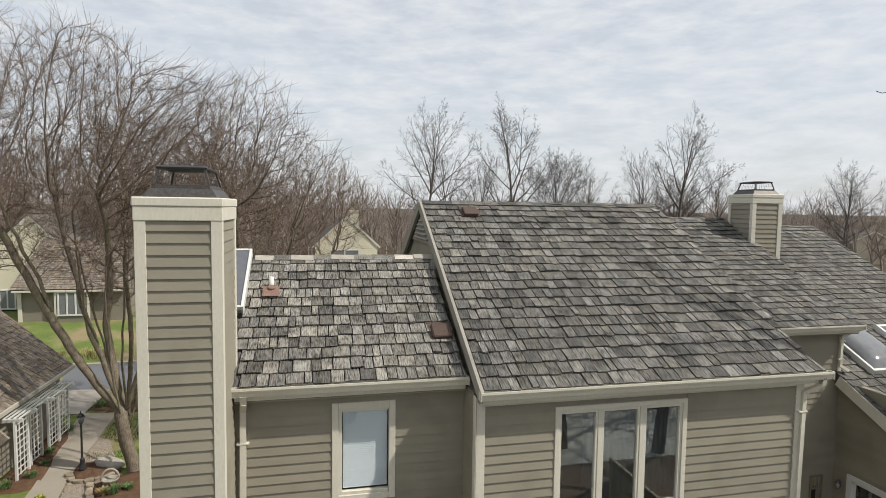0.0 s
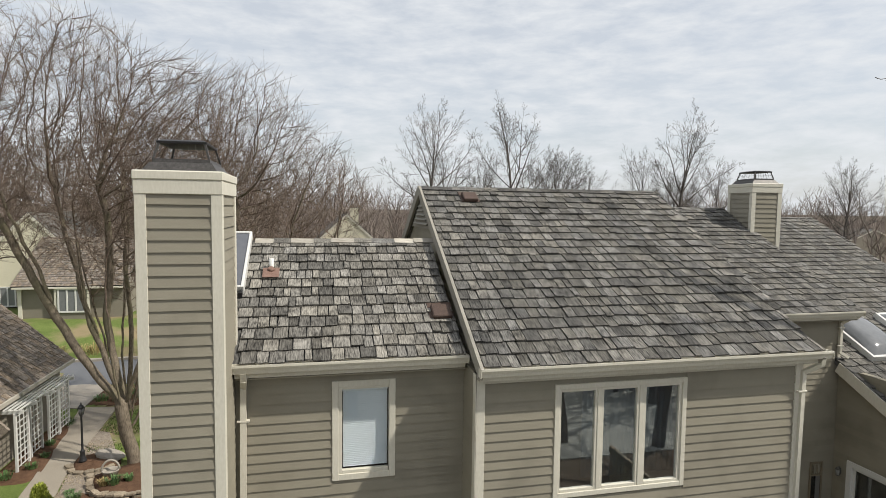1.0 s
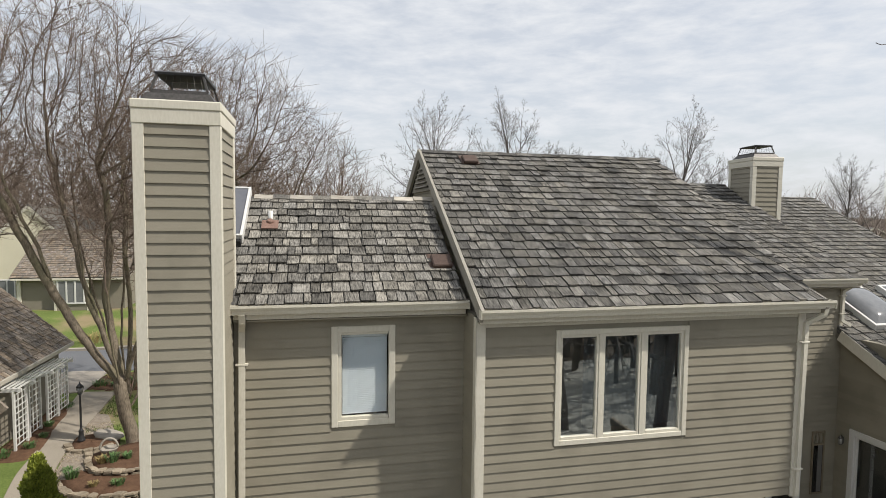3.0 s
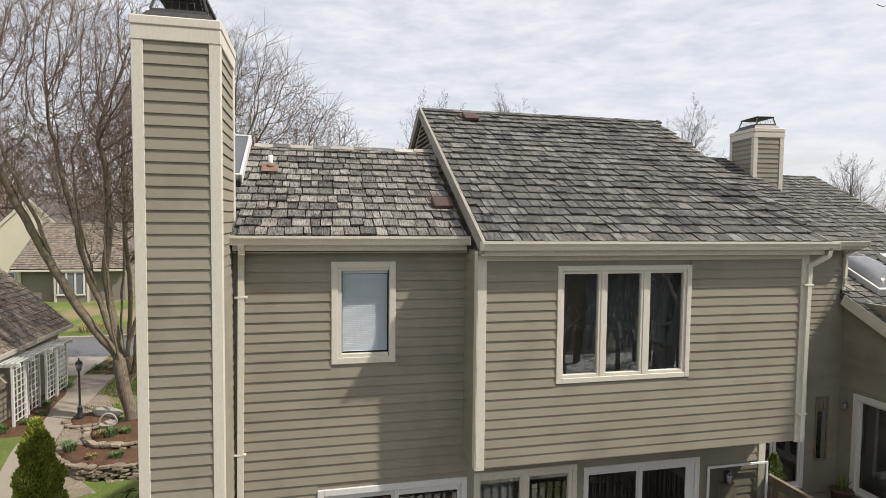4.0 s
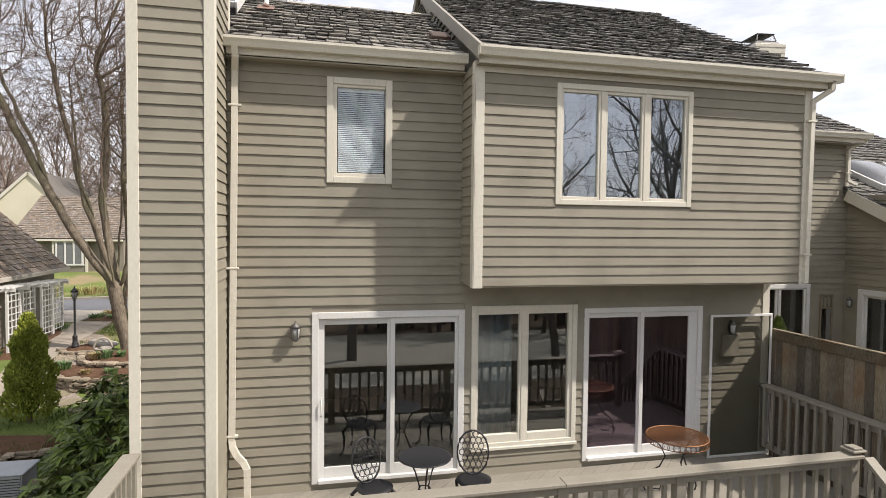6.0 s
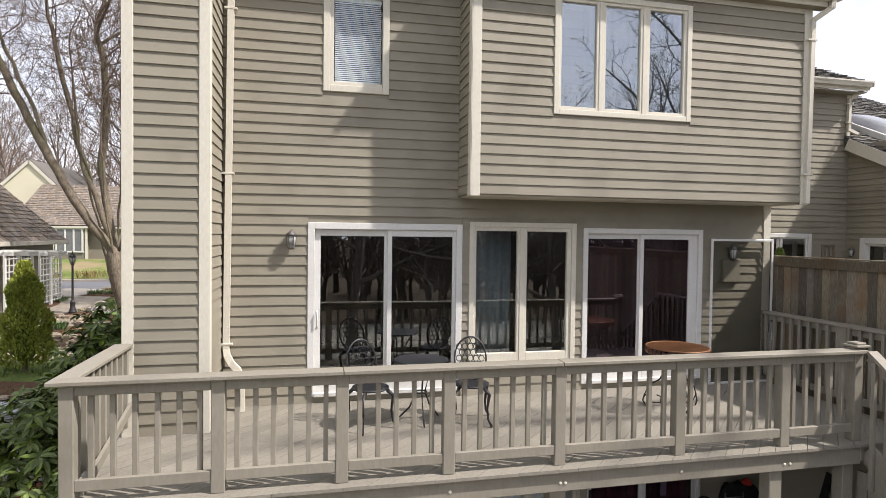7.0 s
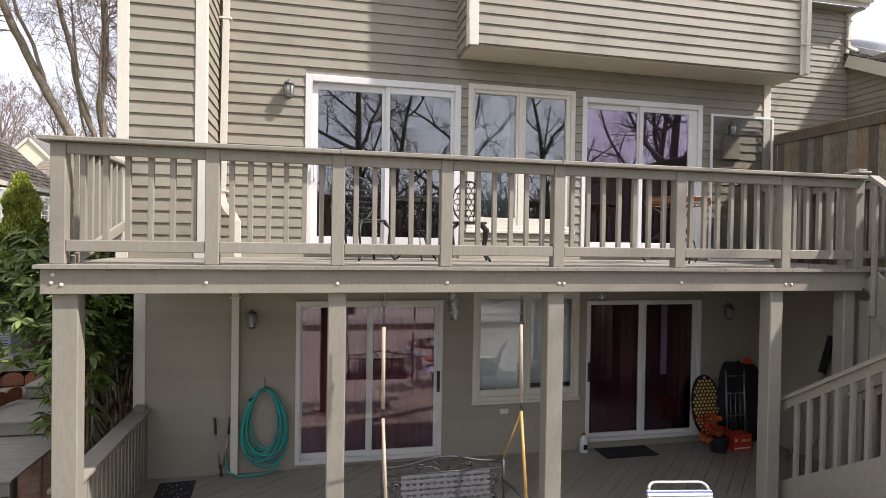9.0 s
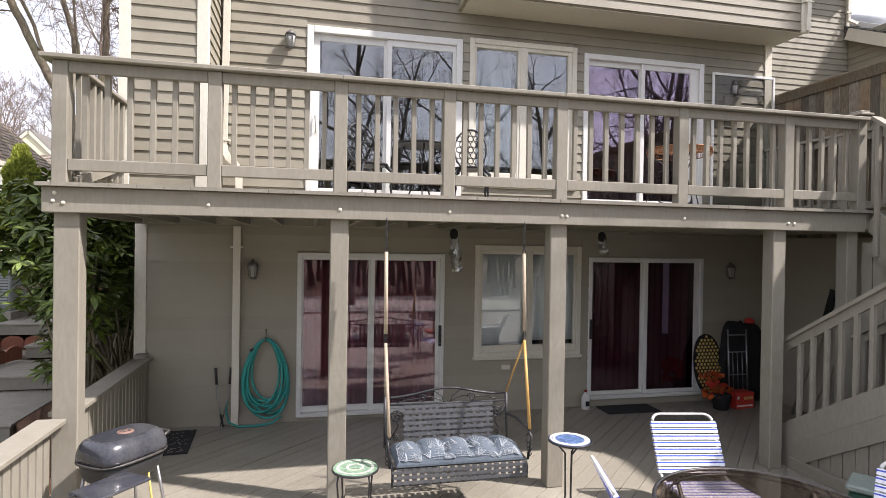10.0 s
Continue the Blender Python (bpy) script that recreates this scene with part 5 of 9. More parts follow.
def tree(stems, lobes, count, seed, material, step=0.25, reach=3.0, kill=0.45, lift=0.12, tip=0.006, trunk_r=0.22, twigs=2, twig_len=0.45, sides=7):
    """Two meshes, trunk with limbs and crown of thin shoots, by the rule that a limb is as stout as what it bears."""
    N, parent = branch_out(stems, lobes, count, step, reach, kill, lift, seed)
    rng = random.Random(seed)
    n = len(N)
    kids = [[] for _ in range(n)]
    for i, p in enumerate(parent):
        if p >= 0:
            kids[p].append(i)
    order, stack = [], [i for i in range(n) if parent[i] < 0]
    while stack:
        i = stack.pop()
        order.append(i)
        stack += kids[i]
    R = [0.0] * n
    for i in reversed(order):
        R[i] = max(tip, sum(R[k] ** 2.25 for k in kids[i]) ** (1 / 2.25) * 1.004) if kids[i] else tip
    top = max(R)
    power = math.log(trunk_r / tip) / math.log(top / tip)
    R = [tip * (r / tip) ** power for r in R]
    S = N.copy()
    for i in range(n):
        if parent[i] >= 0 and kids[i]:
            S[i] = 0.5 * N[i] + 0.25 * N[parent[i]] + 0.25 * N[max(kids[i], key=lambda k: R[k])]
    pts = [Vector(p) for p in S]
    store = {True: ([], []), False: ([], [])}

    def ring(V, p, d, r, m):
        s = d.cross(Vector((0.3, 0.5, 0.81))).normalized()
        u = s.cross(d)
        at = len(V)
        for j in range(m):
            a = j * math.tau / m
            V.append(p + (s * math.cos(a) + u * math.sin(a)) * r)
        return at

    def link(Q, a, b, m):
        for j in range(m):
            Q.append((a + j, a + (j + 1) % m, b + (j + 1) % m, b + j))

    starts = [(i, None) for i in range(n) if parent[i] < 0]
    while starts:
        i, src = starts.pop()
        stout = R[i] > 0.16 * trunk_r
        V, Q = store[stout]
        m = sides if stout else 3
        prev = None
        if src is not None:
            prev = ring(V, pts[src], (pts[i] - pts[src]).normalized(), min(R[src], R[i] * 1.15), m)
        while True:
            ks = sorted(kids[i], key=lambda k: -R[k])
            d = (pts[ks[0]] if ks else pts[i] * 2 - pts[parent[i]]) - (pts[parent[i]] if parent[i] >= 0 else pts[i])
            if d.length < 1e-5:
                d = Vector((0, 0, 1))
            d.normalize()
            b = ring(V, pts[i], d, R[i] * (1.35 if parent[i] < 0 and src is None else 1), m)
            if prev is not None:
                link(Q, prev, b, m)
            prev = b
            if R[i] < tip * 3.5 and rng.random() < 0.8:
                TV, TQ = store[False]
                for _ in range(twigs if ks else twigs + 1):
                    w = (d * 1.05 + Vector((rng.gauss(0, 0.5), rng.gauss(0, 0.5), rng.gauss(0.12, 0.42)))).normalized()
                    L = twig_len * rng.uniform(0.4, 1.3)
                    bend = pts[i] + w * L * 0.5
                    w2 = (w + Vector((rng.gauss(0, 0.09), rng.gauss(0, 0.09), rng.gauss(0.1, 0.09)))).normalized()
                    r0, r1, r2 = (ring(TV, q, e, r, 3) for q, e, r in ((pts[i], w, tip * 0.8), (bend, w2, tip * 0.65), (bend + w2 * L * 0.5, w2, tip * 0.35)))
                    link(TQ, r0, r1, 3)
                    link(TQ, r1, r2, 3)
            starts += [(k, i) for k in ks[1:]]
            if not ks:
                break
            if stout and R[ks[0]] <= 0.16 * trunk_r:
                starts.append((ks[0], i))
                break
            i = ks[0]
    out = []
    for name, key in (("trunk", True), ("crown", False)):
        me = bpy.data.meshes.new(name)
        me.from_pydata([tuple(v) for v in store[key][0]], [], store[key][1])
        me.polygons.foreach_set("use_smooth", [True] * len(me.polygons))
        me.materials.append(TWIG if material is BARK and not key else material)
        out.append(me)
    return out


def plant_tree(meshes, label, m=Matrix.Identity(4), group=""):
    t = thing("tree", label, "tree", group)
    t.matrix_world = m
    for me in meshes:
        ob = new(me.name.split(".")[0], me)
        ob.parent = t
        if me.name.startswith("crown"):
            tagged(ob, "", "", "", "stuff")
    return t


tz = ground_z(-5.5, 18.5)
big = tree([[(-5.45, 18.5, tz - 0.1), (-5.7, 18.5, 3.4), (-5.83, 18.5, 4.25), (-6.61, 18.5, 5.36), (-7.39, 18.4, 6.76), (-8.14, 18.4, 8.37), (-8.8, 18.3, 9.9), (-9.2, 18.3, 11.6)],
            [(-5.83, 18.5, 4.3), (-6.2, 18.6, 5.4), (-6.62, 18.6, 6.65), (-6.97, 18.6, 8.4), (-7.37, 18.7, 9.85), (-7.6, 18.8, 11.2)],
            [(-5.8, 18.6, 4.4), (-6.1, 18.8, 5.6), (-6.35, 18.9, 6.9), (-6.15, 19.0, 8.2), (-6.2, 19.0, 9.7), (-6.5, 19.0, 11.1)],
            [(-6.4, 18.6, 6.2), (-6.7, 18.5, 7.3), (-6.8, 18.4, 8.3), (-6.95, 18.4, 10.1)],
            [(-5.7, 18.5, 4.2), (-5.2, 18.2, 5.6), (-4.5, 18.1, 7.2), (-3.9, 18.0, 9.0)],
            [(-5.62, 18.5, 3.6), (-5.3, 18.6, 5.0), (-5.22, 18.7, 6.6), (-5.5, 18.8, 8.4)],
            [(-5.75, 18.4, 4.0), (-5.95, 18.2, 5.6), (-6.05, 18.1, 7.2), (-5.95, 18.0, 9.0)],
            [(-5.6, 18.6, 3.3), (-5.05, 18.8, 4.8), (-4.75, 18.9, 6.5), (-4.5, 18.9, 8.5)],
            [(-7.55, 18.4, 7.3), (-8.0, 18.35, 8.75), (-8.5, 18.3, 9.85), (-8.85, 18.2, 11.2)]],
           [(-9.3, 18.4, 12.4, 2.0, 2.0, 3.9), (-6.6, 18.6, 12.3, 2.2, 2.2, 3.5), (-4.4, 18.6, 11.6, 2.2, 2.2, 3.3), (-6.6, 18.5, 9.6, 2.4, 1.6, 1.6), (-10.5, 18.5, 10.4, 1.8, 1.6, 2.6)],
           8200, 31, BARK, step=0.22, kill=0.25, trunk_r=0.2, tip=0.0067, twigs=3, twig_len=0.75)
plant_tree(big, "large bare many-limbed tree with grey-brown bark on the lawn")
z = ground_z(-2.2, 20.5)
right = tree([[(-2.3, 20.5, z - 0.1), (-2.4, 20.5, 4.5), (-2.5, 20.5, 7.5), (-2.7, 20.5, 11.0)],
              [(-2.2, 20.5, z - 0.1), (-1.9, 20.4, 4.8), (-1.2, 20.4, 7.4), (-0.8, 20.4, 9.5)],
              [(-2.4, 20.6, z - 0.1), (-3.0, 20.7, 5.5), (-3.5, 20.8, 8.4)],
              [(-2.2, 20.6, z - 0.1), (-1.2, 20.5, 5.0), (-0.1, 20.4, 7.4), (0.7, 20.4, 9.0)]],
             [(-2.4, 20.5, 11.7, 2.4, 2.0, 3.2), (-0.6, 20.5, 10.4, 1.9, 1.8, 2.7), (0.5, 20.5, 10.6, 1.5, 1.6, 1.8), (-2.5, 20.5, 8.0, 2.2, 1.6, 2.4), (-4.2, 20.6, 10.5, 1.6, 1.8, 3.2)],
             6500, 37, BARK, step=0.22, kill=0.25, trunk_r=0.15, tip=0.0067, twigs=2, twig_len=0.8, lift=0.03)
plant_tree(right, "broad bare multi-stemmed tree behind the house")
z = ground_z(-7.3, 24.0)
back = tree([[(-7.3, 24.0, z - 0.1), (-7.4, 24.0, 5.0), (-7.2, 24.0, 8.0)], [(-7.1, 24.1, z - 0.1), (-6.7, 24.2, 5.0), (-6.1, 24.2, 8.0)], [(-7.5, 24.1, z - 0.1), (-8.1, 24.2, 5.0), (-8.7, 24.2, 7.5)],
             [(-7.2, 23.8, z - 0.1), (-6.9, 23.5, 5.5), (-7.0, 23.2, 8.5)]], [(-6.6, 24.0, 10.0, 3.2, 2.2, 3.9)], 2700, 43, BARK, step=0.28, kill=0.36, trunk_r=0.12, tip=0.009, twigs=2, twig_len=0.7, sides=5)
plant_tree(back, "slender bare multi-stemmed tree beside the path")
for k, (x, y, h, sd) in enumerate(((-3.0, 30.0, 9.0, 6), (-13.5, 50.0, 10, 8))):
    z = ground_z(x, y)
    me = tree([[(x + dx, y + dy, z - 0.1), (x + dx * 2.5, y + dy * 2.5, z + h * 0.3), (x + dx * 4, y + dy * 4, z + h * 0.5)] for dx, dy in ((0, 0), (0.3, 0.1), (-0.3, 0.15), (0.1, -0.3))],
              [(x, y, z + h * 0.66, 2.8, 2.8, h * 0.36)], 2200, sd, BARK, step=0.3, kill=0.42, trunk_r=0.12, tip=0.011, twigs=2, twig_len=0.7, sides=5)
    plant_tree(me, "bare multi-stemmed tree beside the street", group="street trees")
def limb(store, p, d, length, r, level, rng, opt):
    """A tapering limb that wanders upward, and the shoots that leave it on all sides."""
    n, sides = (9, 6, 5, 3, 2)[level], (7, 5, 4, 3, 3)[level]
    V, Q = store[level < 2]
    at, ring, step = [], None, length / n
    for k in range(n + 1):
        t = k / n
        rr = r * (1 - t) + max(r * 0.22, opt["tip"]) * t
        s = d.cross(Vector((0.31, 0.52, 0.79))).normalized()
        u = s.cross(d)
        base = len(V)
        for j in range(sides):
            a = j * math.tau / sides
            V.append(p + (s * math.cos(a) + u * math.sin(a)) * rr)
        if ring is not None:
            for j in range(sides):
                Q.append((ring + j, ring + (j + 1) % sides, base + (j + 1) % sides, base + j))
        ring = base
        at.append((p, d, rr))
        w = opt["wander"][level]
        d = (d + Vector((rng.gauss(0, w), rng.gauss(0, w), rng.gauss(0, w) * 0.6 + opt["lift"][level]))).normalized()
        p = p + d * step
    if level >= opt["levels"]:
        return
    turn = rng.uniform(0, math.tau)
    count = opt["count"][level]
    first = opt["first"][level]
    for k in range(count):
        t = first + (1 - first) * (k + rng.uniform(0.1, 0.9)) / count
        q, e, rr = at[min(n, int(t * n + 0.5))]
        turn += 2.4 + rng.uniform(-0.5, 0.5)
        side = (e.orthogonal().normalized() * math.cos(turn) + e.cross(e.orthogonal().normalized()) * math.sin(turn))
        lo, hi = opt["angle"][level]
        a = radians(hi + (lo - hi) * (t - first) / (1 - first) + rng.uniform(-6, 6))
        full = 1 - 0.72 * (t - first) if level or not opt["oval"] else 0.5 + 0.5 * math.sin(math.pi * min(1, 0.16 + 0.84 * (t - first) / (1 - first)))
        L = length * opt["ratio"][level] * rng.uniform(0.88, 1.08) * full
        limb(store, q, e * math.cos(a) + side * math.sin(a), L, max(opt["tip"], rr * rng.uniform(0.5, 0.75)), level + 1, rng, opt)


def limb_tree(h, seed, material, crown, r=0.26, **change):
    opt = dict(levels=4, oval=False, count=(17, 9, 6, 4), first=(0.32, 0.2, 0.16, 0.15), angle=((18, 56), (26, 48), (28, 50), (28, 52)), ratio=(0.40, 0.44, 0.48, 0.5),
               wander=(0.035, 0.06, 0.08, 0.09, 0.08), lift=(0.02, 0.045, 0.05, 0.04, 0.03), tip=0.0072)
    opt.update(change)
    store = {True: ([], []), False: ([], [])}
    limb(store, Vector((0, 0, 0)), Vector((0.02, 0.01, 1)).normalized(), h * 0.84, r, 0, random.Random(seed), opt)
    out = []
    for name, key in (("trunk", True), ("crown", False)):
        me = bpy.data.meshes.new(name)
        me.from_pydata([tuple(v) for v in store[key][0]], [], store[key][1])
        me.polygons.foreach_set("use_smooth", [True] * len(me.polygons))
        me.materials.append(material if key else crown)
        out.append(me)
    return out


ROUND = dict(oval=True, first=(0.36, 0.25, 0.2, 0.15), count=(15, 8, 6, 3), angle=((16, 62), (24, 50), (26, 52), (28, 55)), ratio=(0.46, 0.46, 0.5, 0.52), wander=(0.06, 0.09, 0.1, 0.11, 0.1), lift=(0.02, 0.06, 0.05, 0.03, 0.02), tip=0.0085)
FARTREE = [limb_tree(17.5, 50 + k, BARKFAR, BARKFAR, 0.24, **ROUND) for k in range(3)] + [limb_tree(13.5, 55, BARKFAR, BARKFAR, 0.2, **{**ROUND, "count": (22, 10, 7, 3), "ratio": (0.52, 0.46, 0.5, 0.52)})]
for k, (x, y, top, kind) in enumerate(((12.1, 60, 20.9, 0), (21.8, 60, 22.3, 1), (27.4, 60, 17.6, 3), (42.1, 60, 21.8, 2), (67.1, 60, 16.9, 0), (38.0, 61, 17.8, 1), (14.9, 62, 17.6, 2), (49.2, 61, 16.6, 0),
                                       (18.3, 63, 16.8, 2), (32.6, 64, 15.4, 0), (30.0, 66, 15.8, 2), (45.6, 64, 15.6, 3), (70.5, 63, 15.0, 1))):
    plant_tree(FARTREE[kind], "tall bare deciduous tree beyond the roofs", pose(x, y, ground_z(x, y) - 0.2, 0, 0, k * 77) @ Matrix.Scale((top - ground_z(x, y)) / (18.4 if kind < 3 else 15.2), 4), "tall far trees")
GARDENTREE = [limb_tree(18.0, 60 + k, BARKFAR, BARKFAR, 0.28, count=(12, 8, 6, 3), first=(0.22, 0.25, 0.2, 0.2), ratio=(0.5, 0.5, 0.5, 0.55), wander=(0.07, 0.16, 0.17, 0.14, 0.1), angle=((35, 70), (30, 60), (28, 55), (25, 50)), tip=0.007) for k in range(3)]
for k, (x, y, s) in enumerate(((-14, -20, 0.9), (-5, -13, 0.95), (2, -16, 1.05), (8.0, -13.5, 0.9), (15.5, -9.5, 1.1), (11.5, -11, 0.8), (-22, -26, 1.0), (24, -20, 1.0), (5, -27, 1.15), (-9, -28, 1.1), (19.5, -16, 1.1))):
    plant_tree(GARDENTREE[k % 3], "tall bare tree behind the garden", pose(x, y, ground_z(x, y) - 0.2, 0, 0, k * 51) @ Matrix.Scale(s, 4), "trees behind the garden")
# added out of view, towards the sun, so its branches shade the bay
SHADETREE = limb_tree(18.0, 71, BARKFAR, BARKFAR, 0.26, count=(11, 6, 4, 3), first=(0.3, 0.25, 0.2, 0.2), ratio=(0.5, 0.5, 0.5, 0.55), wander=(0.06, 0.12, 0.14, 0.12, 0.1), angle=((35, 65), (30, 55), (28, 50), (25, 50)))
plant_tree(SHADETREE, "unseen open-crowned bare tree added to dapple the bay with shade", pose(15.8, 0.7, ground_z(15.8, 0.7) - 0.2, 0, 0, 40) @ Matrix.Scale(1.25, 4), "trees behind the garden")
BROWNTREE = limb_tree(14.0, 58, TWIG, TWIG, 0.2, **{**ROUND, "count": (20, 9, 7, 3), "ratio": (0.54, 0.46, 0.5, 0.52), "tip": 0.0095})
for k, (x, y, s) in enumerate(((-25.0, 56, 0.95), (-19.5, 54, 0.85), (-15.0, 52, 1.0), (-10.5, 53, 0.92), (-6.5, 50, 0.85))):
    plant_tree(BROWNTREE, "brown-twigged bare tree behind the house across the street", pose(x, y, ground_z(x, y) - 0.2, 0, 0, k * 63) @ Matrix.Scale(s, 4), "trees behind the street")


def grow(V, Q, p, d, length, r, level, rng, opt, top=None):
    """A limb of tapering rings that wanders, and the limbs that leave it."""
    n = opt["segs"][min(level, len(opt["segs"]) - 1)] if "segs" in opt else 5 if level == 0 else 4 if level < 3 else 3
    sides = 3 if "segs" in opt else 7 if r > 0.06 else 4 if r > 0.025 else 3
    ring = None
    step = length / n
    r1 = r * opt["taper"]
    for k in range(n + 1):
        t = k / n
        rr = r + (r1 - r) * t
        s = d.cross(Vector((0.3, 0.5, 0.81)))
        s.normalize()
        u = s.cross(d)
        base = len(V)
        for j in range(sides):
            a = j * math.tau / sides
            V.append(p + (s * math.cos(a) + u * math.sin(a)) * rr)
        if ring is not None:
            for j in range(sides):
                Q.append((ring + j, ring + (j + 1) % sides, base + (j + 1) % sides, base + j))
        ring = base
        if level < opt["levels"] and k >= (min(2, n - 1) if level == 0 else 1) and k < n:
            for _ in range(opt["side"][min(level, len(opt["side"]) - 1)]):
                if rng.random() < opt["chance"]:
                    child(V, Q, p, d, length * rng.uniform(*opt["shrink"]) * (1 - 0.35 * t), rr * rng.uniform(0.45, 0.7), level, rng, opt, rng.uniform(*opt["angle"]))
        if k < n:
            w = opt["wander"]
            d = (d + Vector((rng.uniform(-w, w), rng.uniform(-w, w), rng.uniform(-w, w) + opt["lift"]))).normalized()
            p = p + d * step
    if level < opt["levels"]:
        for _ in range(opt["ends"]):
            child(V, Q, p, d, length * rng.uniform(*opt["shrink"]), r1 * rng.uniform(0.7, 0.95), level, rng, opt, rng.uniform(12, 35))


def child(V, Q, p, d, length, r, level, rng, opt, angle):
    ax = d.cross(Vector((rng.uniform(-1, 1), rng.uniform(-1, 1), rng.uniform(-1, 1))))
    if ax.length < 0.05:
        return
    nd = Matrix.Rotation(radians(angle), 3, ax.normalized()) @ d
    grow(V, Q, p, nd, length, max(r, opt["thin"]), level + 1, rng, opt)


# far woods: one joined mass
WOOD = dict(segs=(4, 3, 2, 1), levels=3, side=(3, 2, 2), chance=0.85, shrink=(0.4, 0.65), angle=(25, 55), ends=2, wander=0.12, lift=0.05, taper=0.55, thin=0.02)
rng = random.Random(77)
protos = []
for k in range(6):
    V, Q = [], []
    grow(V, Q, Vector((0, 0, 0)), Vector((0, 0, 1)), 6.5, 0.2, 0, random.Random(200 + k), WOOD)
    protos.append((np.array([tuple(v) for v in V]), Q))
WV, WQ, off = [], [], 0
for k in range(560):
    ang = rng.uniform(-0.75, 0.95)
    dist = rng.uniform(75, 190)
    if k >= 500:
        ang, dist = rng.uniform(0.45, 0.95), rng.uniform(95, 170)
    elif k >= 338:
        ang, dist = rng.uniform(-0.75, 0.16), rng.uniform(62, 120)
    x, y = dist * math.sin(ang), dist * math.cos(ang)
    s = rng.uniform(0.75, 1.1) * (0.66 + dist / 480) * (1.32 if 338 <= k < 500 else 1)
    a = rng.uniform(0, math.tau)
    pv, pq = protos[k % 6]
    rot = np.array([[math.cos(a), -math.sin(a), 0], [math.sin(a), math.cos(a), 0], [0, 0, 1]])
    WV.append(pv @ rot.T * s + np.array([x, y, ground_z(x, y) - 0.3]))
    WQ += [[i + off for i in q] for q in pq]
    off += len(pv)
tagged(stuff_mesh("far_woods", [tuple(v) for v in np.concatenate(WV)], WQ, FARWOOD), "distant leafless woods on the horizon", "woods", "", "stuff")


# the wood's edge behind the garden
rng = random.Random(78)
EDGE = dict(segs=(4, 3, 2), levels=3, side=(3, 2, 1), chance=0.8, shrink=(0.4, 0.7), angle=(20, 50), ends=2, wander=0.12, lift=0.06, taper=0.6, thin=0.05)
V, Q = [], []
for k in range(215):
    a, dist = rng.uniform(-1.05, 1.05), rng.uniform(26, 52)
    x, y = dist * math.sin(a), -dist * math.cos(a)
    grow(V, Q, Vector((x, y, ground_z(x, y) - 0.2)), Vector((rng.uniform(-0.1, 0.1), rng.uniform(-0.1, 0.1), 1)).normalized(), rng.uniform(3.6, 5.4), 0.2, 0, rng, EDGE)
tagged(stuff_mesh("wood_edge", [tuple(v) for v in V], Q, DARKBARK), "dense leafless thicket behind the garden", "woods", "", "stuff")


# ---- houses across the street ----
def far_house(name, label, m, w, d, eave, top, material, windows=(), chim=None):
    """A gabled house: front gable faces -y."""
    t = thing(name, label, "house", "houses across the street")
    bm = bmesh.new()
    v = [bm.verts.new((x, y, z)) for y in (0, d) for x, z in ((0, 0), (w, 0), (w, eave), (w / 2, top), (0, eave))]
    bm.faces.new(v[:5]); bm.faces.new(v[5:][::-1])
    for k in range(5):
        bm.faces.new((v[k], v[(k + 1) % 5], v[5 + (k + 1) % 5], v[5 + k]))
    part("wall", bm, material, t)
    for s in (-1, 1):
        bm = bmesh.new()
        ex = -0.3 if s < 0 else w + 0.3
        bar(bm, (ex, d / 2, eave - 0.3 * (top - eave) / (w / 2) + 0.08), (w / 2, d / 2, top + 0.08), d + 0.2, 0.14, (0, 0, 1))
        part("roof", bm, FARROOF, t)
        bm = bmesh.new()
        bar(bm, (ex, -0.08, eave - 0.3 * (top - eave) / (w / 2) - 0.02), (w / 2, -0.08, top - 0.02), 0.05, 0.2)
        part("rake_board", bm, CREAM, t)
    for a, b, c, e in windows:
        wd = quick("window", WHITE, t, lambda bm: [soft_box(bm, a - 0.1, b + 0.1, -0.06, -0.005, z0, z1, r=0.01) for z0, z1 in ((c - 0.1, c), (e, e + 0.1))] + [soft_box(bm, x0, x1, -0.06, -0.005, c, e, r=0.01) for x0, x1 in ((a - 0.1, a), (b, b + 0.1), ((a + b) / 2 - 0.05, (a + b) / 2 + 0.05))])
        quick("pane", SKYDOME, wd, lambda bm: box(bm, a, b, -0.03, -0.004, c, e))
    if chim:
        ch = quick("chimney", FARSIDING, t, lambda bm: (box(bm, chim[0], chim[0] + 0.9, chim[1], chim[1] + 0.9, eave, top + chim[2]), box(bm, chim[0] - 0.08, chim[0] + 0.98, chim[1] - 0.08, chim[1] + 0.98, top + chim[2], top + chim[2] + 0.12)))
    t.matrix_world = m
    return t


FARROOF = surface("far_shake_roof", (0.085, 0.078, 0.07), (0.165, 0.152, 0.136), 1.2, 18, 0.9, 0.2, (0.5, 0.5, 4))
far_house("house", "cream-gabled house with a shake roof across the street", pose(-22.66, 44.2, 3.2), 7.2, 8.0, 2.75, 6.4, FARSIDING, ((1.75, 2.6, 0.1, 1.3),))
wing = thing("house", "low taupe house wing with a long shake roof across the street", "house", "houses across the street")
quick("wall", FARTAUPE, wing, lambda bm: box(bm, -17.95, -11.9, 39.9, 44.0, 2.3, 5.2))
quick("wall", CREAM, wing, lambda bm: soft_box(bm, -17.97, -17.75, 39.8, 39.89, 2.9, 5.1, r=0.01), "cream corner board")
quick("bay", FARTAUPE, wing, lambda bm: box(bm, -15.8, -13.9, 39.5, 39.9, 2.9, 5.15))
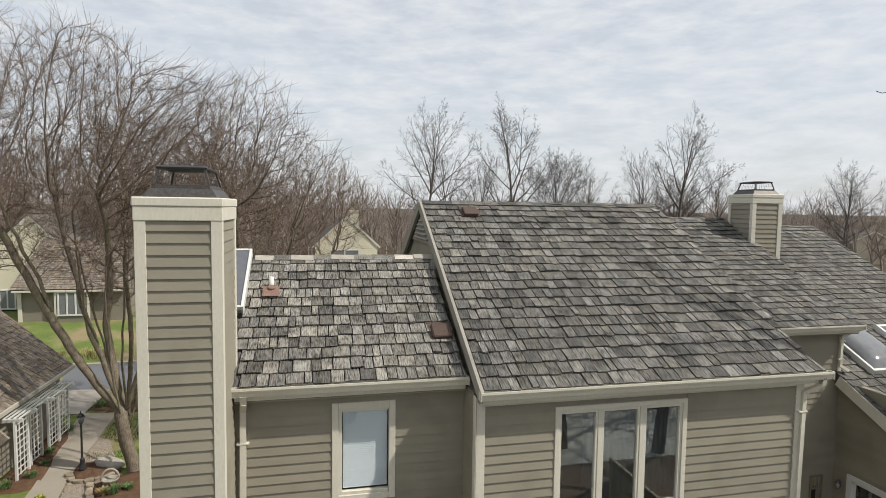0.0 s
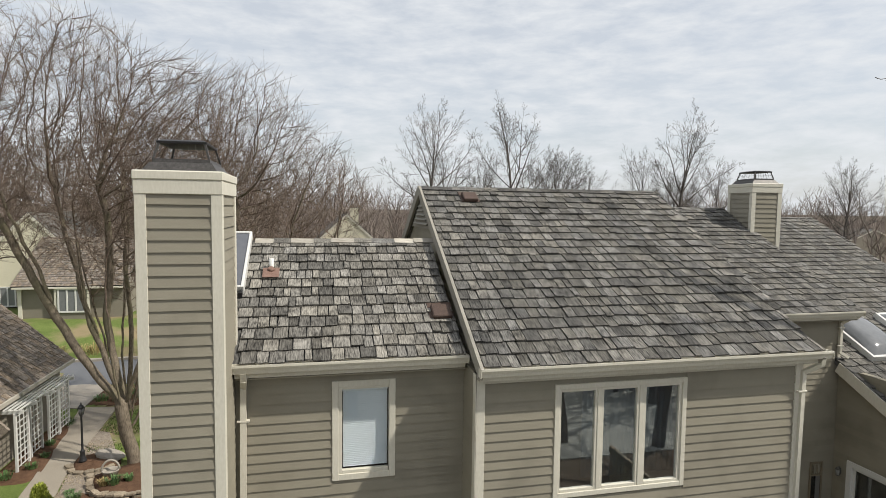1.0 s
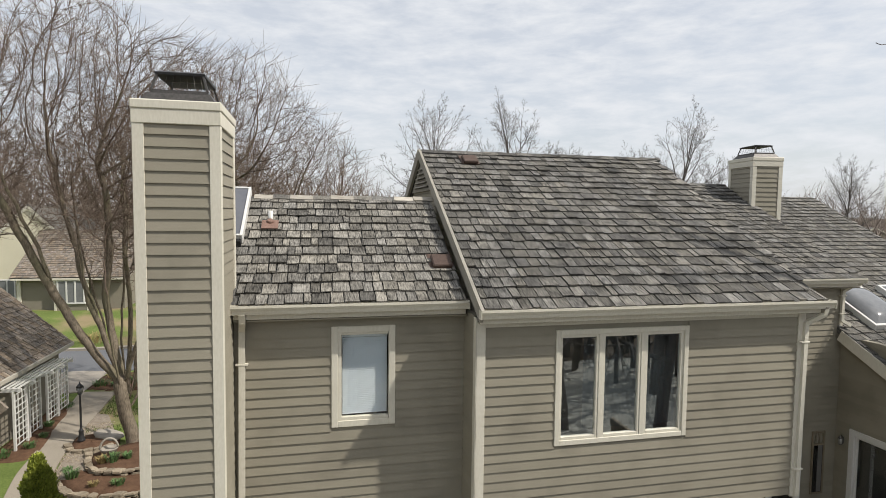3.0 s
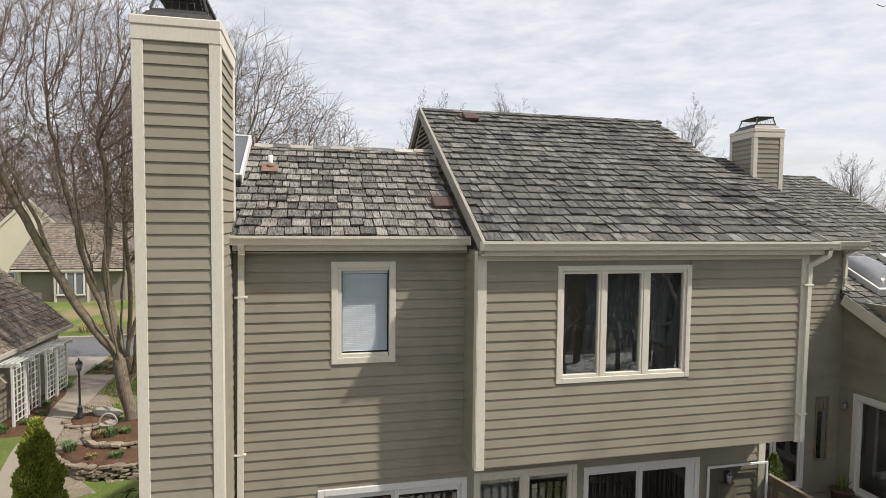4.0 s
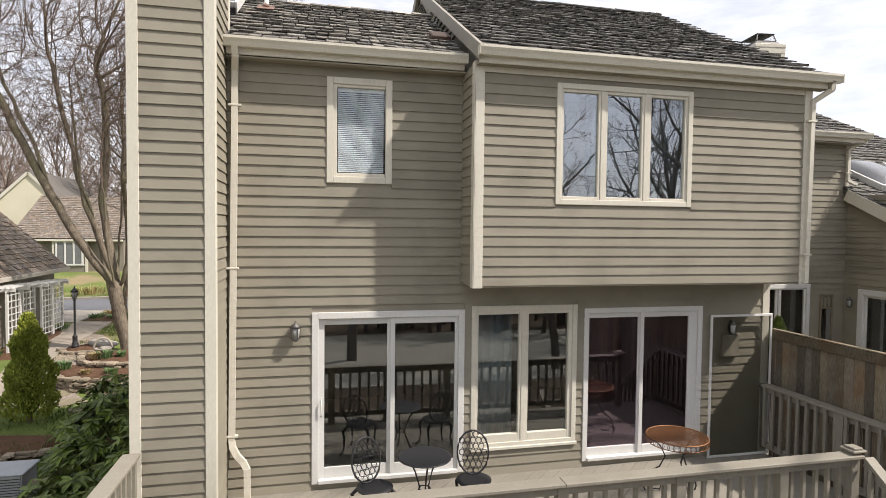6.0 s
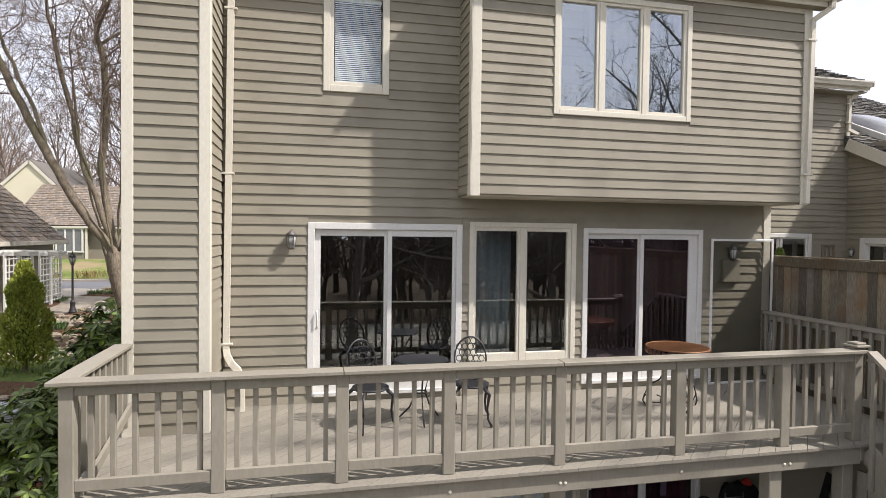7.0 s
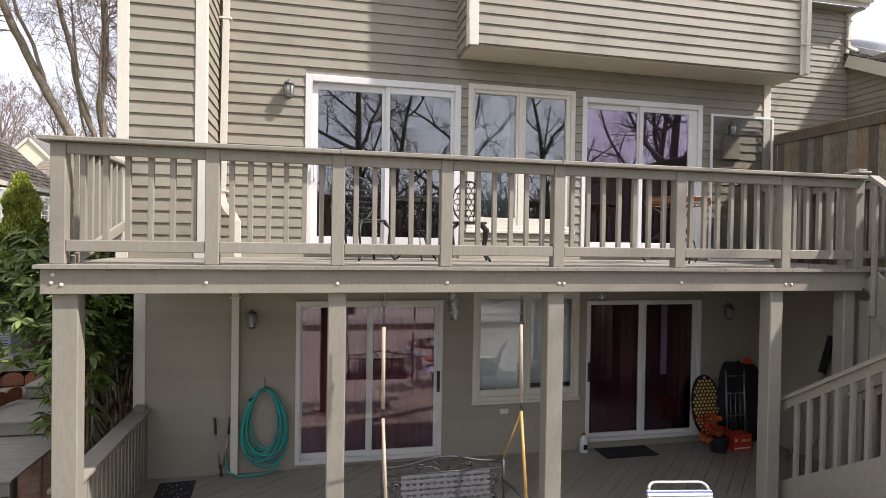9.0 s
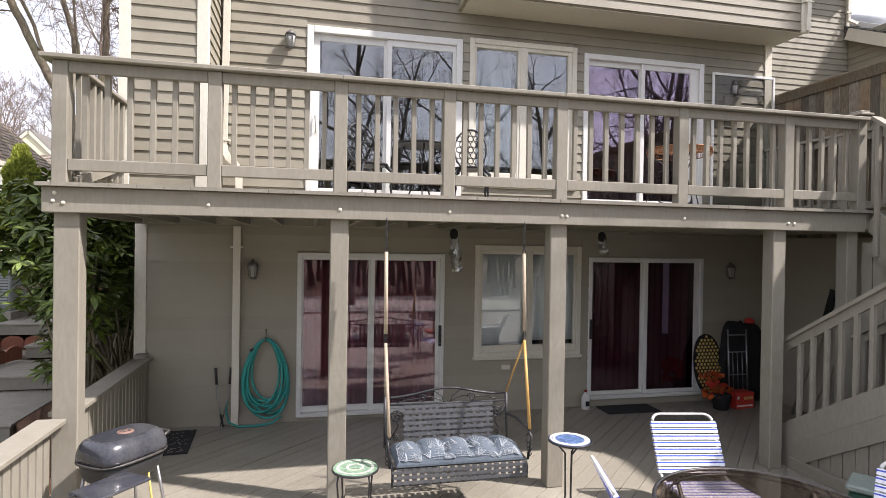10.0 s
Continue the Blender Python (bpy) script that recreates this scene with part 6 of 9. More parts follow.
for x in (-15.82, -13.98):
    quick("corner_board", CREAM, wing, lambda bm: soft_box(bm, x, x + 0.13, 39.46, 39.52, 2.9, 5.12, r=0.01))
quick("roof", FARROOF, wing, lambda bm: bar(bm, (-14.95, 39.5, 5.15), (-14.95, 44.1, 7.95), 6.5, 0.12, (0, -0.5, 1)))
quick("roof", FARROOF, wing, lambda bm: bar(bm, (-14.95, 44.1, 7.95), (-14.95, 48.4, 5.15), 6.5, 0.12, (0, 0.5, 1)))
wr = quick("roof", FARROOF, wing, lambda bm: box(bm, 0, 6.5, 0, 5.38, 0, 0.02))
wr.matrix_world = slope(-18.2, 39.45, 5.2, 0.609)
shakes(wr, 6.5, 5.38, 0.24, 0, 33, material=SHAKE_BROWN)
quick("gutter", CREAM, wing, lambda bm: soft_box(bm, -18.1, -11.8, 39.36, 39.48, 5.02, 5.14, r=0.01))
for a, b, c, e, n in ((-15.58, -14.12, 3.6, 4.95, 3),):
    wd = quick("window", WHITE, wing, lambda bm: [soft_box(bm, a - 0.1, b + 0.1, 39.42, 39.495, z0, z1, r=0.01) for z0, z1 in ((c - 0.1, c), (e, e + 0.1))] + [soft_box(bm, a + (b - a) * q / n - 0.05, a + (b - a) * q / n + 0.05, 39.42, 39.495, c, e, r=0.01) for q in range(n + 1)])
    quick("pane", SKYDOME, wd, lambda bm: box(bm, a, b, 39.45, 39.496, c, e))
far_house("house", "cream-gabled house among bare trees with a chimney", pose(0.2, 60, 2.6), 6.4, 8, 4.0, 6.95, FARSIDING, ((1.6, 4.4, 2.2, 3.4),), (3.6, 1.0, 0.55))
far_house("house", "grey house beyond the neighbour's roof", pose(84.9, 75, -0.4), 9, 8, 6.4, 8.1, FARTAUPE)


# ---- things on the upper deck ----
COPPER = surface("copper_wire", (0.15, 0.068, 0.03), (0.29, 0.14, 0.065), 8, 60, 0.5, 0.1, metal=0.3)
LANTERN = surface("aged_lantern_metal", (0.09, 0.085, 0.08), (0.17, 0.165, 0.155), 10, 60, 0.5, 0.1, metal=0.5)
LAMPGLASS = surface("seeded_glass", (0.28, 0.28, 0.26), (0.42, 0.42, 0.39), 12, 60, 0.15, 0.1, spec=0.6)
SCREEN = glazing("insect_screen", (0.78, 0.78, 0.77), 0.015)


def wall_lantern(m, label, s=1.0):
    """A small coach lantern on a back plate."""
    t = thing("wall_lantern", label, "wall lamp")
    bm = bmesh.new()
    soft_box(bm, -0.045, 0.045, -0.02, 0.0, -0.10, 0.10, r=0.008)
    tube(bm, [(0, -0.01, 0.09), (0, -0.05, 0.15), (0, -0.09, 0.13), (0, -0.09, 0.11)], 0.009, 6)
    part("bracket", bm, LANTERN, t)
    bm = bmesh.new()
    lathe(bm, [(0.085, 0.055), (0.06, 0.095), (0.02, 0.125), (0.012, 0.14)], (0, -0.09, 0), 6)
    part("roof", bm, LANTERN, t)
    bm = bmesh.new()
    lathe(bm, [(0.03, -0.155), (0.06, -0.13), (0.06, -0.12)], (0, -0.09, 0), 6)
    part("base", bm, LANTERN, t)
    for k in range(6):
        a = k * math.tau / 6
        quick("cage_bar", LANTERN, t, lambda bm: bar(bm, (0.06 * math.cos(a), -0.09 + 0.06 * math.sin(a), -0.12), (0.078 * math.cos(a), -0.09 + 0.078 * math.sin(a), 0.055), 0.008, 0.008))
    bm = bmesh.new()
    lathe(bm, [(0.052, -0.118), (0.07, 0.053)], (0, -0.09, 0), 6)
    part("glass", bm, LAMPGLASS, t, "seeded lantern glass")
    t.matrix_world = m @ Matrix.Scale(s, 4)
    return t


wall_lantern(pose(-0.23, F - 0.02, 4.80), "small aged-metal lantern beside the deck door", 0.82)
wall_lantern(pose(6.17, F - 0.02, 4.67), "small aged-metal lantern behind the screen panel", 0.72)
wall_lantern(pose(-0.64, F - 0.02, 1.93), "small black lantern on the basement wall", 0.8)
wall_lantern(pose(6.17, F - 0.02, 1.95), "small dark lantern in the patio's corner", 0.8)
wall_lantern(pose(11.30, NA - 0.22, 4.62, 0, 0, -90), "small silver lantern on the adjoining unit's wall", 0.7)

panel = thing("screen_panel", "spare white-framed screen door standing against the siding", "screen door")
bm = bmesh.new()
for s in ((5.78, 5.815, 2.70, 4.87), (6.825, 6.86, 2.70, 4.87), (5.815, 6.825, 4.835, 4.87), (5.815, 6.825, 2.70, 2.735)):
    soft_box(bm, s[0], s[1], 6.985, 7.01, s[2], s[3], r=0.004)
part("frame", bm, WHITE, panel)
bm = bmesh.new()
box(bm, 5.812, 6.828, 6.995, 6.998, 2.733, 4.838)
part("mesh", bm, SCREEN, panel, "dark fine insect mesh").visible_shadow = False
bm = bmesh.new()
soft_box(bm, 6.83, 6.87, 6.965, 6.985, 3.62, 3.74, r=0.005)
part("latch", bm, METALDARK, panel)
mb = thing("meter_box", "taupe-painted electrical box on the wall behind the screen", "electrical box")
bm = bmesh.new()
soft_box(bm, 6.02, 6.32, F - 0.07, F - 0.02, 4.22, 4.56, r=0.008)
part("box", bm, SIDING, mb)


def oval(c, a, b, n=20, plane="xz", tilt=0.0):
    out = []
    for k in range(n):
        u, v = a * math.cos(k * math.tau / n), b * math.sin(k * math.tau / n)
        out.append(Vector(c) + (Vector((u, v * tilt, v)) if plane == "xz" else Vector((u, v, 0))))
    return out


def iron_chair(m, label):
    """A cast-iron garden chair with a round honeycomb back."""
    t = thing("garden_chair", label, "chair", "chairs on the upper deck")
    bm = bmesh.new()
    lathe(bm, [(0.19, 0.43), (0.21, 0.44), (0.21, 0.455), (0.12, 0.448)], (0, 0, 0), 20)
    part("seat", bm, METALDARK, t)
    bm = bmesh.new()
    tube(bm, oval((0, 0.20, 0.70), 0.19, 0.25, 22, tilt=0.22), 0.012, 6, True)
    part("back_frame", bm, METALDARK, t)
    for r in range(-3, 4):
        for c in range(-3, 4):
            x, z = (c + (0.5 if r % 2 else 0)) * 0.068, r * 0.068
            if (x / 0.17) ** 2 + (z / 0.23) ** 2 < 1:
                quick("honeycomb_cell", METALDARK, t, lambda bm: tube(bm, oval((x, 0.20 + z * 0.22, 0.70 + z), 0.033, 0.036, 7, tilt=0.22), 0.006, 4, True))
    for sx, sy in ((-1, -1), (1, -1), (-1, 1), (1, 1)):
        bm = bmesh.new()
        tube(bm, [(sx * 0.14, sy * 0.13, 0.43), (sx * 0.20, sy * 0.17, 0.36), (sx * 0.18, sy * 0.16, 0.2), (sx * 0.19, sy * 0.18, 0.08), (sx * 0.23, sy * 0.23, 0.012)], [0.024, 0.022, 0.014, 0.011, 0.016], 7)
        part("leg", bm, METALDARK, t)
    t.matrix_world = m
    return t


iron_chair(pose(0.68, 6.05, DZ, 0, 0, 25), "black cast-iron garden chair with a honeycomb back")
iron_chair(pose(1.85, 6.02, DZ, 0, 0, -12), "black cast-iron garden chair with a honeycomb back")
bt = thing("bistro_table", "small round black iron table between the chairs", "table")
bm = bmesh.new()
lathe(bm, [(0.30, 0.70), (0.32, 0.71), (0.32, 0.72), (0.30, 0.725)], (0, 0, 0), 24)
part("tabletop", bm, METALDARK, bt)
for k in range(3):
    a = k * math.tau / 3 + 0.5
    c, s = math.cos(a), math.sin(a)
    bm = bmesh.new()
    tube(bm, [(0.22 * c, 0.22 * s, 0.70), (0.12 * c, 0.12 * s, 0.52), (0.06 * c, 0.06 * s, 0.34), (0.14 * c, 0.14 * s, 0.15), (0.27 * c, 0.27 * s, 0.012)], 0.011, 6)
    part("leg", bm, METALDARK, bt)
bm = bmesh.new()
tube(bm, oval((0, 0, 0.34), 0.07, 0.07, 12, "xy"), 0.008, 5, True)
part("collar", bm, METALDARK, bt)
bt.matrix_world = pose(1.28, 6.15, DZ)

wt = thing("wire_table", "round copper-coloured wire table with scrolled legs", "table")
bm = bmesh.new()
tube(bm, oval((0, 0, 0.75), 0.33, 0.33, 30, "xy"), 0.009, 6, True)
tube(bm, oval((0, 0, 0.68), 0.33, 0.33, 30, "xy"), 0.006, 5, True)
part("rim", bm, COPPER, wt)
for k in range(-11, 12):
    x = k * 0.029
    h = math.sqrt(max(0, 0.327 ** 2 - x * x))
    quick("wire", COPPER, wt, lambda bm: bar(bm, (x, -h, 0.752), (x, h, 0.752), 0.006, 0.005))
    quick("wire", COPPER, wt, lambda bm: bar(bm, (-h, x, 0.747), (h, x, 0.747), 0.006, 0.005))
for k in range(36):
    a = k * math.tau / 36
    quick("scallop", COPPER, wt, lambda bm: tube(bm, oval((0.33 * math.cos(a), 0.33 * math.sin(a), 0.712), 0.012, 0.03, 6), 0.004, 4, True))
for k in range(3):
    a = k * math.tau / 3 + 0.3
    c, s = math.cos(a), math.sin(a)
    bm = bmesh.new()
    prof = [(0.30, 0.68), (0.18, 0.60), (0.12, 0.48), (0.18, 0.34), (0.30, 0.25), (0.34, 0.14), (0.26, 0.05), (0.17, 0.06), (0.16, 0.13), (0.21, 0.15)]
    tube(bm, [(r * c, r * s, z) for r, z in prof], 0.009, 6)
    tube(bm, [(r * c, r * s, z) for r, z in ((0.34, 0.14), (0.36, 0.06), (0.33, 0.01))], 0.009, 6)
    part("leg", bm, METALDARK, wt, "dark scrolled iron leg")
wt.matrix_world = pose(4.53, 5.97, DZ) @ Matrix.Diagonal((1.13, 1.13, 1.07, 1))

# ---- patio: fittings on the wall ----
HOSE = surface("teal_hose", (0.02, 0.24, 0.21), (0.04, 0.34, 0.30), 8, 40, 0.45, 0.05)
hose = thing("garden_hose", "coiled teal garden hose hanging on the wall", "hose")
bm = bmesh.new()
rng = random.Random(5)
pts = []
LAPS = ((0.20, 0.64), (0.28, 0.90), (0.17, 0.60), (0.25, 1.02), (0.31, 0.93), (0.21, 0.72), (0.29, 1.04), (0.24, 0.82), (0.32, 0.98))
for k in range(len(LAPS) * 28):
    a, lap = k * math.tau / 28, k // 28
    f = k / 28 - lap
    (w, hh), (w2, h2) = LAPS[lap], LAPS[(lap + 1) % len(LAPS)]
    w, hh = w + (w2 - w) * f, hh + (h2 - hh) * f
    belly = 0.72 + 0.38 * (1 - math.cos(a)) / 2
    pts.append((-0.47 + w * math.sin(a) * belly + 0.035 * math.sin(lap * 2.3) * (1 - math.cos(a)) / 2, F - 0.045 - 0.013 * (lap % 6) - 0.02 * (1 - math.cos(a)) / 2, 1.06 - 0.004 * (lap % 3) - hh * (1 - math.cos(a)) / 2))
tube(bm, pts, 0.0145, 7)
part("coil", bm, HOSE, hose)
bm = bmesh.new()
tube(bm, [(-0.28, F - 0.10, 0.10), (-0.40, F - 0.14, 0.03), (-0.60, F - 0.17, 0.015), (-0.78, F - 0.16, 0.016), (-0.90, F - 0.11, 0.06), (-0.94, F - 0.05, 0.20), (-0.93, F - 0.03, 0.30)], 0.0125, 7)
part("loose_end", bm, HOSE, hose)
bm = bmesh.new()
tube(bm, [(-0.60, F - 0.10, 0.95), (-0.66, F - 0.12, 0.93)], 0.017, 7)
part("nozzle", bm, METALDARK, hose)
bm = bmesh.new()
soft_box(bm, -0.54, -0.42, F - 0.12, F - 0.02, 1.03, 1.045, r=0.004)
tube(bm, [(-0.48, F - 0.02, 1.18), (-0.48, F - 0.03, 1.06), (-0.48, F - 0.13, 1.05), (-0.48, F - 0.14, 1.09)], 0.007, 5)
part("hanger", bm, LANTERN, hose)

RED = surface("red_print", (0.42, 0.03, 0.02), (0.55, 0.05, 0.03), 4, 30, 0.6, 0.02)
ORANGE = surface("orange_bloom", (0.36, 0.055, 0.012), (0.50, 0.12, 0.025), 6, 30, 0.7, 0.1, vary=0.3)
BLACKSOFT = surface("black_cloth", (0.008, 0.008, 0.009), (0.022, 0.022, 0.024), 5, 40, 0.85, 0.3)
YELLOW = surface("honeycomb_yellow", (0.52, 0.37, 0.10), (0.65, 0.48, 0.16), 4, 40, 0.6, 0.05)
SILVER = surface("brushed_aluminium", (0.32, 0.32, 0.33), (0.42, 0.42, 0.43), 4, 60, 0.35, 0.05, metal=0.8)
RUBBER = surface("rubber_mat", (0.012, 0.013, 0.016), (0.03, 0.032, 0.036), 10, 90, 0.75, 0.5)

lop = thing("loppers", "long-handled garden loppers leaning on the wall", "garden tool")
for sx in (-1, 1):
    bm = bmesh.new()
    tube(bm, [(-0.97 + sx * 0.09, F - 0.07, 0.72), (-0.97 + sx * 0.075, F - 0.08, 0.52)], 0.016, 7)
    part("grip", bm, METALDARK, lop)
    bm = bmesh.new()
    tube(bm, [(-0.97 + sx * 0.075, F - 0.08, 0.52), (-0.97 + sx * 0.02, F - 0.13, 0.16)], 0.010, 6)
    part("shaft", bm, SILVER, lop, "bare aluminium shaft")
bm = bmesh.new()
bar(bm, (-0.99, F - 0.13, 0.17), (-0.955, F - 0.15, 0.02), 0.03, 0.006)
bar(bm, (-0.95, F - 0.13, 0.17), (-0.99, F - 0.15, 0.03), 0.018, 0.008)
part("blade", bm, METALDARK, lop)


def mat_of(m, w, d, label, dots):
    t = thing("door_mat", label, "mat")
    bm = bmesh.new()
    soft_box(bm, -w / 2, w / 2, -d / 2, d / 2, 0, 0.012, r=0.004)
    part("base", bm, RUBBER, t)
    if dots:
        rr = random.Random(9)
        bm = bmesh.new()
        for _ in range(60):
            x, y, a = rr.uniform(-w / 2 + 0.05, w / 2 - 0.05), rr.uniform(-d / 2 + 0.05, d / 2 - 0.05), rr.uniform(0, 180)
            box(bm, -0.012, 0.012, -0.004, 0.004, 0.0122, 0.0145, pose(x, y, 0, 0, 0, a))
        part("flecks", bm, CONCRETE, t, "pale flecks")
    t.matrix_world = m
    return t


mat_of(pose(-1.42, 6.52, 0, 0, 0, 4), 0.40, 0.80, "black rubber mat with pale flecks", True)
mat_of(pose(4.42, 6.86, 0, 0, 0, 0), 0.80, 0.38, "dark door mat at the patio door", False)

jug = thing("plastic_jug", "white plastic jug with a red cap and a dark label", "jug")
bm = bmesh.new()
lathe(bm, [(0.055, 0), (0.058, 0.01), (0.058, 0.15), (0.045, 0.19), (0.02, 0.215), (0.018, 0.235)], (3.83, 6.98, 0), 16)
part("body", bm, WHITE, jug)
bm = bmesh.new()
lathe(bm, [(0.021, 0.236), (0.021, 0.262)], (3.83, 6.98, 0), 10)
part("cap", bm, RED, jug)
bm = bmesh.new()
box(bm, 3.80, 3.86, 6.918, 6.921, 0.05, 0.12)
part("label", bm, BLACKSOFT, jug)

ol = thing("outdoor_outlet", "white weatherproof outlet cover on the wall", "outlet")
bm = bmesh.new()
soft_box(bm, 2.61, 2.74, F - 0.04, F - 0.015, 0.57, 0.64, r=0.006)
part("cover", bm, CREAM, ol)

# curtains and shade inside
def curtain(x0, x1, y, z0, z1, label, material, amp=0.03, wave=0.11):
    t = thing("curtain", label, "curtain")
    bm = bmesh.new()
    n = int((x1 - x0) / 0.018)
    rows = []
    for k in range(n + 1):
        x = x0 + (x1 - x0) * k / n
        yy = y + amp * math.sin(x * math.tau / wave) + amp * 0.5 * math.sin(x * math.tau / wave * 0.37)
        rows.append((bm.verts.new((x, yy, z0)), bm.verts.new((x, yy, z1))))
    for a, b in zip(rows, rows[1:]):
        bm.faces.new((a[0], b[0], b[1], a[1])).smooth = True
    ob = part("cloth", bm, material, t)
    sol = ob.modifiers.new("thickness", "SOLIDIFY")
    sol.thickness = 0.004
    return t


ROSECURTAIN = surface("rose_red_curtain", (0.17, 0.03, 0.05), (0.27, 0.055, 0.085), 4, 40, 0.85, 0.2, (12, 12, 0.4))
curtain(-0.05, 1.72, F + 0.16, 0.07, 2.2, "closed rose-red curtain behind the patio door", ROSECURTAIN)
curtain(3.95, 5.60, F + 0.16, 0.07, 2.2, "closed dark red curtain behind the patio door", REDCURTAIN)
LILAC = surface("lilac_cloth", (0.45, 0.43, 0.55), (0.62, 0.59, 0.72), 5, 30, 0.8, 0.2)
curtain(5.14, 5.24, F + 0.085, 1.0, 2.1, "narrow lilac scarf hanging behind the glass", LILAC, 0.01, 0.05)
SHADE = surface("white_shade", (0.76, 0.79, 0.79), (0.82, 0.85, 0.85), 2, 20, 0.8, 0.02)
curtain(2.30, 2.97, F + 0.12, 0.88, 2.2, "white shade drawn behind the basement window", SHADE, 0.002, 0.3)
curtain(3.0, 3.72, F + 0.12, 0.94, 2.2, "white shade half drawn behind the basement window", SHADE, 0.002, 0.3)
SHEER = surface("grey_sheer", (0.11, 0.14, 0.15), (0.18, 0.215, 0.225), 2, 20, 0.9, 0.02)
curtain(3.62, 4.42, B + 0.35, 6.5, 8.0, "grey sheer curtain behind the triple window", SHEER, 0.012, 0.12)
curtain(4.62, 5.06, B + 0.35, 6.5, 8.0, "grey sheer curtain at the open side of the window", SHEER, 0.02, 0.1)
curtain(2.95, 3.14, B + 0.35, 6.5, 8.0, "grey sheer curtain at the window's edge", SHEER, 0.02, 0.1)
curtain(2.18, 2.80, F + 0.30, 2.8, 5.0, "dim grey curtain behind the fixed lights", SHEER, 0.02, 0.14)

# ---- hanging swing bench ----
swing = thing("porch_swing", "black iron porch swing with a woven lattice back and seat", "swing")
SX0, SX1, YF, YB = 0.715, 1.83, 4.10, 4.55
SUP = 0.095
IRON = METALDARK
bm = bmesh.new()
tube(bm, [(SX0, YB + 0.02, 0.40), (SX0, YB + 0.07, 0.83)], 0.014, 7)
tube(bm, [(SX1, YB + 0.02, 0.40), (SX1, YB + 0.07, 0.83)], 0.014, 7)
tube(bm, [(SX0, YB + 0.06, 0.755), (SX1, YB + 0.06, 0.755)], 0.010, 6)
tube(bm, [(SX0 + (SX1 - SX0) * k / 16, YB + 0.07, 0.815 + 0.075 * math.exp(-((k - 8) / 4.2) ** 2)) for k in range(17)], 0.012, 6)
part("back_frame", bm, IRON, swing)
bm = bmesh.new()
for cx, sg in ((SX0 + 0.33, 1), (SX1 - 0.33, -1), (SX0 + 0.12, 1), (SX1 - 0.12, -1)):
    zz = 0.80 if abs(cx - 1.27) < 0.4 else 0.66
    tube(bm, [(cx + sg * (0.042 * (1 - k / 22)) * math.cos(k * 0.5), YB + 0.06, zz + 0.042 * (1 - k / 22) * math.sin(k * 0.5)) for k in range(20)], 0.006, 5)
for sx, sg in ((SX0, 1), (SX1, -1)):
    tube(bm, [(sx + sg * 0.02, YB + 0.04, 0.72), (sx + sg * 0.12, YB + 0.04, 0.58), (sx + sg * 0.04, YB + 0.03, 0.46)], 0.006, 5)
for cx, cz0, size, sg in ((SX0 + 0.10, 0.655, 0.055, 1), (SX1 - 0.10, 0.655, 0.055, -1), (SX0 + 0.10, 0.47, 0.03, 1), (SX1 - 0.10, 0.47, 0.03, -1)):
    tube(bm, [(cx + sg * size * (1 - k / 30) * math.cos(k * 0.42 + 1.2), YB + 0.045, cz0 + size * (1 - k / 30) * math.sin(k * 0.42 + 1.2)) for k in range(27)], 0.006, 5)
for sg in (-1, 1):
    mid = (SX0 + SX1) / 2
    tube(bm, [(mid + sg * (0.02 + 0.44 * q), YB + 0.066, 0.765 + 0.075 * math.sin(q * math.pi) ** 2 * (1 - 0.5 * q) + 0.015 * math.sin(q * 9)) for q in [k / 18 for k in range(19)]], 0.005, 5)
    tube(bm, [(mid + sg * (0.03 + 0.10 * q), YB + 0.066, 0.77 + 0.10 * q ** 0.5) for q in [k / 6 for k in range(7)]], 0.005, 5)
part("scrollwork", bm, IRON, swing)
IRONGREY = surface("dusty_iron", (0.045, 0.047, 0.05), (0.115, 0.118, 0.123), 6, 50, 0.4, 0.1, spec=0.6)
strip_x = bmesh.new()
box(strip_x, 0, 0.82, -0.002, 0.002, -0.014, 0.014)
strip_x = mesh_of("lattice_strip", strip_x, IRONGREY)
strip_z = bmesh.new()
box(strip_z, -0.017, 0.017, -0.002, 0.002, 0, 0.32)
strip_z = mesh_of("lattice_strip", strip_z, IRONGREY)
for k in range(7):
    ob = new("lattice_strip", strip_x)
    ob.parent = swing
    ob.matrix_basis = pose(SX0 + 0.16, YB + 0.012 + 0.006 * k + (0.006 if k % 2 else 0), 0.455 + k * 0.047, -6)
for k in range(13):
    ob = new("lattice_strip", strip_z)
    ob.parent = swing
    ob.matrix_basis = pose(SX0 + 0.19 + k * 0.062, YB + 0.02 + (0.004 if k % 2 else 0), 0.44, -7)
bm = bmesh.new()
tube(bm, [(SX0, YB, 0.42), (SX0, YF, 0.40), (SX0, YF - 0.03, 0.34), (SX0, YF - 0.02, 0.26)], 0.013, 6)
tube(bm, [(SX1, YB, 0.42), (SX1, YF, 0.40), (SX1, YF - 0.03, 0.34), (SX1, YF - 0.02, 0.26)], 0.013, 6)
tube(bm, [(SX0, YF - 0.02, 0.27), (SX1, YF - 0.02, 0.27)], 0.011, 6)
tube(bm, [(SX0, YF, 0.40), (SX1, YF, 0.40)], 0.011, 6)
part("seat_frame", bm, IRON, swing)
bm = bmesh.new()
for k in range(18):
    x = SX0 + 0.03 + k * 0.0615
    box(bm, x, x + 0.04, YF - 0.035, YF - 0.03, 0.27, 0.40)
    box(bm, x, x + 0.04, YF, YB, 0.405, 0.409)
for k in range(3):
    box(bm, SX0, SX1, YF - 0.04, YF - 0.036, 0.28 + k * 0.042, 0.305 + k * 0.042)
part("seat_lattice", bm, IRONGREY, swing)
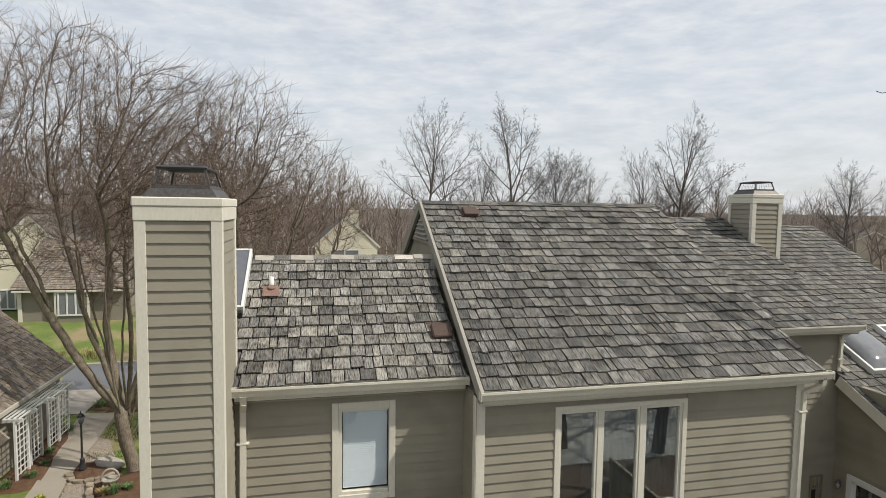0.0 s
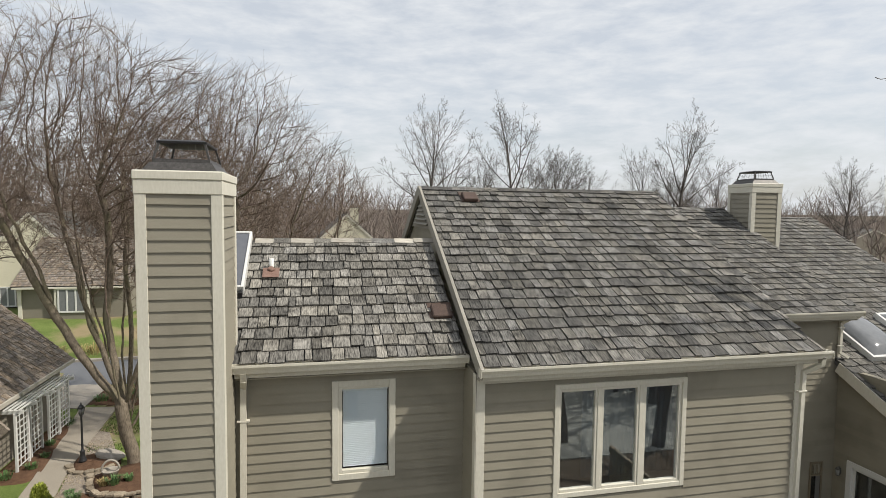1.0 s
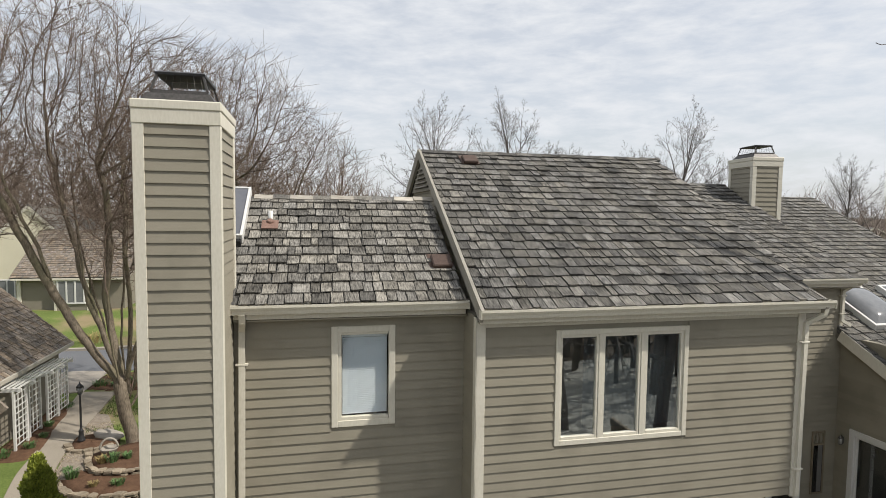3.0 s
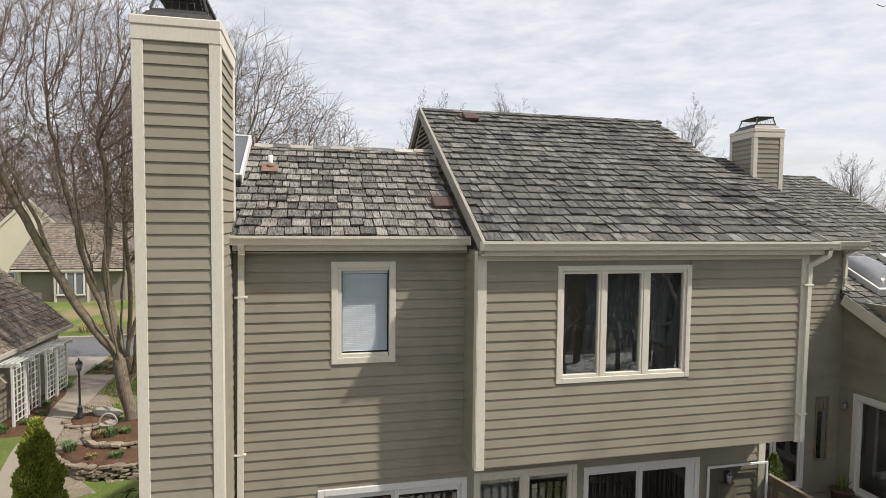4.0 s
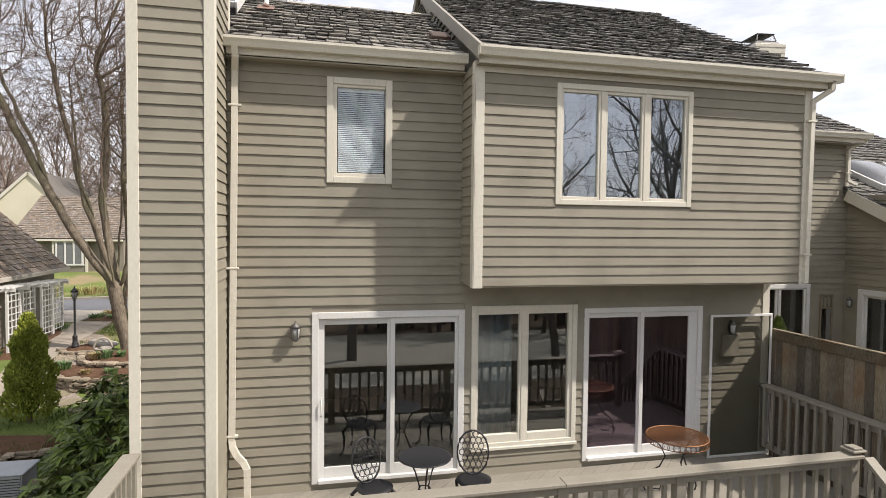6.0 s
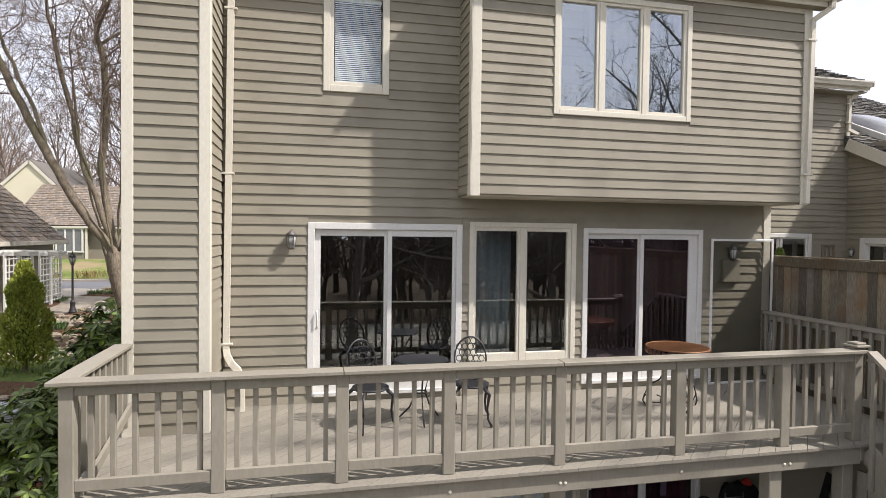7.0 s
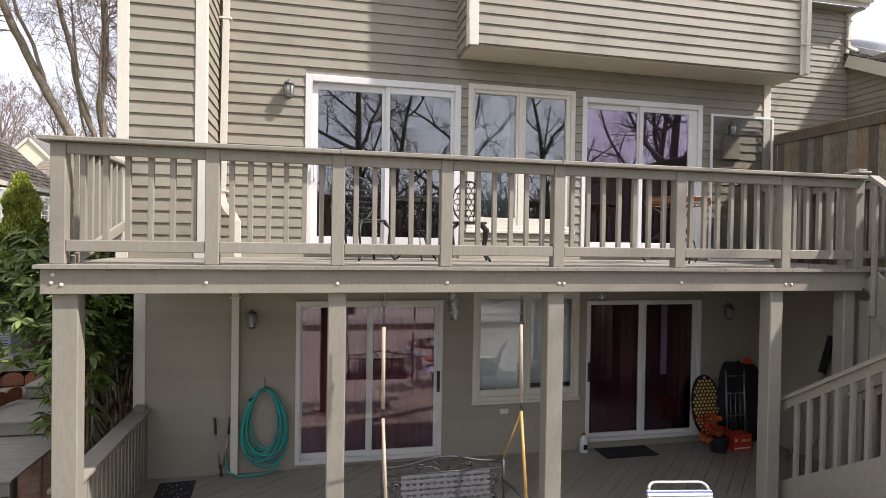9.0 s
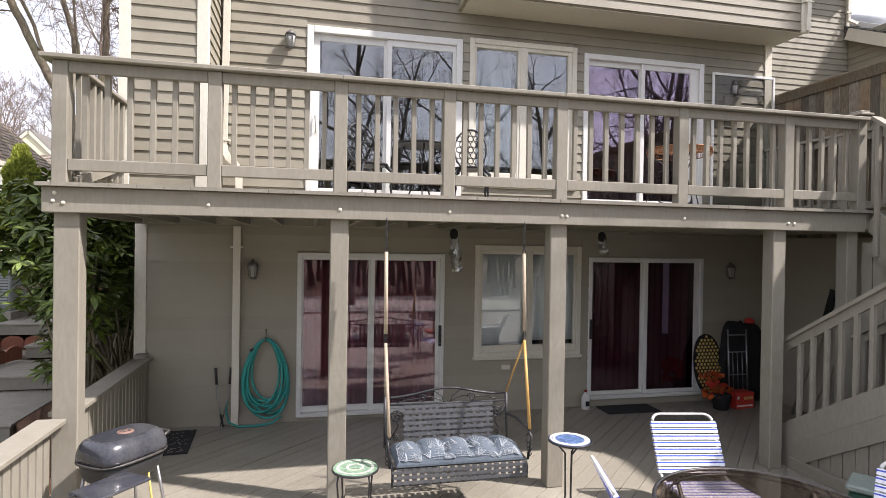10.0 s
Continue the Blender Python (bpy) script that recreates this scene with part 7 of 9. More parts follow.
for x, sg in ((SX0, -1), (SX1, 1)):
    bm = bmesh.new()
    tube(bm, [(x, YB + 0.05, 0.64), (x + sg * 0.02, YB - 0.15, 0.655), (x + sg * 0.04, YF + 0.05, 0.64), (x + sg * 0.04, YF - 0.02, 0.59), (x + sg * 0.02, YF, 0.40)], 0.012, 6)
    for k in range(5):
        tube(bm, oval((x + sg * 0.035, YF + 0.01 + 0.005 * k, 0.44 + k * 0.036), 0.02, 0.018, 7), 0.005, 4, True)
    part("arm", bm, IRON, swing)
WOODROD = surface("pale_wrapped_rod", (0.34, 0.27, 0.195), (0.44, 0.36, 0.27), 5, 50, 0.6, 0.1)
GOLDROD = surface("honey_wood_rod", (0.38, 0.22, 0.06), (0.50, 0.31, 0.10), 5, 50, 0.5, 0.1)
for x, sg, low in ((0.68, -1, WOODROD), (1.90, 1, GOLDROD)):
    ch = quick("hanger_chain", METALDARK, swing, lambda bm: [tube(bm, oval((x, 4.40, 2.44 - k * 0.045), 0.012 if k % 2 else 0.004, 0.028, 8), 0.004, 4, True) for k in range(6)] + [tube(bm, [(x, 4.40, 2.48), (x, 4.40, 2.44)], 0.006, 5)])
    quick("hanger_rod", WOODROD, swing, lambda bm: tube(bm, [(x, 4.40, 2.20), (x, 4.36, 1.52)], 0.016, 8))
    quick("link", METALDARK, swing, lambda bm: [tube(bm, oval((x, 4.36, 1.50 - k * 0.04), 0.011, 0.026, 8), 0.004, 4, True) for k in range(2)])
    quick("hanger_rod", low, swing, lambda bm: tube(bm, [(x, 4.36, 1.44), (0.69 if sg < 0 else 1.87, YF + 0.02, 0.735)], 0.014, 8))
    quick("hanger_rod", low, swing, lambda bm: tube(bm, [(x, 4.36, 1.44), (SX0 if sg < 0 else SX1, YB + 0.07, 0.925)], 0.009, 6))

CUSH = surface("blue_grey_print_cloth", (0.075, 0.095, 0.118), (0.125, 0.15, 0.178), 5, 60, 0.9, 0.2)
PRINT = surface("white_print", (0.21, 0.235, 0.26), (0.34, 0.365, 0.385), 5, 60, 0.9, 0.2)
cushion = thing("seat_cushion", "tufted blue-grey cushion with a pale line print on the swing", "cushion")
W, D = SX1 - SX0 - 0.06, YB - YF - 0.04
cz = lambda u, v: 0.43 + 0.115 * (max(0.0, math.sin(math.pi * min(max(v, 0), 1))) ** 0.4) * (0.5 + 0.5 * abs(math.sin(u * 5 * math.pi)) ** 0.5) * (max(0.0, math.sin(math.pi * min(max(u, 0), 1))) ** 0.12) + 0.012 * noise.noise(Vector((u * 9, v * 4, 2)))
bm = bmesh.new()
nu, nv = 60, 14
top = [[bm.verts.new((SX0 + 0.03 + W * i / nu, YF - 0.03 + D * j / nv, cz(i / nu, j / nv))) for i in range(nu + 1)] for j in range(nv + 1)]
bot = [[bm.verts.new((SX0 + 0.03 + W * i / nu, YF - 0.03 + D * j / nv, 0.412)) for i in (0, nu)] for j in (0, nv)]
for j in range(nv):
    for i in range(nu):
        bm.faces.new((top[j][i], top[j][i + 1], top[j + 1][i + 1], top[j + 1][i])).smooth = True
bm.faces.new((bot[0][0], *top[0], bot[0][1]))
bm.faces.new((bot[1][1], *top[nv][::-1], bot[1][0]))
bm.faces.new((bot[1][0], *[top[j][0] for j in range(nv, -1, -1)], bot[0][0]))
bm.faces.new((bot[0][1], *[top[j][nu] for j in range(nv + 1)], bot[1][1]))
part("pad", bm, CUSH, cushion)
rr = random.Random(14)
bm = bmesh.new()
def stitch(bm, u0, v0, pts, wd):
    """A printed line on the cushion, through points given in metres about (u0, v0)."""
    p3 = []
    for x, y in pts:
        u, s = min(max(u0 + x / W, 0.02), 0.98), max(0.04, v0 + y / 0.42)
        v = min(s * s, 0.95)
        p3.append(Vector((SX0 + 0.03 + W * u, YF - 0.03 + D * v, cz(u, v) + 0.002)))
    for p, e in zip(p3, p3[1:]):
        if (e - p).length > 0.002:
            bar(bm, p, e, wd, 0.0015)


for k in range(34):
    u0, v0, turn = (k % 17 + rr.uniform(0.2, 0.8)) / 17, (0.05 if k < 17 else 0.42) + rr.uniform(0, 0.12), math.pi / 2 + rr.uniform(-0.9, 0.9)
    size = rr.uniform(0.08, 0.115)
    ray = lambda a, L: [(math.cos(a) * L * t, math.sin(a) * L * t * 1.2) for t in (0.1, 0.4, 0.7, 1.0)]
    if k % 3 == 0:
        for j in range(7):
            stitch(bm, u0, v0, ray(turn + (j - 3) * 0.24, size), 0.0035)
        for L in (0.6, 1.0):
            stitch(bm, u0, v0, [(math.cos(turn + s * 0.12) * size * L, math.sin(turn + s * 0.12) * size * L * 1.2) for s in range(-6, 7)], 0.004)
    elif k % 3 == 1:
        for s in (-1, 1):
            stitch(bm, u0, v0, ray(turn + s * 0.35, size), 0.011)
            stitch(bm, u0, v0, ray(turn + s * 0.12, size * 0.8), 0.005)
    else:
        for j in range(5):
            stitch(bm, u0, v0, [(-0.065 + 0.011 * j, 0.03 * j), (0, 0.03 * j), (0.065 - 0.011 * j, 0.03 * j)], 0.004)
        stitch(bm, u0, v0, [(0, -0.01), (0, 0.05), (0, 0.10)], 0.004)
tagged(part("print", bm, PRINT, cushion), "pale line print of sails and shells", "", "", "stuff")
for ob in [o for o in swing.children if not o.name.startswith(("hanger", "link"))] + list(cushion.children):
    ob.location.z += SUP


# ---- small tables ----
def mosaic_table(m, r, h, label, inner, outer, legs):
    t = thing("mosaic_table", label, "side table", "mosaic side tables")
    bm = bmesh.new()
    lathe(bm, [(r - 0.015, h - 0.02), (r, h - 0.015), (r, h)], (0, 0, 0), 28)
    part("tray", bm, METALDARK, t)
    bm = bmesh.new()
    lathe(bm, [(r - 0.010, h - 0.001), (r - 0.010, h + 0.0032)], (0, 0, 0), 28)
    part("grout", bm, inner, t)
    rr = random.Random(int(r * 1000))
    tiles, rim = [], []
    ring = r - 0.012
    rings = 7
    for k in range(rings):
        a0, a1 = ring * k / rings + 0.002, ring * (k + 1) / rings - 0.002
        n = max(4, int(math.tau * (a0 + a1) / 2 / 0.026))
        for j in range(n):
            t0, t1 = (j + 0.06) * math.tau / n, (j + 0.94) * math.tau / n
            (rim if k in legs["rim"] else tiles).append([(a * math.cos(q), a * math.sin(q)) for a, q in ((a0, t0), (a1, t0), (a1, t1), (a0, t1))])
    for group, mat_, nm in ((tiles, inner, "tile"), (rim, outer, "rim_tile")):
        V, Q = [], []
        for quad in group:
            b = len(V)
            dz = rr.uniform(0, 0.0015)
            V += [(x, y, z) for z in (h, h + 0.004 + dz) for x, y in quad]
            Q += [(b + 4, b + 5, b + 6, b + 7), (b, b + 1, b + 5, b + 4), (b + 1, b + 2, b + 6, b + 5), (b + 2, b + 3, b + 7, b + 6), (b + 3, b, b + 4, b + 7)]
        tagged(stuff_mesh(nm + "_field", V, Q, mat_, t), kind="stuff")
    for k in range(legs["n"]):
        a = k * math.tau / legs["n"] + 0.6
        c, s = math.cos(a), math.sin(a)
        bm = bmesh.new()
        tube(bm, [(rad * r * c, rad * r * s, z * h) for rad, z in legs["line"]], 0.008, 6)
        part("leg", bm, METALDARK, t)
    t.matrix_world = m
    return t


GREENTILE = surface("sage_tile", (0.16, 0.25, 0.17), (0.27, 0.38, 0.27), 6, 30, 0.35, 0.05, vary=0.2)
BLUETILE = surface("blue_tile", (0.05, 0.09, 0.20), (0.14, 0.22, 0.38), 6, 30, 0.3, 0.05, vary=0.35)
PALETILE = surface("ivory_tile", (0.50, 0.47, 0.40), (0.66, 0.63, 0.56), 6, 30, 0.35, 0.05, vary=0.15)
mosaic_table(pose(0.43, 4.16, 0), 0.185, 0.50, "low round table with a sage green mosaic top", GREENTILE, PALETILE, {"n": 4, "rim": (2, 5), "line": ((0.88, 0.98), (0.95, 0.85), (0.86, 0.5), (0.95, 0.0))})
mosaic_table(pose(2.08, 3.80, 0), 0.17, 0.745, "tall round table with a blue mosaic top and ivory rim", BLUETILE, PALETILE, {"n": 3, "rim": (5, 6), "line": ((0.7, 0.97), (0.2, 0.85), (0.16, 0.4), (0.3, 0.2), (0.85, 0.12), (0.95, 0.04), (0.8, 0.0))})

# ---- patio chairs with vinyl straps, and the glass table ----
STRAPW = surface("white_vinyl_strap", (0.68, 0.70, 0.72), (0.76, 0.78, 0.80), 4, 40, 0.4, 0.02)
STRAPB = surface("blue_vinyl_strap", (0.035, 0.06, 0.42), (0.05, 0.085, 0.52), 4, 40, 0.4, 0.02)


def strap_chair(m, label):
    """A tubular chair with white straps striped in blue."""
    t = thing("patio_chair", label, "chair", "patio chairs")
    for x in (-0.28, 0.28):
        bm = bmesh.new()
        tube(bm, [(x, -0.48, 0.0), (x, -0.45, 0.40), (x, 0.02, 0.34), (x, 0.12, 0.40), (x * 0.98, 0.32, 0.90)], 0.013, 8)
        tube(bm, [(x, 0.18, 0.0), (x, 0.02, 0.36)], 0.013, 8)
        part("side_tube", bm, WHITE, t)
    bm = bmesh.new()
    bend = [(0.274 - 0.075 + 0.075 * math.cos(q), 0.32 + 0.034 * math.sin(q), 0.90 + 0.066 * math.sin(q)) for q in [k * math.pi / 12 for k in range(7)]]
    tube(bm, [(-x, y, z) for x, y, z in bend] + bend[::-1], 0.0135, 8)
    part("top_rail", bm, WHITE, t)
    bm = bmesh.new()
    tube(bm, [(-0.28, -0.45, 0.40), (0.28, -0.45, 0.40)], 0.012, 8)
    part("front_rail", bm, WHITE, t)
    spots = [((0.13 + 0.2 * k / 8), 0.43 + 0.5 * k / 8) for k in range(8)] + [(-0.42 + 0.066 * k, 0.404 - 0.008 * k) for k in range(7)]
    for k, (y, z) in enumerate(spots):
        back_ = k < 8
        m2 = pose(0, y, z, 66 if back_ else -7)
        for mat_, y0, y1, dz in ((STRAPW, -0.027, 0.027, 0.0), (STRAPB, 0.003, 0.016, 0.0025)):
            bm = bmesh.new()
            box(bm, -0.294 - dz, 0.294 + dz, y0, y1, 0.014 + dz, 0.017 + dz, m2)
            box(bm, -0.294 - dz, 0.294 + dz, y0, y1, -0.017 - dz, -0.014 - dz, m2)
            for sx in (-1, 1):
                box(bm, *sorted((sx * (0.294 + dz), sx * (0.297 + dz))), y0, y1, -0.017 - dz, 0.017 + dz, m2)
            part("strap", bm, mat_, t)
    t.matrix_world = m
    return t


strap_chair(pose(3.30, 3.86, 0, 0, 0, -10) @ Matrix.Diagonal((1, 1, 0.79, 1)), "white tubular patio chair with blue-striped vinyl straps")
strap_chair(pose(2.34, 3.08, 0, 0, 0, 75) @ Matrix.Diagonal((1, 1, 0.79, 1)), "white tubular patio chair with blue-striped vinyl straps")
strap_chair(pose(3.95, 2.53, 0, 0, 0, -60) @ Matrix.Diagonal((1, 1, 0.79, 1)), "white tubular patio chair with blue-striped vinyl straps")
TABLEGLASS = glazing("smoked_table_glass", (0.80, 0.74, 0.70), 0.13)
gt = thing("patio_table", "round glass patio table with a grey metal rim", "table")
bm = bmesh.new()
lathe(bm, [(0.632, 0.715), (0.632, 0.722)], (0, 0, 0), 48)
g = part("glass_top", bm, TABLEGLASS, gt, "hazy smoked glass top")
g.visible_shadow = False
bm = bmesh.new()
tube(bm, oval((0, 0, 0.712), 0.645, 0.645, 48, "xy"), 0.013, 8, True)
part("rim", bm, METALDARK, gt)
bm = bmesh.new()
tube(bm, oval((0, 0, 0.700), 0.575, 0.575, 48, "xy"), 0.008, 6, True)
part("inner_ring", bm, METALDARK, gt)
for k in range(4):
    a = k * math.pi / 2 + 0.4
    bm = bmesh.new()
    tube(bm, [(0.60 * math.cos(a), 0.60 * math.sin(a), 0.70), (0.48 * math.cos(a), 0.48 * math.sin(a), 0.35), (0.56 * math.cos(a), 0.56 * math.sin(a), 0.0)], 0.016, 8)
    part("leg", bm, CAPMETAL, gt)
bm = bmesh.new()
lathe(bm, [(0.04, 0.722), (0.045, 0.73), (0.03, 0.73)], (0, 0, 0), 14)
part("umbrella_ring", bm, METALDARK, gt)
gt.matrix_world = pose(2.75, 2.50, 0)
sc = thing("seat_pad", "terracotta-coloured seat pad under the glass table", "cushion")
bm = bmesh.new()
soft_box(bm, 2.42, 2.80, 2.56, 2.94, 0.40, 0.46, r=0.02)
part("pad", bm, surface("terracotta_cloth", (0.30, 0.10, 0.07), (0.40, 0.15, 0.11), 4, 40, 0.85, 0.2), sc)

# ---- kettle grill ----
ENAMEL = surface("charcoal_enamel", (0.022, 0.023, 0.029), (0.05, 0.052, 0.062), 3, 50, 0.2, 0.03, spec=0.6, tint=(0.10, 0.10, 0.10), tint_amount=0.4, tint_scale=3)
grill = thing("grill", "rectangular charcoal grill with a dark enamel domed lid and side tray", "grill")
def tray(bm, x, y, z0, z1, rx0, ry0, rx1, ry1, p=3.2, n=28, steps=6, dome=1.0):
    """A rounded-rectangle bowl or lid between two outlines."""
    rings = []
    for k in range(steps + 1):
        t = k / steps
        q = math.sin(t * math.pi / 2) ** dome if dome != 1 else t
        rx, ry = rx0 + (rx1 - rx0) * (1 - math.cos(t * math.pi / 2)), ry0 + (ry1 - ry0) * (1 - math.cos(t * math.pi / 2))
        ring = []
        for j in range(n):
            a = j * math.tau / n
            c, s = math.cos(a), math.sin(a)
            ring.append(bm.verts.new((x + rx * math.copysign(abs(c) ** (2 / p), c), y + ry * math.copysign(abs(s) ** (2 / p), s), z0 + (z1 - z0) * math.sin(t * math.pi / 2))))
        rings.append(ring)
    for a, b in zip(rings, rings[1:]):
        for j in range(n):
            bm.faces.new((a[j], a[(j + 1) % n], b[(j + 1) % n], b[j])).smooth = True
    bm.faces.new(rings[0][::-1])
    bm.faces.new(rings[-1])


bm = bmesh.new()
tray(bm, 0, 0, 0.66, 0.828, 0.315, 0.235, 0.235, 0.15, p=3.8)
part("lid", bm, ENAMEL, grill)
bm = bmesh.new()
tray(bm, 0, 0, 0.64, 0.48, 0.30, 0.22, 0.22, 0.15)
part("bowl", bm, METALDARK, grill)
bm = bmesh.new()
tube(bm, [(0.315 * math.copysign(abs(math.cos(a)) ** 0.625, math.cos(a)), 0.235 * math.copysign(abs(math.sin(a)) ** 0.625, math.sin(a)), 0.652) for a in [k * math.tau / 32 for k in range(32)]], 0.012, 6, True)
part("rim", bm, CAPMETAL, grill)
bm = bmesh.new()
lathe(bm, [(0.065, 0.826), (0.065, 0.833), (0.05, 0.837)], (0.02, 0.0, 0), 20)
vent = part("vent", bm, RUST, grill, "rusty orange round vent")
# dark discs on the vent plate stand for the shade inside its holes
for k in range(5):
    a = k * math.tau / 5
    quick("vent_hole", METALDARK, vent, lambda bm: lathe(bm, [(0.013, 0.8375), (0.013, 0.8395)], (0.02 + 0.032 * math.cos(a), 0.032 * math.sin(a), 0), 8))
bm = bmesh.new()
tube(bm, [(0.30, -0.10, 0.72), (0.38, -0.08, 0.74), (0.38, 0.08, 0.74), (0.30, 0.10, 0.72)], 0.013, 7)
part("handle", bm, CAPMETAL, grill)
bm = bmesh.new()
soft_box(bm, -0.60, -0.16, -0.52, -0.22, 0.585, 0.61, r=0.008)
part("side_tray", bm, ENAMEL, grill, "dusty grey side tray")
bm = bmesh.new()
tube(bm, [(-0.60, -0.46, 0.597), (-0.64, -0.46, 0.59), (-0.64, -0.28, 0.59), (-0.60, -0.28, 0.597)], 0.010, 6)
part("tray_handle", bm, METALDARK, grill)
for x, y, mt in ((-0.22, 0.14, SILVER), (0.22, 0.14, SILVER), (0.20, -0.14, SILVER), (-0.20, -0.14, SILVER)):
    bm = bmesh.new()
    tube(bm, [(x, y, 0.56), (x * 1.35, y * 1.5, 0.0)], 0.013, 7)
    part("leg", bm, mt, grill)
bm = bmesh.new()
tube(bm, [(0.10, -0.16, 0.56), (0.16, -0.19, 0.0)], 0.009, 6)
part("yellow_brace", bm, YELLOW, grill, "yellow painted brace")
grill.matrix_world = pose(-1.31, 4.40, 0.03, 0, 0, 54) @ Matrix.Scale(0.93, 4)

# ---- storage box ----
GREENBOX = surface("dark_green_plastic", (0.012, 0.05, 0.032), (0.02, 0.075, 0.05), 4, 40, 0.45, 0.05)
sb = thing("storage_box", "dark green plastic storage box with a grey-green lid", "storage box")
bm = bmesh.new()
soft_box(bm, -0.16, 0.16, -0.285, 0.285, 0.0, 0.36, r=0.02)
part("body", bm, GREENBOX, sb)
bm = bmesh.new()
soft_box(bm, -0.178, 0.178, -0.305, 0.305, 0.362, 0.415, r=0.015)
part("lid", bm, surface("grey_green_lid", (0.17, 0.21, 0.18), (0.24, 0.28, 0.25), 4, 40, 0.5, 0.05), sb)
sb.matrix_world = pose(4.556, 3.197, 0, 0, 0, 35.5)

# ---- the patio's dark corner ----
hb = thing("skim_board", "oval yellow and black honeycomb-patterned board leaning on the wall", "board")
bm = bmesh.new()
lean = pose(5.78, 6.93, 0.13, -8)
tray(bm, 0, 0, 0, 0.02, 0.235, 0.44, 0.23, 0.435, p=2.2, n=32, steps=2)
bm.transform(lean @ pose(0, 0, 0.44, 90))
part("board", bm, BLACKSOFT, hb)
V, Q = [], []
for r in range(-8, 9):
    for c in range(-6, 7):
        x, z = (c + (0.5 if r % 2 else 0)) * 0.058, r * 0.05
        if (x / 0.21) ** 2 + (z / 0.41) ** 2 < 1:
            b = len(V)
            V += [lean @ Vector((x + 0.023 * math.cos(k * math.tau / 6 + 0.52), -0.024, 0.44 + z + 0.023 * math.sin(k * math.tau / 6 + 0.52))) for k in range(6)]
            Q.append(tuple(range(b, b + 6)))
tagged(stuff_mesh("spot", V, Q, YELLOW, hb), kind="stuff")
fb = thing("flower_bunch", "bunch of orange and red artificial autumn flowers with green leaves", "flowers")
rr = random.Random(3)
for k in range(26):
    bm = bmesh.new()
    c = Vector((5.70 + rr.gauss(0, 0.15), 6.66 + rr.gauss(0, 0.06), 0.32 + rr.uniform(-0.14, 0.2)))
    for j in range(9):
        a, b = rr.uniform(0, math.tau), rr.uniform(-0.4, 1.2)
        d = Vector((math.cos(a) * math.cos(b), math.sin(a) * math.cos(b), math.sin(b)))
        s = d.orthogonal().normalized()
        r = rr.uniform(0.06, 0.10)
        v = [bm.verts.new(c + q) for q in (Vector((0, 0, 0)), d * r * 0.6 + s * r * 0.4, d * r, d * r * 0.6 - s * r * 0.4)]
        bm.faces.new(v)
    part("bloom", bm, RED if k % 3 == 0 else ORANGE if k % 5 else LEAF, fb)
bm = bmesh.new()
lathe(bm, [(0.10, 0.0), (0.14, 0.2), (0.12, 0.22)], (5.76, 6.66, 0), 14)
part("basket", bm, BLACKSOFT, fb)
cb = thing("carton", "red cardboard carton with yellow and white printing", "box")
bm = bmesh.new()
soft_box(bm, -0.16, 0.16, -0.10, 0.10, 0, 0.23, r=0.004)
part("body", bm, RED, cb)
bm = bmesh.new()
for k in range(4):
    box(bm, -0.02 + k * 0.04, 0.012 + k * 0.04, -0.103, -0.101, 0.13, 0.17)
part("yellow_print", bm, YELLOW, cb)
bm = bmesh.new()
box(bm, -0.14, 0.13, -0.103, -0.101, 0.035, 0.055)
box(bm, -0.14, -0.10, -0.103, -0.101, 0.14, 0.18)
part("white_print", bm, WHITE, cb)
cb.matrix_world = pose(6.10, 6.70, 0, 0, 0, 4)
ht = thing("hand_truck", "folded aluminium hand truck standing in the corner", "hand truck")
bm = bmesh.new()
for x in (6.06, 6.37):
    tube(bm, [(x, 6.86, 0.12), (x, 6.92, 1.08)], 0.013, 7)
part("rail", bm, SILVER, ht)
bm = bmesh.new()
for z in (0.42, 0.75, 1.0):
    tube(bm, [(6.06, 6.87 + z * 0.05, z), (6.37, 6.87 + z * 0.05, z)], 0.010, 6)
for x in (6.14, 6.22, 6.30):
    tube(bm, [(x, 6.87, 0.2), (x, 6.91, 0.75)], 0.007, 5)
part("crossbar", bm, SILVER, ht)
bm = bmesh.new()
soft_box(bm, 6.05, 6.38, 6.72, 6.87, 0.08, 0.095, r=0.004)
part("toe_plate", bm, METALDARK, ht)
for x in (6.03, 6.40):
    bm = bmesh.new()
    lathe(bm, [(0.05, -0.02), (0.085, -0.015), (0.085, 0.015), (0.05, 0.02)], (0, 0, 0), 16, Matrix.Rotation(math.pi / 2, 3, "Y"))
    w = part("wheel", bm, METALDARK, ht)
    w.matrix_world = pose(x, 6.92, 0.087)
cv = thing("covered_bundle", "dark cloth-covered bundle in the patio corner", "cover")
bm = bmesh.new()
n = 22
rows = []
for j in range(9):
    t = j / 8
    rows.append([bm.verts.new((6.36 + (0.40 * (1 - 0.45 * t * t)) * math.cos(k * math.tau / n) * (1 + 0.14 * math.sin(k * 2.6 + t * 5)), 6.99 + 0.085 * (1 - 0.3 * t * t) * math.sin(k * math.tau / n), 1.16 * math.sin(t * math.pi / 2) ** 0.9 + 0.05 * math.sin(k * 1.9 + t * 4))) for k in range(n)])
for a, b in zip(rows, rows[1:]):
    for k in range(n):
        bm.faces.new((a[k], a[(k + 1) % n], b[(k + 1) % n], b[k])).smooth = True
bm.faces.new(rows[-1])
part("cover", bm, BLACKSOFT, cv)
cap_ = thing("red_cap", "small red cloth cap lying on the covered bundle", "cap")
bm = bmesh.new()
lathe(bm, [(0.075, 0), (0.07, 0.04), (0.03, 0.075)], (6.46, 6.96, 1.17), 14)
part("crown", bm, RED, cap_)
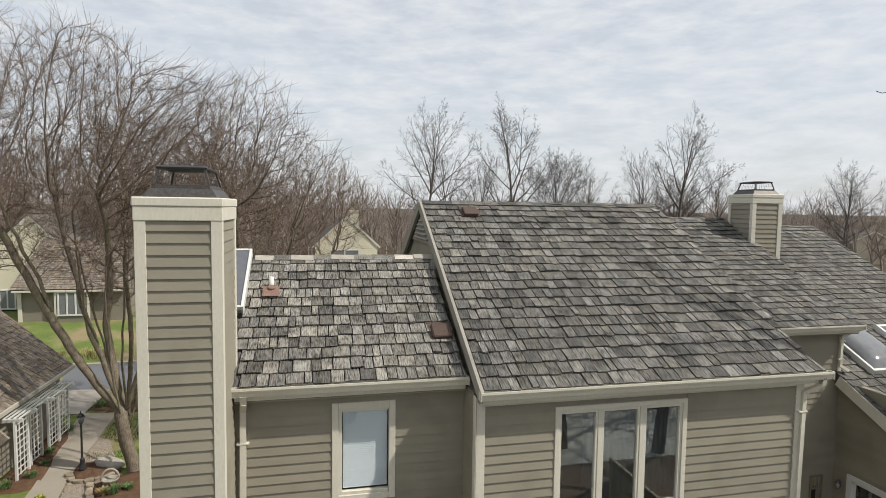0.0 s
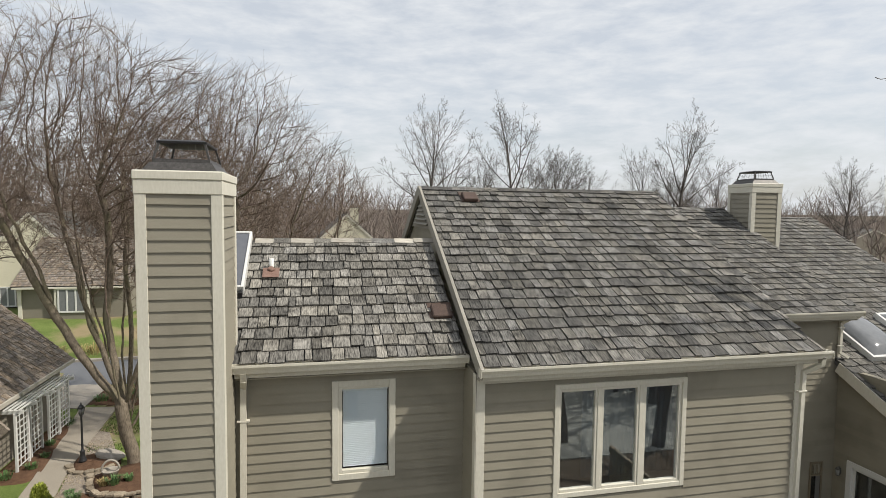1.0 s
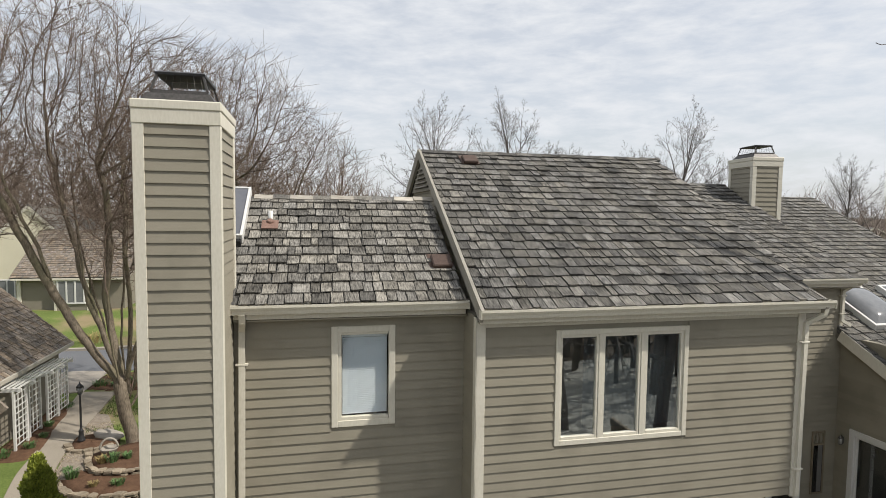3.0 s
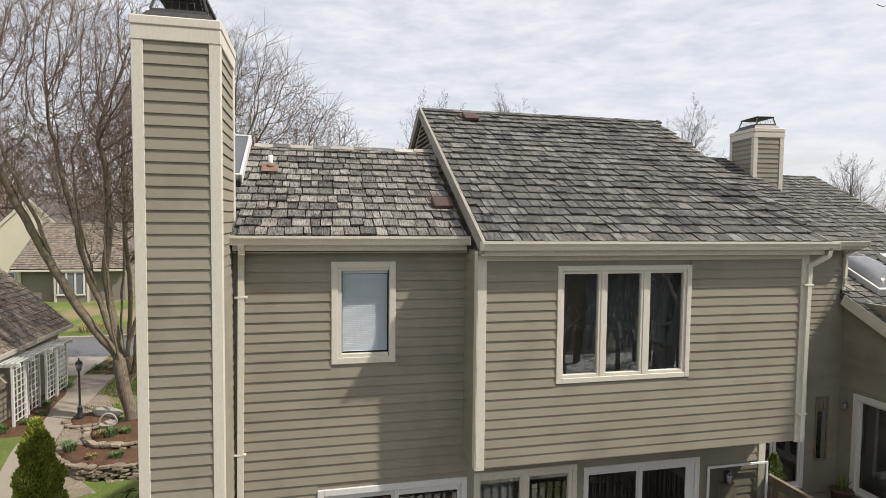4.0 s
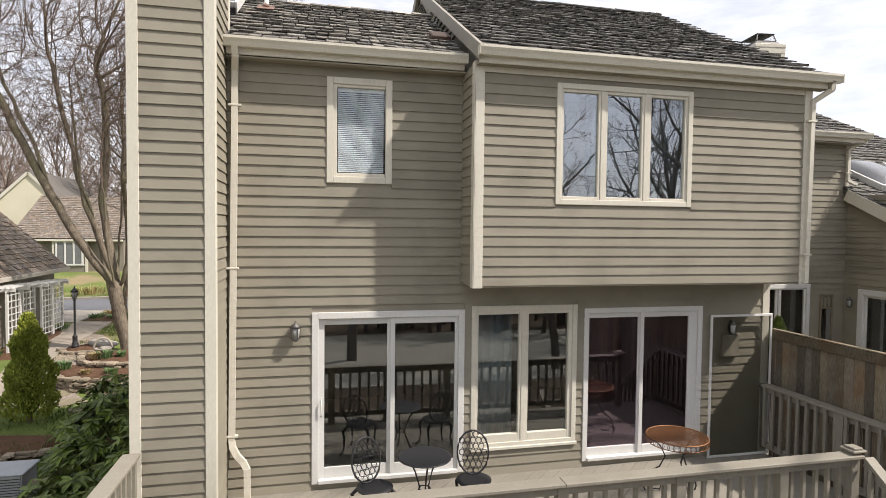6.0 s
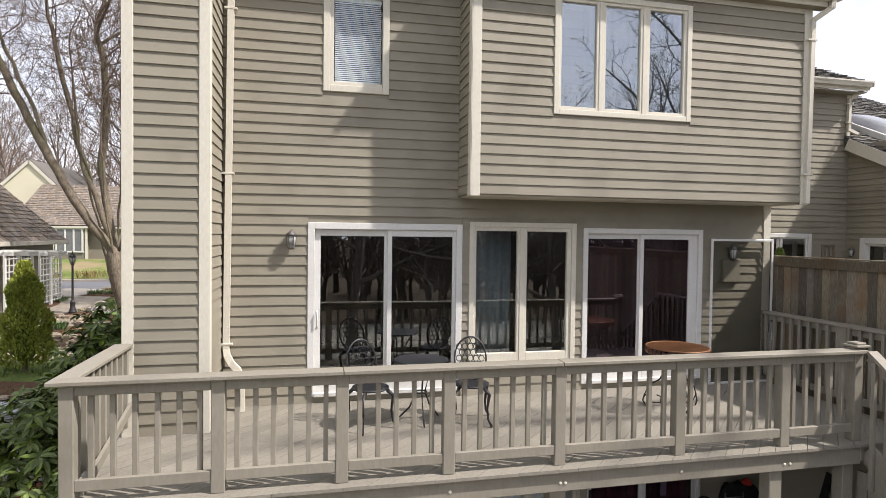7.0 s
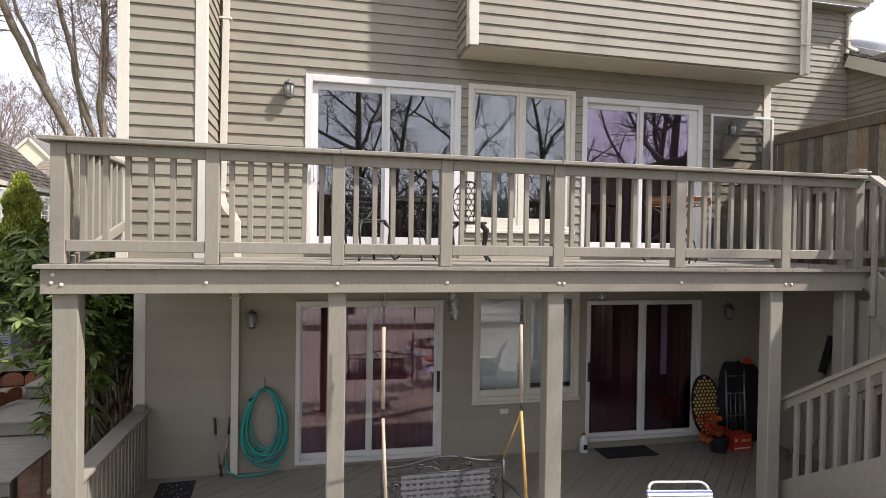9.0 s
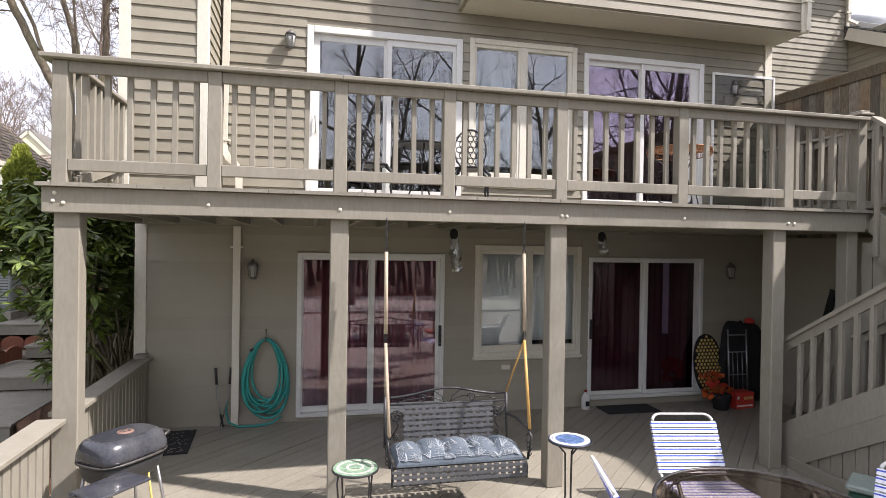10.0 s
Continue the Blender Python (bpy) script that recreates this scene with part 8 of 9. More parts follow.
for k, (y0, z1, lab) in enumerate(((5.85, 1.75, "dark wooden paddle leaning on the side wall"), (5.60, 1.48, "dark wooden paddle leaning on the side wall"))):
    pd = thing("paddle", lab, "paddle", "paddles on the side wall")
    quick("shaft", DECK, pd, lambda bm: tube(bm, [(6.55, y0 + 0.40, 0.0), (6.76, y0 + 0.06, z1 - 0.45)], 0.016, 7))
    quick("blade", BLACKSOFT, pd, lambda bm: bar(bm, (6.74, y0 + 0.09, z1 - 0.5), (6.79, y0, z1), 0.10, 0.018, (1, 0, 0)))

# things hanging under the deck
VEIL = glazing("thin_plastic", (0.8, 0.82, 0.84), 0.12)
for x, z0, z1, lab in ((1.80, 1.93, 2.44, "crumpled clear plastic bag hanging under the deck"), (3.83, 2.16, 2.44, "clear plastic bag hanging under the deck")):
    bg = thing("plastic_bag", lab, "bag", "bags hanging under the deck")
    bm = bmesh.new()
    rows = []
    for j in range(10):
        t = j / 9
        rows.append([bm.verts.new((x + 0.05 * t + (0.02 + 0.055 * math.sin(t * 2.6)) * math.cos(k * math.tau / 9) * (1 + 0.35 * math.sin(k * 3 + j * 1.7)), 6.6 + (0.02 + 0.04 * math.sin(t * 2.6)) * math.sin(k * math.tau / 9), z1 - (z1 - z0) * t)) for k in range(9)])
    for a, b in zip(rows, rows[1:]):
        for k in range(9):
            bm.faces.new((a[k], a[(k + 1) % 9], b[(k + 1) % 9], b[k]))
    part("film", bm, VEIL, bg)
    quick("dark_top", BLACKSOFT, bg, lambda bm: lathe(bm, [(0.03, z1 - 0.10), (0.055, z1 - 0.06), (0.05, z1), (0.02, z1 + 0.03)], (x, 6.6, 0), 10))

# ---- neighbour's deck ----
dt = thing("garden_mirror", "narrow wooden trellis panel with a mirror on the shaded wall", "wall panel")
OLDWOOD = surface("old_wood", (0.14, 0.115, 0.075), (0.23, 0.19, 0.13), 4, 40, 0.8, 0.2)
bm = bmesh.new()
for s in ((10.68, 10.72, 3.35, 4.78), (10.98, 11.02, 3.35, 4.78), (10.72, 10.98, 4.74, 4.78), (10.72, 10.98, 4.46, 4.50), (10.72, 10.98, 3.35, 3.39)):
    soft_box(bm, s[0], s[1], NA - 0.05, NA - 0.022, s[2], s[3], r=0.004)
for k in range(5):
    tube(bm, [(10.74 + k * 0.05, NA - 0.035, 4.5), (10.76 + k * 0.05 + 0.02 * (-1) ** k, NA - 0.035, 4.62), (10.74 + k * 0.05, NA - 0.035, 4.74)], 0.006, 5)
part("panel_frame", bm, OLDWOOD, dt)
bm = bmesh.new()
box(bm, 10.72, 10.98, NA - 0.035, NA - 0.03, 3.39, 4.46)
mm = bpy.data.materials.new("mirror")
mm.use_nodes = True
mm.node_tree.nodes["Principled BSDF"].inputs["Metallic"].default_value = 1.0
mm.node_tree.nodes["Principled BSDF"].inputs["Roughness"].default_value = 0.03
mm.node_tree.nodes["Principled BSDF"].inputs["Base Color"].default_value = (0.3, 0.3, 0.31, 1)
part("mirror", bm, mm, dt)
pot = thing("flower_pot", "dark pot with a small pale-green plant on the neighbour's deck", "plant pot")
bm = bmesh.new()
lathe(bm, [(0.15, 2.58), (0.21, 2.86), (0.235, 2.89), (0.20, 2.89)], (10.95, 9.35, 0), 18)
part("pot", bm, VENTBROWN, pot)
bm = bmesh.new()
rr = random.Random(8)
for k in range(26):
    a, r = rr.uniform(0, math.tau), rr.uniform(0.05, 0.22)
    p = Vector((10.95 + 0.3 * r * math.cos(a), 9.35 + 0.3 * r * math.sin(a), 2.86))
    q = Vector((10.95 + r * math.cos(a), 9.35 + r * math.sin(a), 2.95 + rr.uniform(0, 0.25)))
    bar(bm, p, q, 0.022, 0.004)
part("leaves", bm, LEAF, pot)
fp = thing("shrub", "green pointed shrub top showing above the fence", "shrub")
bm = bmesh.new()
for k in range(420):
    a, b = rr.uniform(0, math.tau), rr.random() ** 0.8
    r = 0.2 * (1 - b) ** 0.8 * rr.uniform(0.6, 1.05)
    p = Vector((7.45 + r * math.cos(a), 7.5 + r * math.sin(a), 4.2 + 0.5 * b))
    d = Vector((math.cos(a) * 0.6, math.sin(a) * 0.6, rr.uniform(0.6, 1.2))).normalized() * 0.06
    bar(bm, p, p + d, 0.022, 0.003)
part("leaf_mass", bm, LEAF, fp)
bm = bmesh.new()
tube(bm, [(7.45, 7.5, 2.58), (7.45, 7.5, 4.4)], 0.02, 6)
part("stem", bm, BARK, fp)


# ---- garden beside the house ----
rng = random.Random(41)


def stone_mesh(seed, w=0.34, d=0.2, h=0.07):
    rr = random.Random(seed)
    bm = bmesh.new()
    n = 8
    lo, hi = [], []
    for k in range(n):
        a = k * math.tau / n + 0.3
        r = rr.uniform(0.8, 1.12)
        x, y = w / 2 * r * math.copysign(abs(math.cos(a)) ** 0.6, math.cos(a)), d / 2 * r * math.copysign(abs(math.sin(a)) ** 0.6, math.sin(a))
        lo.append(bm.verts.new((x, y, rr.uniform(0, 0.008))))
        hi.append(bm.verts.new((x * 0.94, y * 0.94, h + rr.uniform(-0.012, 0.012))))
    bm.faces.new(hi)
    bm.faces.new(lo[::-1])
    for k in range(n):
        bm.faces.new((lo[k], lo[(k + 1) % n], hi[(k + 1) % n], hi[k]))
    return mesh_of("stone", bm, STONE)


STONES = [stone_mesh(k, 0.24 + 0.05 * (k % 4), 0.17 + 0.03 * (k % 3), 0.038 + 0.01 * (k % 3)) for k in range(9)]


def arc(points, n):
    """Points along a smooth bend through the corners given."""
    pts = [Vector(p) for p in points]
    out = []
    for i in range(len(pts) - 1):
        p0, p1, p2, p3 = pts[max(i - 1, 0)], pts[i], pts[i + 1], pts[min(i + 2, len(pts) - 1)]
        for k in range(n):
            t = k / n
            out.append(0.5 * (2 * p1 + (p2 - p0) * t + (2 * p0 - 5 * p1 + 4 * p2 - p3) * t * t + (3 * p1 - p0 - 3 * p2 + p3) * t ** 3))
    return out + [pts[-1]]


def dry_wall(name, label, points, rows, seed, top):
    t = thing(name, label, "stone wall")
    rr = random.Random(seed)
    line = arc(points, 14)
    for r in range(rows):
        s = rr.uniform(0, 0.2)
        total = 0.0
        for p, q in zip(line, line[1:]):
            L = (q - p).length
            while s < total + L:
                c = p.lerp(q, (s - total) / L)
                d = q - p
                ob = new("stone", rr.choice(STONES))
                ob.parent = t
                z = top - (rows - r) * 0.052
                ob.matrix_basis = pose(c.x + rr.uniform(-0.03, 0.03), c.y + rr.uniform(-0.03, 0.03), z, rr.uniform(-4, 4), rr.uniform(-4, 4), math.degrees(math.atan2(d.y, d.x)) + rr.uniform(-9, 9))
                s += rr.uniform(0.22, 0.36)
            total += L
    return t


LOW = ((-7.12, 17.3, 0), (-7.0, 16.75, 0), (-6.75, 16.25, 0), (-6.45, 15.8, 0), (-5.9, 15.4, 0), (-5.2, 15.2, 0), (-4.3, 15.3, 0), (-3.6, 15.9, 0))
UP = ((-6.45, 17.7, 0), (-6.3, 17.2, 0), (-6.1, 16.75, 0), (-5.8, 16.45, 0), (-5.4, 16.35, 0), (-4.9, 16.33, 0), (-4.2, 16.6, 0))
dry_wall("stone_wall", "low curved dry-stone garden wall", LOW, 8, 5, 2.30)
dry_wall("stone_wall", "short upper tier of dry-stone edging", UP, 3, 6, 2.44)
dry_wall("stone_edging", "loose stones round the lamp post bed", ((-7.3, 18.5, 0), (-7.05, 18.1, 0), (-6.7, 17.95, 0), (-6.35, 18.02, 0), (-6.1, 18.3, 0)), 2, 7, 2.43)


def bed(name, label, outline, z, lift=0.10, material=MULCH):
    bm = bmesh.new()
    c = Vector((sum(p[0] for p in outline) / len(outline), sum(p[1] for p in outline) / len(outline), 0))
    ring = arc([(*p, 0) for p in outline] + [(*outline[0], 0)], 6)[:-1]
    rows = []
    for k in range(5):
        t = k / 4
        rows.append([bm.verts.new((p.x + (c.x - p.x) * t, p.y + (c.y - p.y) * t, z + lift * (1 - (1 - t) ** 2) + 0.03 * noise.noise(Vector((p.x * 3, p.y * 3, k))))) for p in ring])
    skirt = [bm.verts.new((p.x, p.y, z - 0.5)) for p in ring]
    for a, b in zip([skirt] + rows, rows):
        for k in range(len(ring)):
            bm.faces.new((a[k], a[(k + 1) % len(ring)], b[(k + 1) % len(ring)], b[k])).smooth = True
    bm.faces.new(rows[-1])
    return one(name, bm, material, label, "flower bed", "", "structure")


bed("ground_bed_low", "gravelly planting bed behind the stone wall", [(-7.02, 17.3), (-6.9, 16.75), (-6.65, 16.3), (-6.35, 15.9), (-5.8, 15.5), (-5.2, 15.32), (-4.3, 15.42), (-3.7, 16.0), (-4.2, 16.8), (-6.0, 17.0), (-6.4, 17.7)], 2.23, 0.08)
bed("ground_gravel_bed", "grey gravel between the stone tiers", [(-7.0, 17.3), (-6.88, 16.75), (-6.68, 16.4), (-6.45, 16.5), (-6.32, 17.0), (-6.42, 17.7)], 2.26, 0.07, LITTER)
bed("ground_bed_high", "mulched upper bed with bulbs", [(-6.38, 17.7), (-6.2, 17.2), (-6.0, 16.8), (-5.75, 16.55), (-5.4, 16.45), (-4.9, 16.43), (-4.25, 16.7), (-4.3, 18.4), (-5.6, 18.3)], 2.38, 0.05)
bed("ground_bed_lamp", "dark mulch mound round the lamp post", [(-7.3, 19.3), (-7.25, 18.6), (-6.95, 18.15), (-6.35, 18.15), (-5.9, 18.6), (-6.5, 19.4)], 2.36, 0.06)
bed("ground_bed_corner", "mulched corner bed with low ground cover by the driveway", [(-8.9, 24.45), (-7.6, 24.15), (-6.4, 24.5), (-6.2, 26.4), (-7.5, 26.9), (-8.8, 26.8)], 2.3, 0.09)
bed("ground_bed_shrubs", "mulch under the shrubs beside the deck", [(-2.1, 5.0), (-2.1, 8.0), (-2.3, 11.2), (-4.2, 12.6), (-6.6, 13.6), (-6.9, 12.0), (-5.4, 10.4), (-2.95, 6.6)], 0.2, 0.02)
bed("ground_bed_garage", "narrow mulch strip in front of the trellises", [(-9.2, 17.8), (-8.05, 17.9), (-8.25, 20.0), (-8.7, 22.6), (-9.2, 22.8)], 2.33, 0.04)

slab = thing("stone_slab", "pale flat boulder lying by the tree", "boulder")
bm = bmesh.new()
bmesh.ops.create_icosphere(bm, subdivisions=3, radius=1)
for v in bm.verts:
    v.co = Vector((v.co.x * 0.56, v.co.y * 0.27, max(-0.05, min(0.05, v.co.z * 0.09)))) * (1 + 0.3 * noise.noise(v.co * 1.9))
for f in bm.faces:
    f.smooth = True
bm.transform(pose(-6.33, 19.02, 2.44, 5, 3, -36))
part("boulder", bm, CONCRETE, slab)
bk = thing("basket_planter", "white stone basket planter with an arched handle", "planter")
bm = bmesh.new()
lathe(bm, [(0.17, 0), (0.23, 0.16), (0.24, 0.18), (0.20, 0.18), (0.17, 0.1)], (0, 0, 0), 20)
part("bowl", bm, CONCRETE, bk)
bm = bmesh.new()
tube(bm, [(0.23 * math.cos(a), 0, 0.16 + 0.30 * math.sin(a)) for a in [k * math.pi / 14 for k in range(15)]], 0.03, 8)
part("handle", bm, CONCRETE, bk)
bk.matrix_world = pose(-5.87, 17.55, 2.41, 0, 0, 10)

for k, (x, y, r, a) in enumerate(((-6.15, 15.2, 0.34, 10), (-5.62, 14.6, 0.36, 35), (-5.1, 13.95, 0.36, -15), (-4.7, 13.3, 0.34, 20), (-6.5, 15.75, 0.3, 0))):
    bm = bmesh.new()
    rr = random.Random(k)
    ring = [(r * rr.uniform(0.85, 1.12) * math.cos(j * math.tau / 8), r * 0.75 * rr.uniform(0.85, 1.1) * math.sin(j * math.tau / 8)) for j in range(8)]
    lo, hi = [bm.verts.new((*p, -0.06)) for p in ring], [bm.verts.new((*p, 0.03)) for p in ring]
    bm.faces.new(hi)
    for j in range(8):
        bm.faces.new((lo[j], lo[(j + 1) % 8], hi[(j + 1) % 8], hi[j]))
    sl = (ground_z(x, y + 0.2) - ground_z(x, y - 0.2)) / 0.4
    ob = one("stepping_stone", bm, FLAG, "flat stepping stone set in the lawn", "stepping stone", "stepping stones")
    ob.matrix_world = pose(x, y, ground_z(x, y) + 0.01, math.degrees(math.atan(sl)), 0, a)


def blades(name, label, cx, cy, z, n, r, length, material, seed, width=0.02, flower=None):
    """A clump of strap leaves that arch outward."""
    t = thing(name, label, "plant")
    rr = random.Random(seed)
    bm = bmesh.new()
    for k in range(n):
        a, rad, L = rr.uniform(0, math.tau), r * math.sqrt(rr.random()), length * rr.uniform(0.6, 1.1)
        p = Vector((cx + rad * math.cos(a), cy + rad * math.sin(a), z))
        d = Vector((math.cos(a), math.sin(a), 0))
        s = Vector((-d.y, d.x, 0)) * width / 2
        q, e = p + d * L * 0.2 + Vector((0, 0, L * 0.7)), p + d * L * 0.55 + Vector((0, 0, L * 0.85))
        v = [bm.verts.new(w) for w in (p - s, p + s, q + s, q - s, e)]
        bm.faces.new(v[:4])
        bm.faces.new((v[3], v[2], v[4]))
    part("leaves", bm, material, t)
    return t


BULB = surface("bulb_leaf", (0.05, 0.10, 0.03), (0.13, 0.21, 0.08), 4, 20, 0.5, 0.05, vary=0.3)
DRY = surface("dry_stalks", (0.20, 0.15, 0.06), (0.34, 0.27, 0.12), 4, 20, 0.8, 0.05, vary=0.3)
for k, (x, y, z, r, L, mt) in enumerate(((-6.44, 16.42, 2.29, 0.17, 0.25, BULB), (-5.6, 16.95, 2.42, 0.15, 0.26, BULB), (-5.87, 16.95, 2.42, 0.12, 0.2, DRY), (-6.7, 16.85, 2.28, 0.1, 0.14, BULB), (-5.1, 15.75, 2.29, 0.16, 0.14, BULB), (-5.7, 15.8, 2.29, 0.12, 0.12, DRY),
                                         (-5.25, 17.1, 2.42, 0.1, 0.2, BULB), (-8.35, 18.6, 2.38, 0.16, 0.16, BULB), (-8.3, 19.4, 2.38, 0.12, 0.14, BULB), (-8.55, 20.4, 2.38, 0.14, 0.16, BULB), (-8.75, 22.3, 2.38, 0.25, 0.2, BULB), (-8.8, 18.0, 2.38, 0.2, 0.2, BULB),
                                         (-8.5, 25.0, 2.35, 0.32, 0.2, BULB), (-7.8, 24.8, 2.37, 0.3, 0.16, BULB), (-7.2, 25.2, 2.37, 0.4, 0.2, BULB), (-8.2, 25.9, 2.37, 0.35, 0.2, DRY), (-7.2, 26.1, 2.37, 0.45, 0.22, BULB), (-6.6, 25.2, 2.35, 0.25, 0.22, DRY), (-11.5, 33.2, 2.4, 0.8, 0.5, DRY), (-13.5, 33.0, 2.4, 0.8, 0.4, DRY))):
    blades("plant_clump", "clump of green bulb leaves in the garden bed" if mt is BULB else "clump of dry yellowed stalks", x, y, z, int(60 + 200 * r), r, L, mt, 90 + k)

# loose pebbles along the walk
PV, PF = [], []
rr = random.Random(23)
for k in range(1500):
    y = rr.uniform(14.4, 20.6)
    x = -7.2 - 0.1 * (y - 18) + rr.random() ** 1.3 * 0.85
    z, r, a = ground_z(x, y) + 0.02, rr.uniform(0.012, 0.035), rr.uniform(0, math.tau)
    if y < 17.3 and x > -7.0 + (17.3 - y) * 0.35:
        continue
    b = len(PV)
    PV += [(x + r * math.cos(a + q * math.pi / 2) * (1.3 if q % 2 else 0.9), y + r * math.sin(a + q * math.pi / 2), z + rr.uniform(0, 0.006)) for q in range(4)] + [(x + rr.uniform(-0.3, 0.3) * r, y, z + r * 0.8)]
    PF += [(b + q, b + (q + 1) % 4, b + 4) for q in range(4)]
tagged(stuff_mesh("pebbles", PV, PF, STONE), "loose grey pebbles scattered beside the walk", "pebbles", "", "stuff")

# lawn blades
LV, LF = [], []
rr = random.Random(17)
while len(LF) < 9000:
    x, y = rr.uniform(-8, -3.3), rr.uniform(11.5, 26.5)
    if noise.noise(Vector((x * 0.9, y * 0.9, 4))) < -0.12 or x < -7.3 - 0.05 * (y - 19) or (y > 14.2 and y < 19.7 and x > -7.4) or (y < 14.3 and x < -6.4):
        continue
    z, a, h = ground_z(x, y), rr.uniform(0, math.tau), rr.uniform(0.04, 0.10)
    dx, dy = 0.014 * math.cos(a), 0.014 * math.sin(a)
    b = len(LV)
    LV += [(x - dx, y - dy, z - 0.01), (x + dx, y + dy, z - 0.01), (x + rr.uniform(-0.03, 0.03), y + rr.uniform(-0.03, 0.03), z + h)]
    LF.append((b, b + 1, b + 2))
BLADE = surface("grass_blade", (0.06, 0.10, 0.022), (0.17, 0.22, 0.065), 1.2, 10, 0.8, 0, vary=0.3, spec=0.2)
tagged(stuff_mesh("grass", LV, LF, BLADE), "patchy spring grass on the lawn", "grass", "", "stuff")


# ---- evergreen shrubs ----
def conifer(x, y, z0, z1, r, seed, label):
    """A dense cone of small upright sprays with an uneven outline."""
    t = thing("arborvitae", label, "shrub")
    rr = random.Random(seed)
    V, Q = [], []
    for k in range(8500):
        u = rr.random() ** 0.8
        z = z0 + 0.25 + (z1 - z0 - 0.25) * u
        rad = r * (1 - u) ** 0.62 * (0.55 + 0.45 * rr.random() ** 0.4) * (1 + 0.16 * math.sin(z * 9 + rr.random())) * (0.75 + 0.25 * min(1, u * 5)) + 0.02
        a = rr.uniform(0, math.tau)
        rad *= 1 + 0.14 * math.sin(a * 3 + z * 2.2)
        p = Vector((x + rad * math.cos(a), y + rad * math.sin(a), z))
        d = Vector((math.cos(a) * 0.55, math.sin(a) * 0.55, 1)).normalized()
        d = (d + Vector((rr.uniform(-0.35, 0.35), rr.uniform(-0.35, 0.35), 0))).normalized()
        s = d.cross(Vector((rr.uniform(-1, 1), rr.uniform(-1, 1), 0.2))).normalized()
        L, w = rr.uniform(0.05, 0.12), rr.uniform(0.014, 0.028)
        b = len(V)
        V += [tuple(p), tuple(p + d * L * 0.5 + s * w), tuple(p + d * L), tuple(p + d * L * 0.5 - s * w)]
        Q.append((b, b + 1, b + 2, b + 3))
    tagged(stuff_mesh("foliage", V, Q, CEDARLEAF, t), kind="stuff")
    bm = bmesh.new()
    lathe(bm, [(r * 0.35 * (0.4 + 0.6 * min(1, q * 6)) * (1 - q) ** 0.62 * (1.6 if q > 0.1 else 1), z0 + 0.3 + (z1 - z0 - 0.5) * q) for q in (0.0, 0.15, 0.35, 0.6, 0.85, 0.97)], (x, y, 0), 12)
    part("inner_growth", bm, LEAF, t)
    bm = bmesh.new()
    tube(bm, [(x, y, z0 - 0.2), (x + 0.02, y, z0 + (z1 - z0) * 0.7)], [0.06, 0.02], 7)
    part("trunk", bm, BARK, t)
    return t


conifer(-5.9, 13.27, 1.75, 4.17, 0.53, 3, "golden-green arborvitae with a pointed top beside the path")
conifer(-7.5, 13.4, 1.75, 2.9, 0.5, 4, "dark green conifer shrub by the walk")
conifer(-17.5, 30.5, 2.2, 6.5, 1.3, 6, "dark evergreen beside the house across the street")


def rhodo(cx, cy, z0, rx, ry, h, n, seed, label, low=0.25, foot=(0, 0)):
    """Leaf whorls at the ends of crooked stems."""
    t = thing("rhododendron", label, "shrub", "rhododendrons by the deck")
    rr = random.Random(seed)
    V, Q = [], []
    tips = []
    for k in range(n):
        a, u, q = rr.uniform(0, math.tau), math.sqrt(rr.random()), rr.random() ** 0.7
        hh = h * (low + (1 - low) * q) * (1 - 0.35 * u * u)
        c = Vector((cx + rx * u * math.cos(a), cy + ry * u * math.sin(a), z0 + hh))
        tips.append(c)
        ax = Vector((rr.uniform(-0.4, 0.4) + 0.3 * math.cos(a), rr.uniform(-0.4, 0.4) + 0.3 * math.sin(a), 1)).normalized()
        e1 = ax.orthogonal().normalized()
        e2 = ax.cross(e1)
        m = rr.choice((7, 8, 9, 10))
        for j in range(m):
            b = j * math.tau / m + rr.uniform(-0.25, 0.25)
            d = (e1 * math.cos(b) + e2 * math.sin(b)) + ax * rr.uniform(-0.45, 0.35)
            d.normalize()
            s = d.cross(ax).normalized()
            L, w = rr.uniform(0.13, 0.21), rr.uniform(0.024, 0.036)
            droop = Vector((0, 0, -rr.uniform(0.0, 0.07)))
            i = len(V)
            near, far, end = c + d * L * 0.36, c + d * L * 0.72 + droop * 0.35, c + d * L + droop
            fold = ax * 0.008
            V += [tuple(c), tuple(near + s * w), tuple(far + s * w * 0.85), tuple(end), tuple(far - s * w * 0.85), tuple(near - s * w), tuple(near - fold), tuple(far - fold)]
            Q += [(i, i + 1, i + 6), (i, i + 6, i + 5), (i + 1, i + 2, i + 7, i + 6), (i + 6, i + 7, i + 4, i + 5), (i + 2, i + 3, i + 7), (i + 7, i + 3, i + 4)]
    tagged(stuff_mesh("leaves", V, Q, LEAF, t), kind="stuff")
    for k in range(9):
        tip = rr.choice(tips)
        bm = bmesh.new()
        p0 = Vector((cx + foot[0] + rr.uniform(-0.3, 0.3) * rx, cy + foot[1] + rr.uniform(-0.3, 0.3) * ry, z0 - 0.2))
        pts = [p0.lerp(tip, j / 5) + Vector((rr.uniform(-0.07, 0.07), rr.uniform(-0.07, 0.07), 0)) for j in range(6)]
        tube(bm, pts, [0.028 - 0.004 * j for j in range(6)], 6)
        part("stem", bm, BARK, t)
    return t


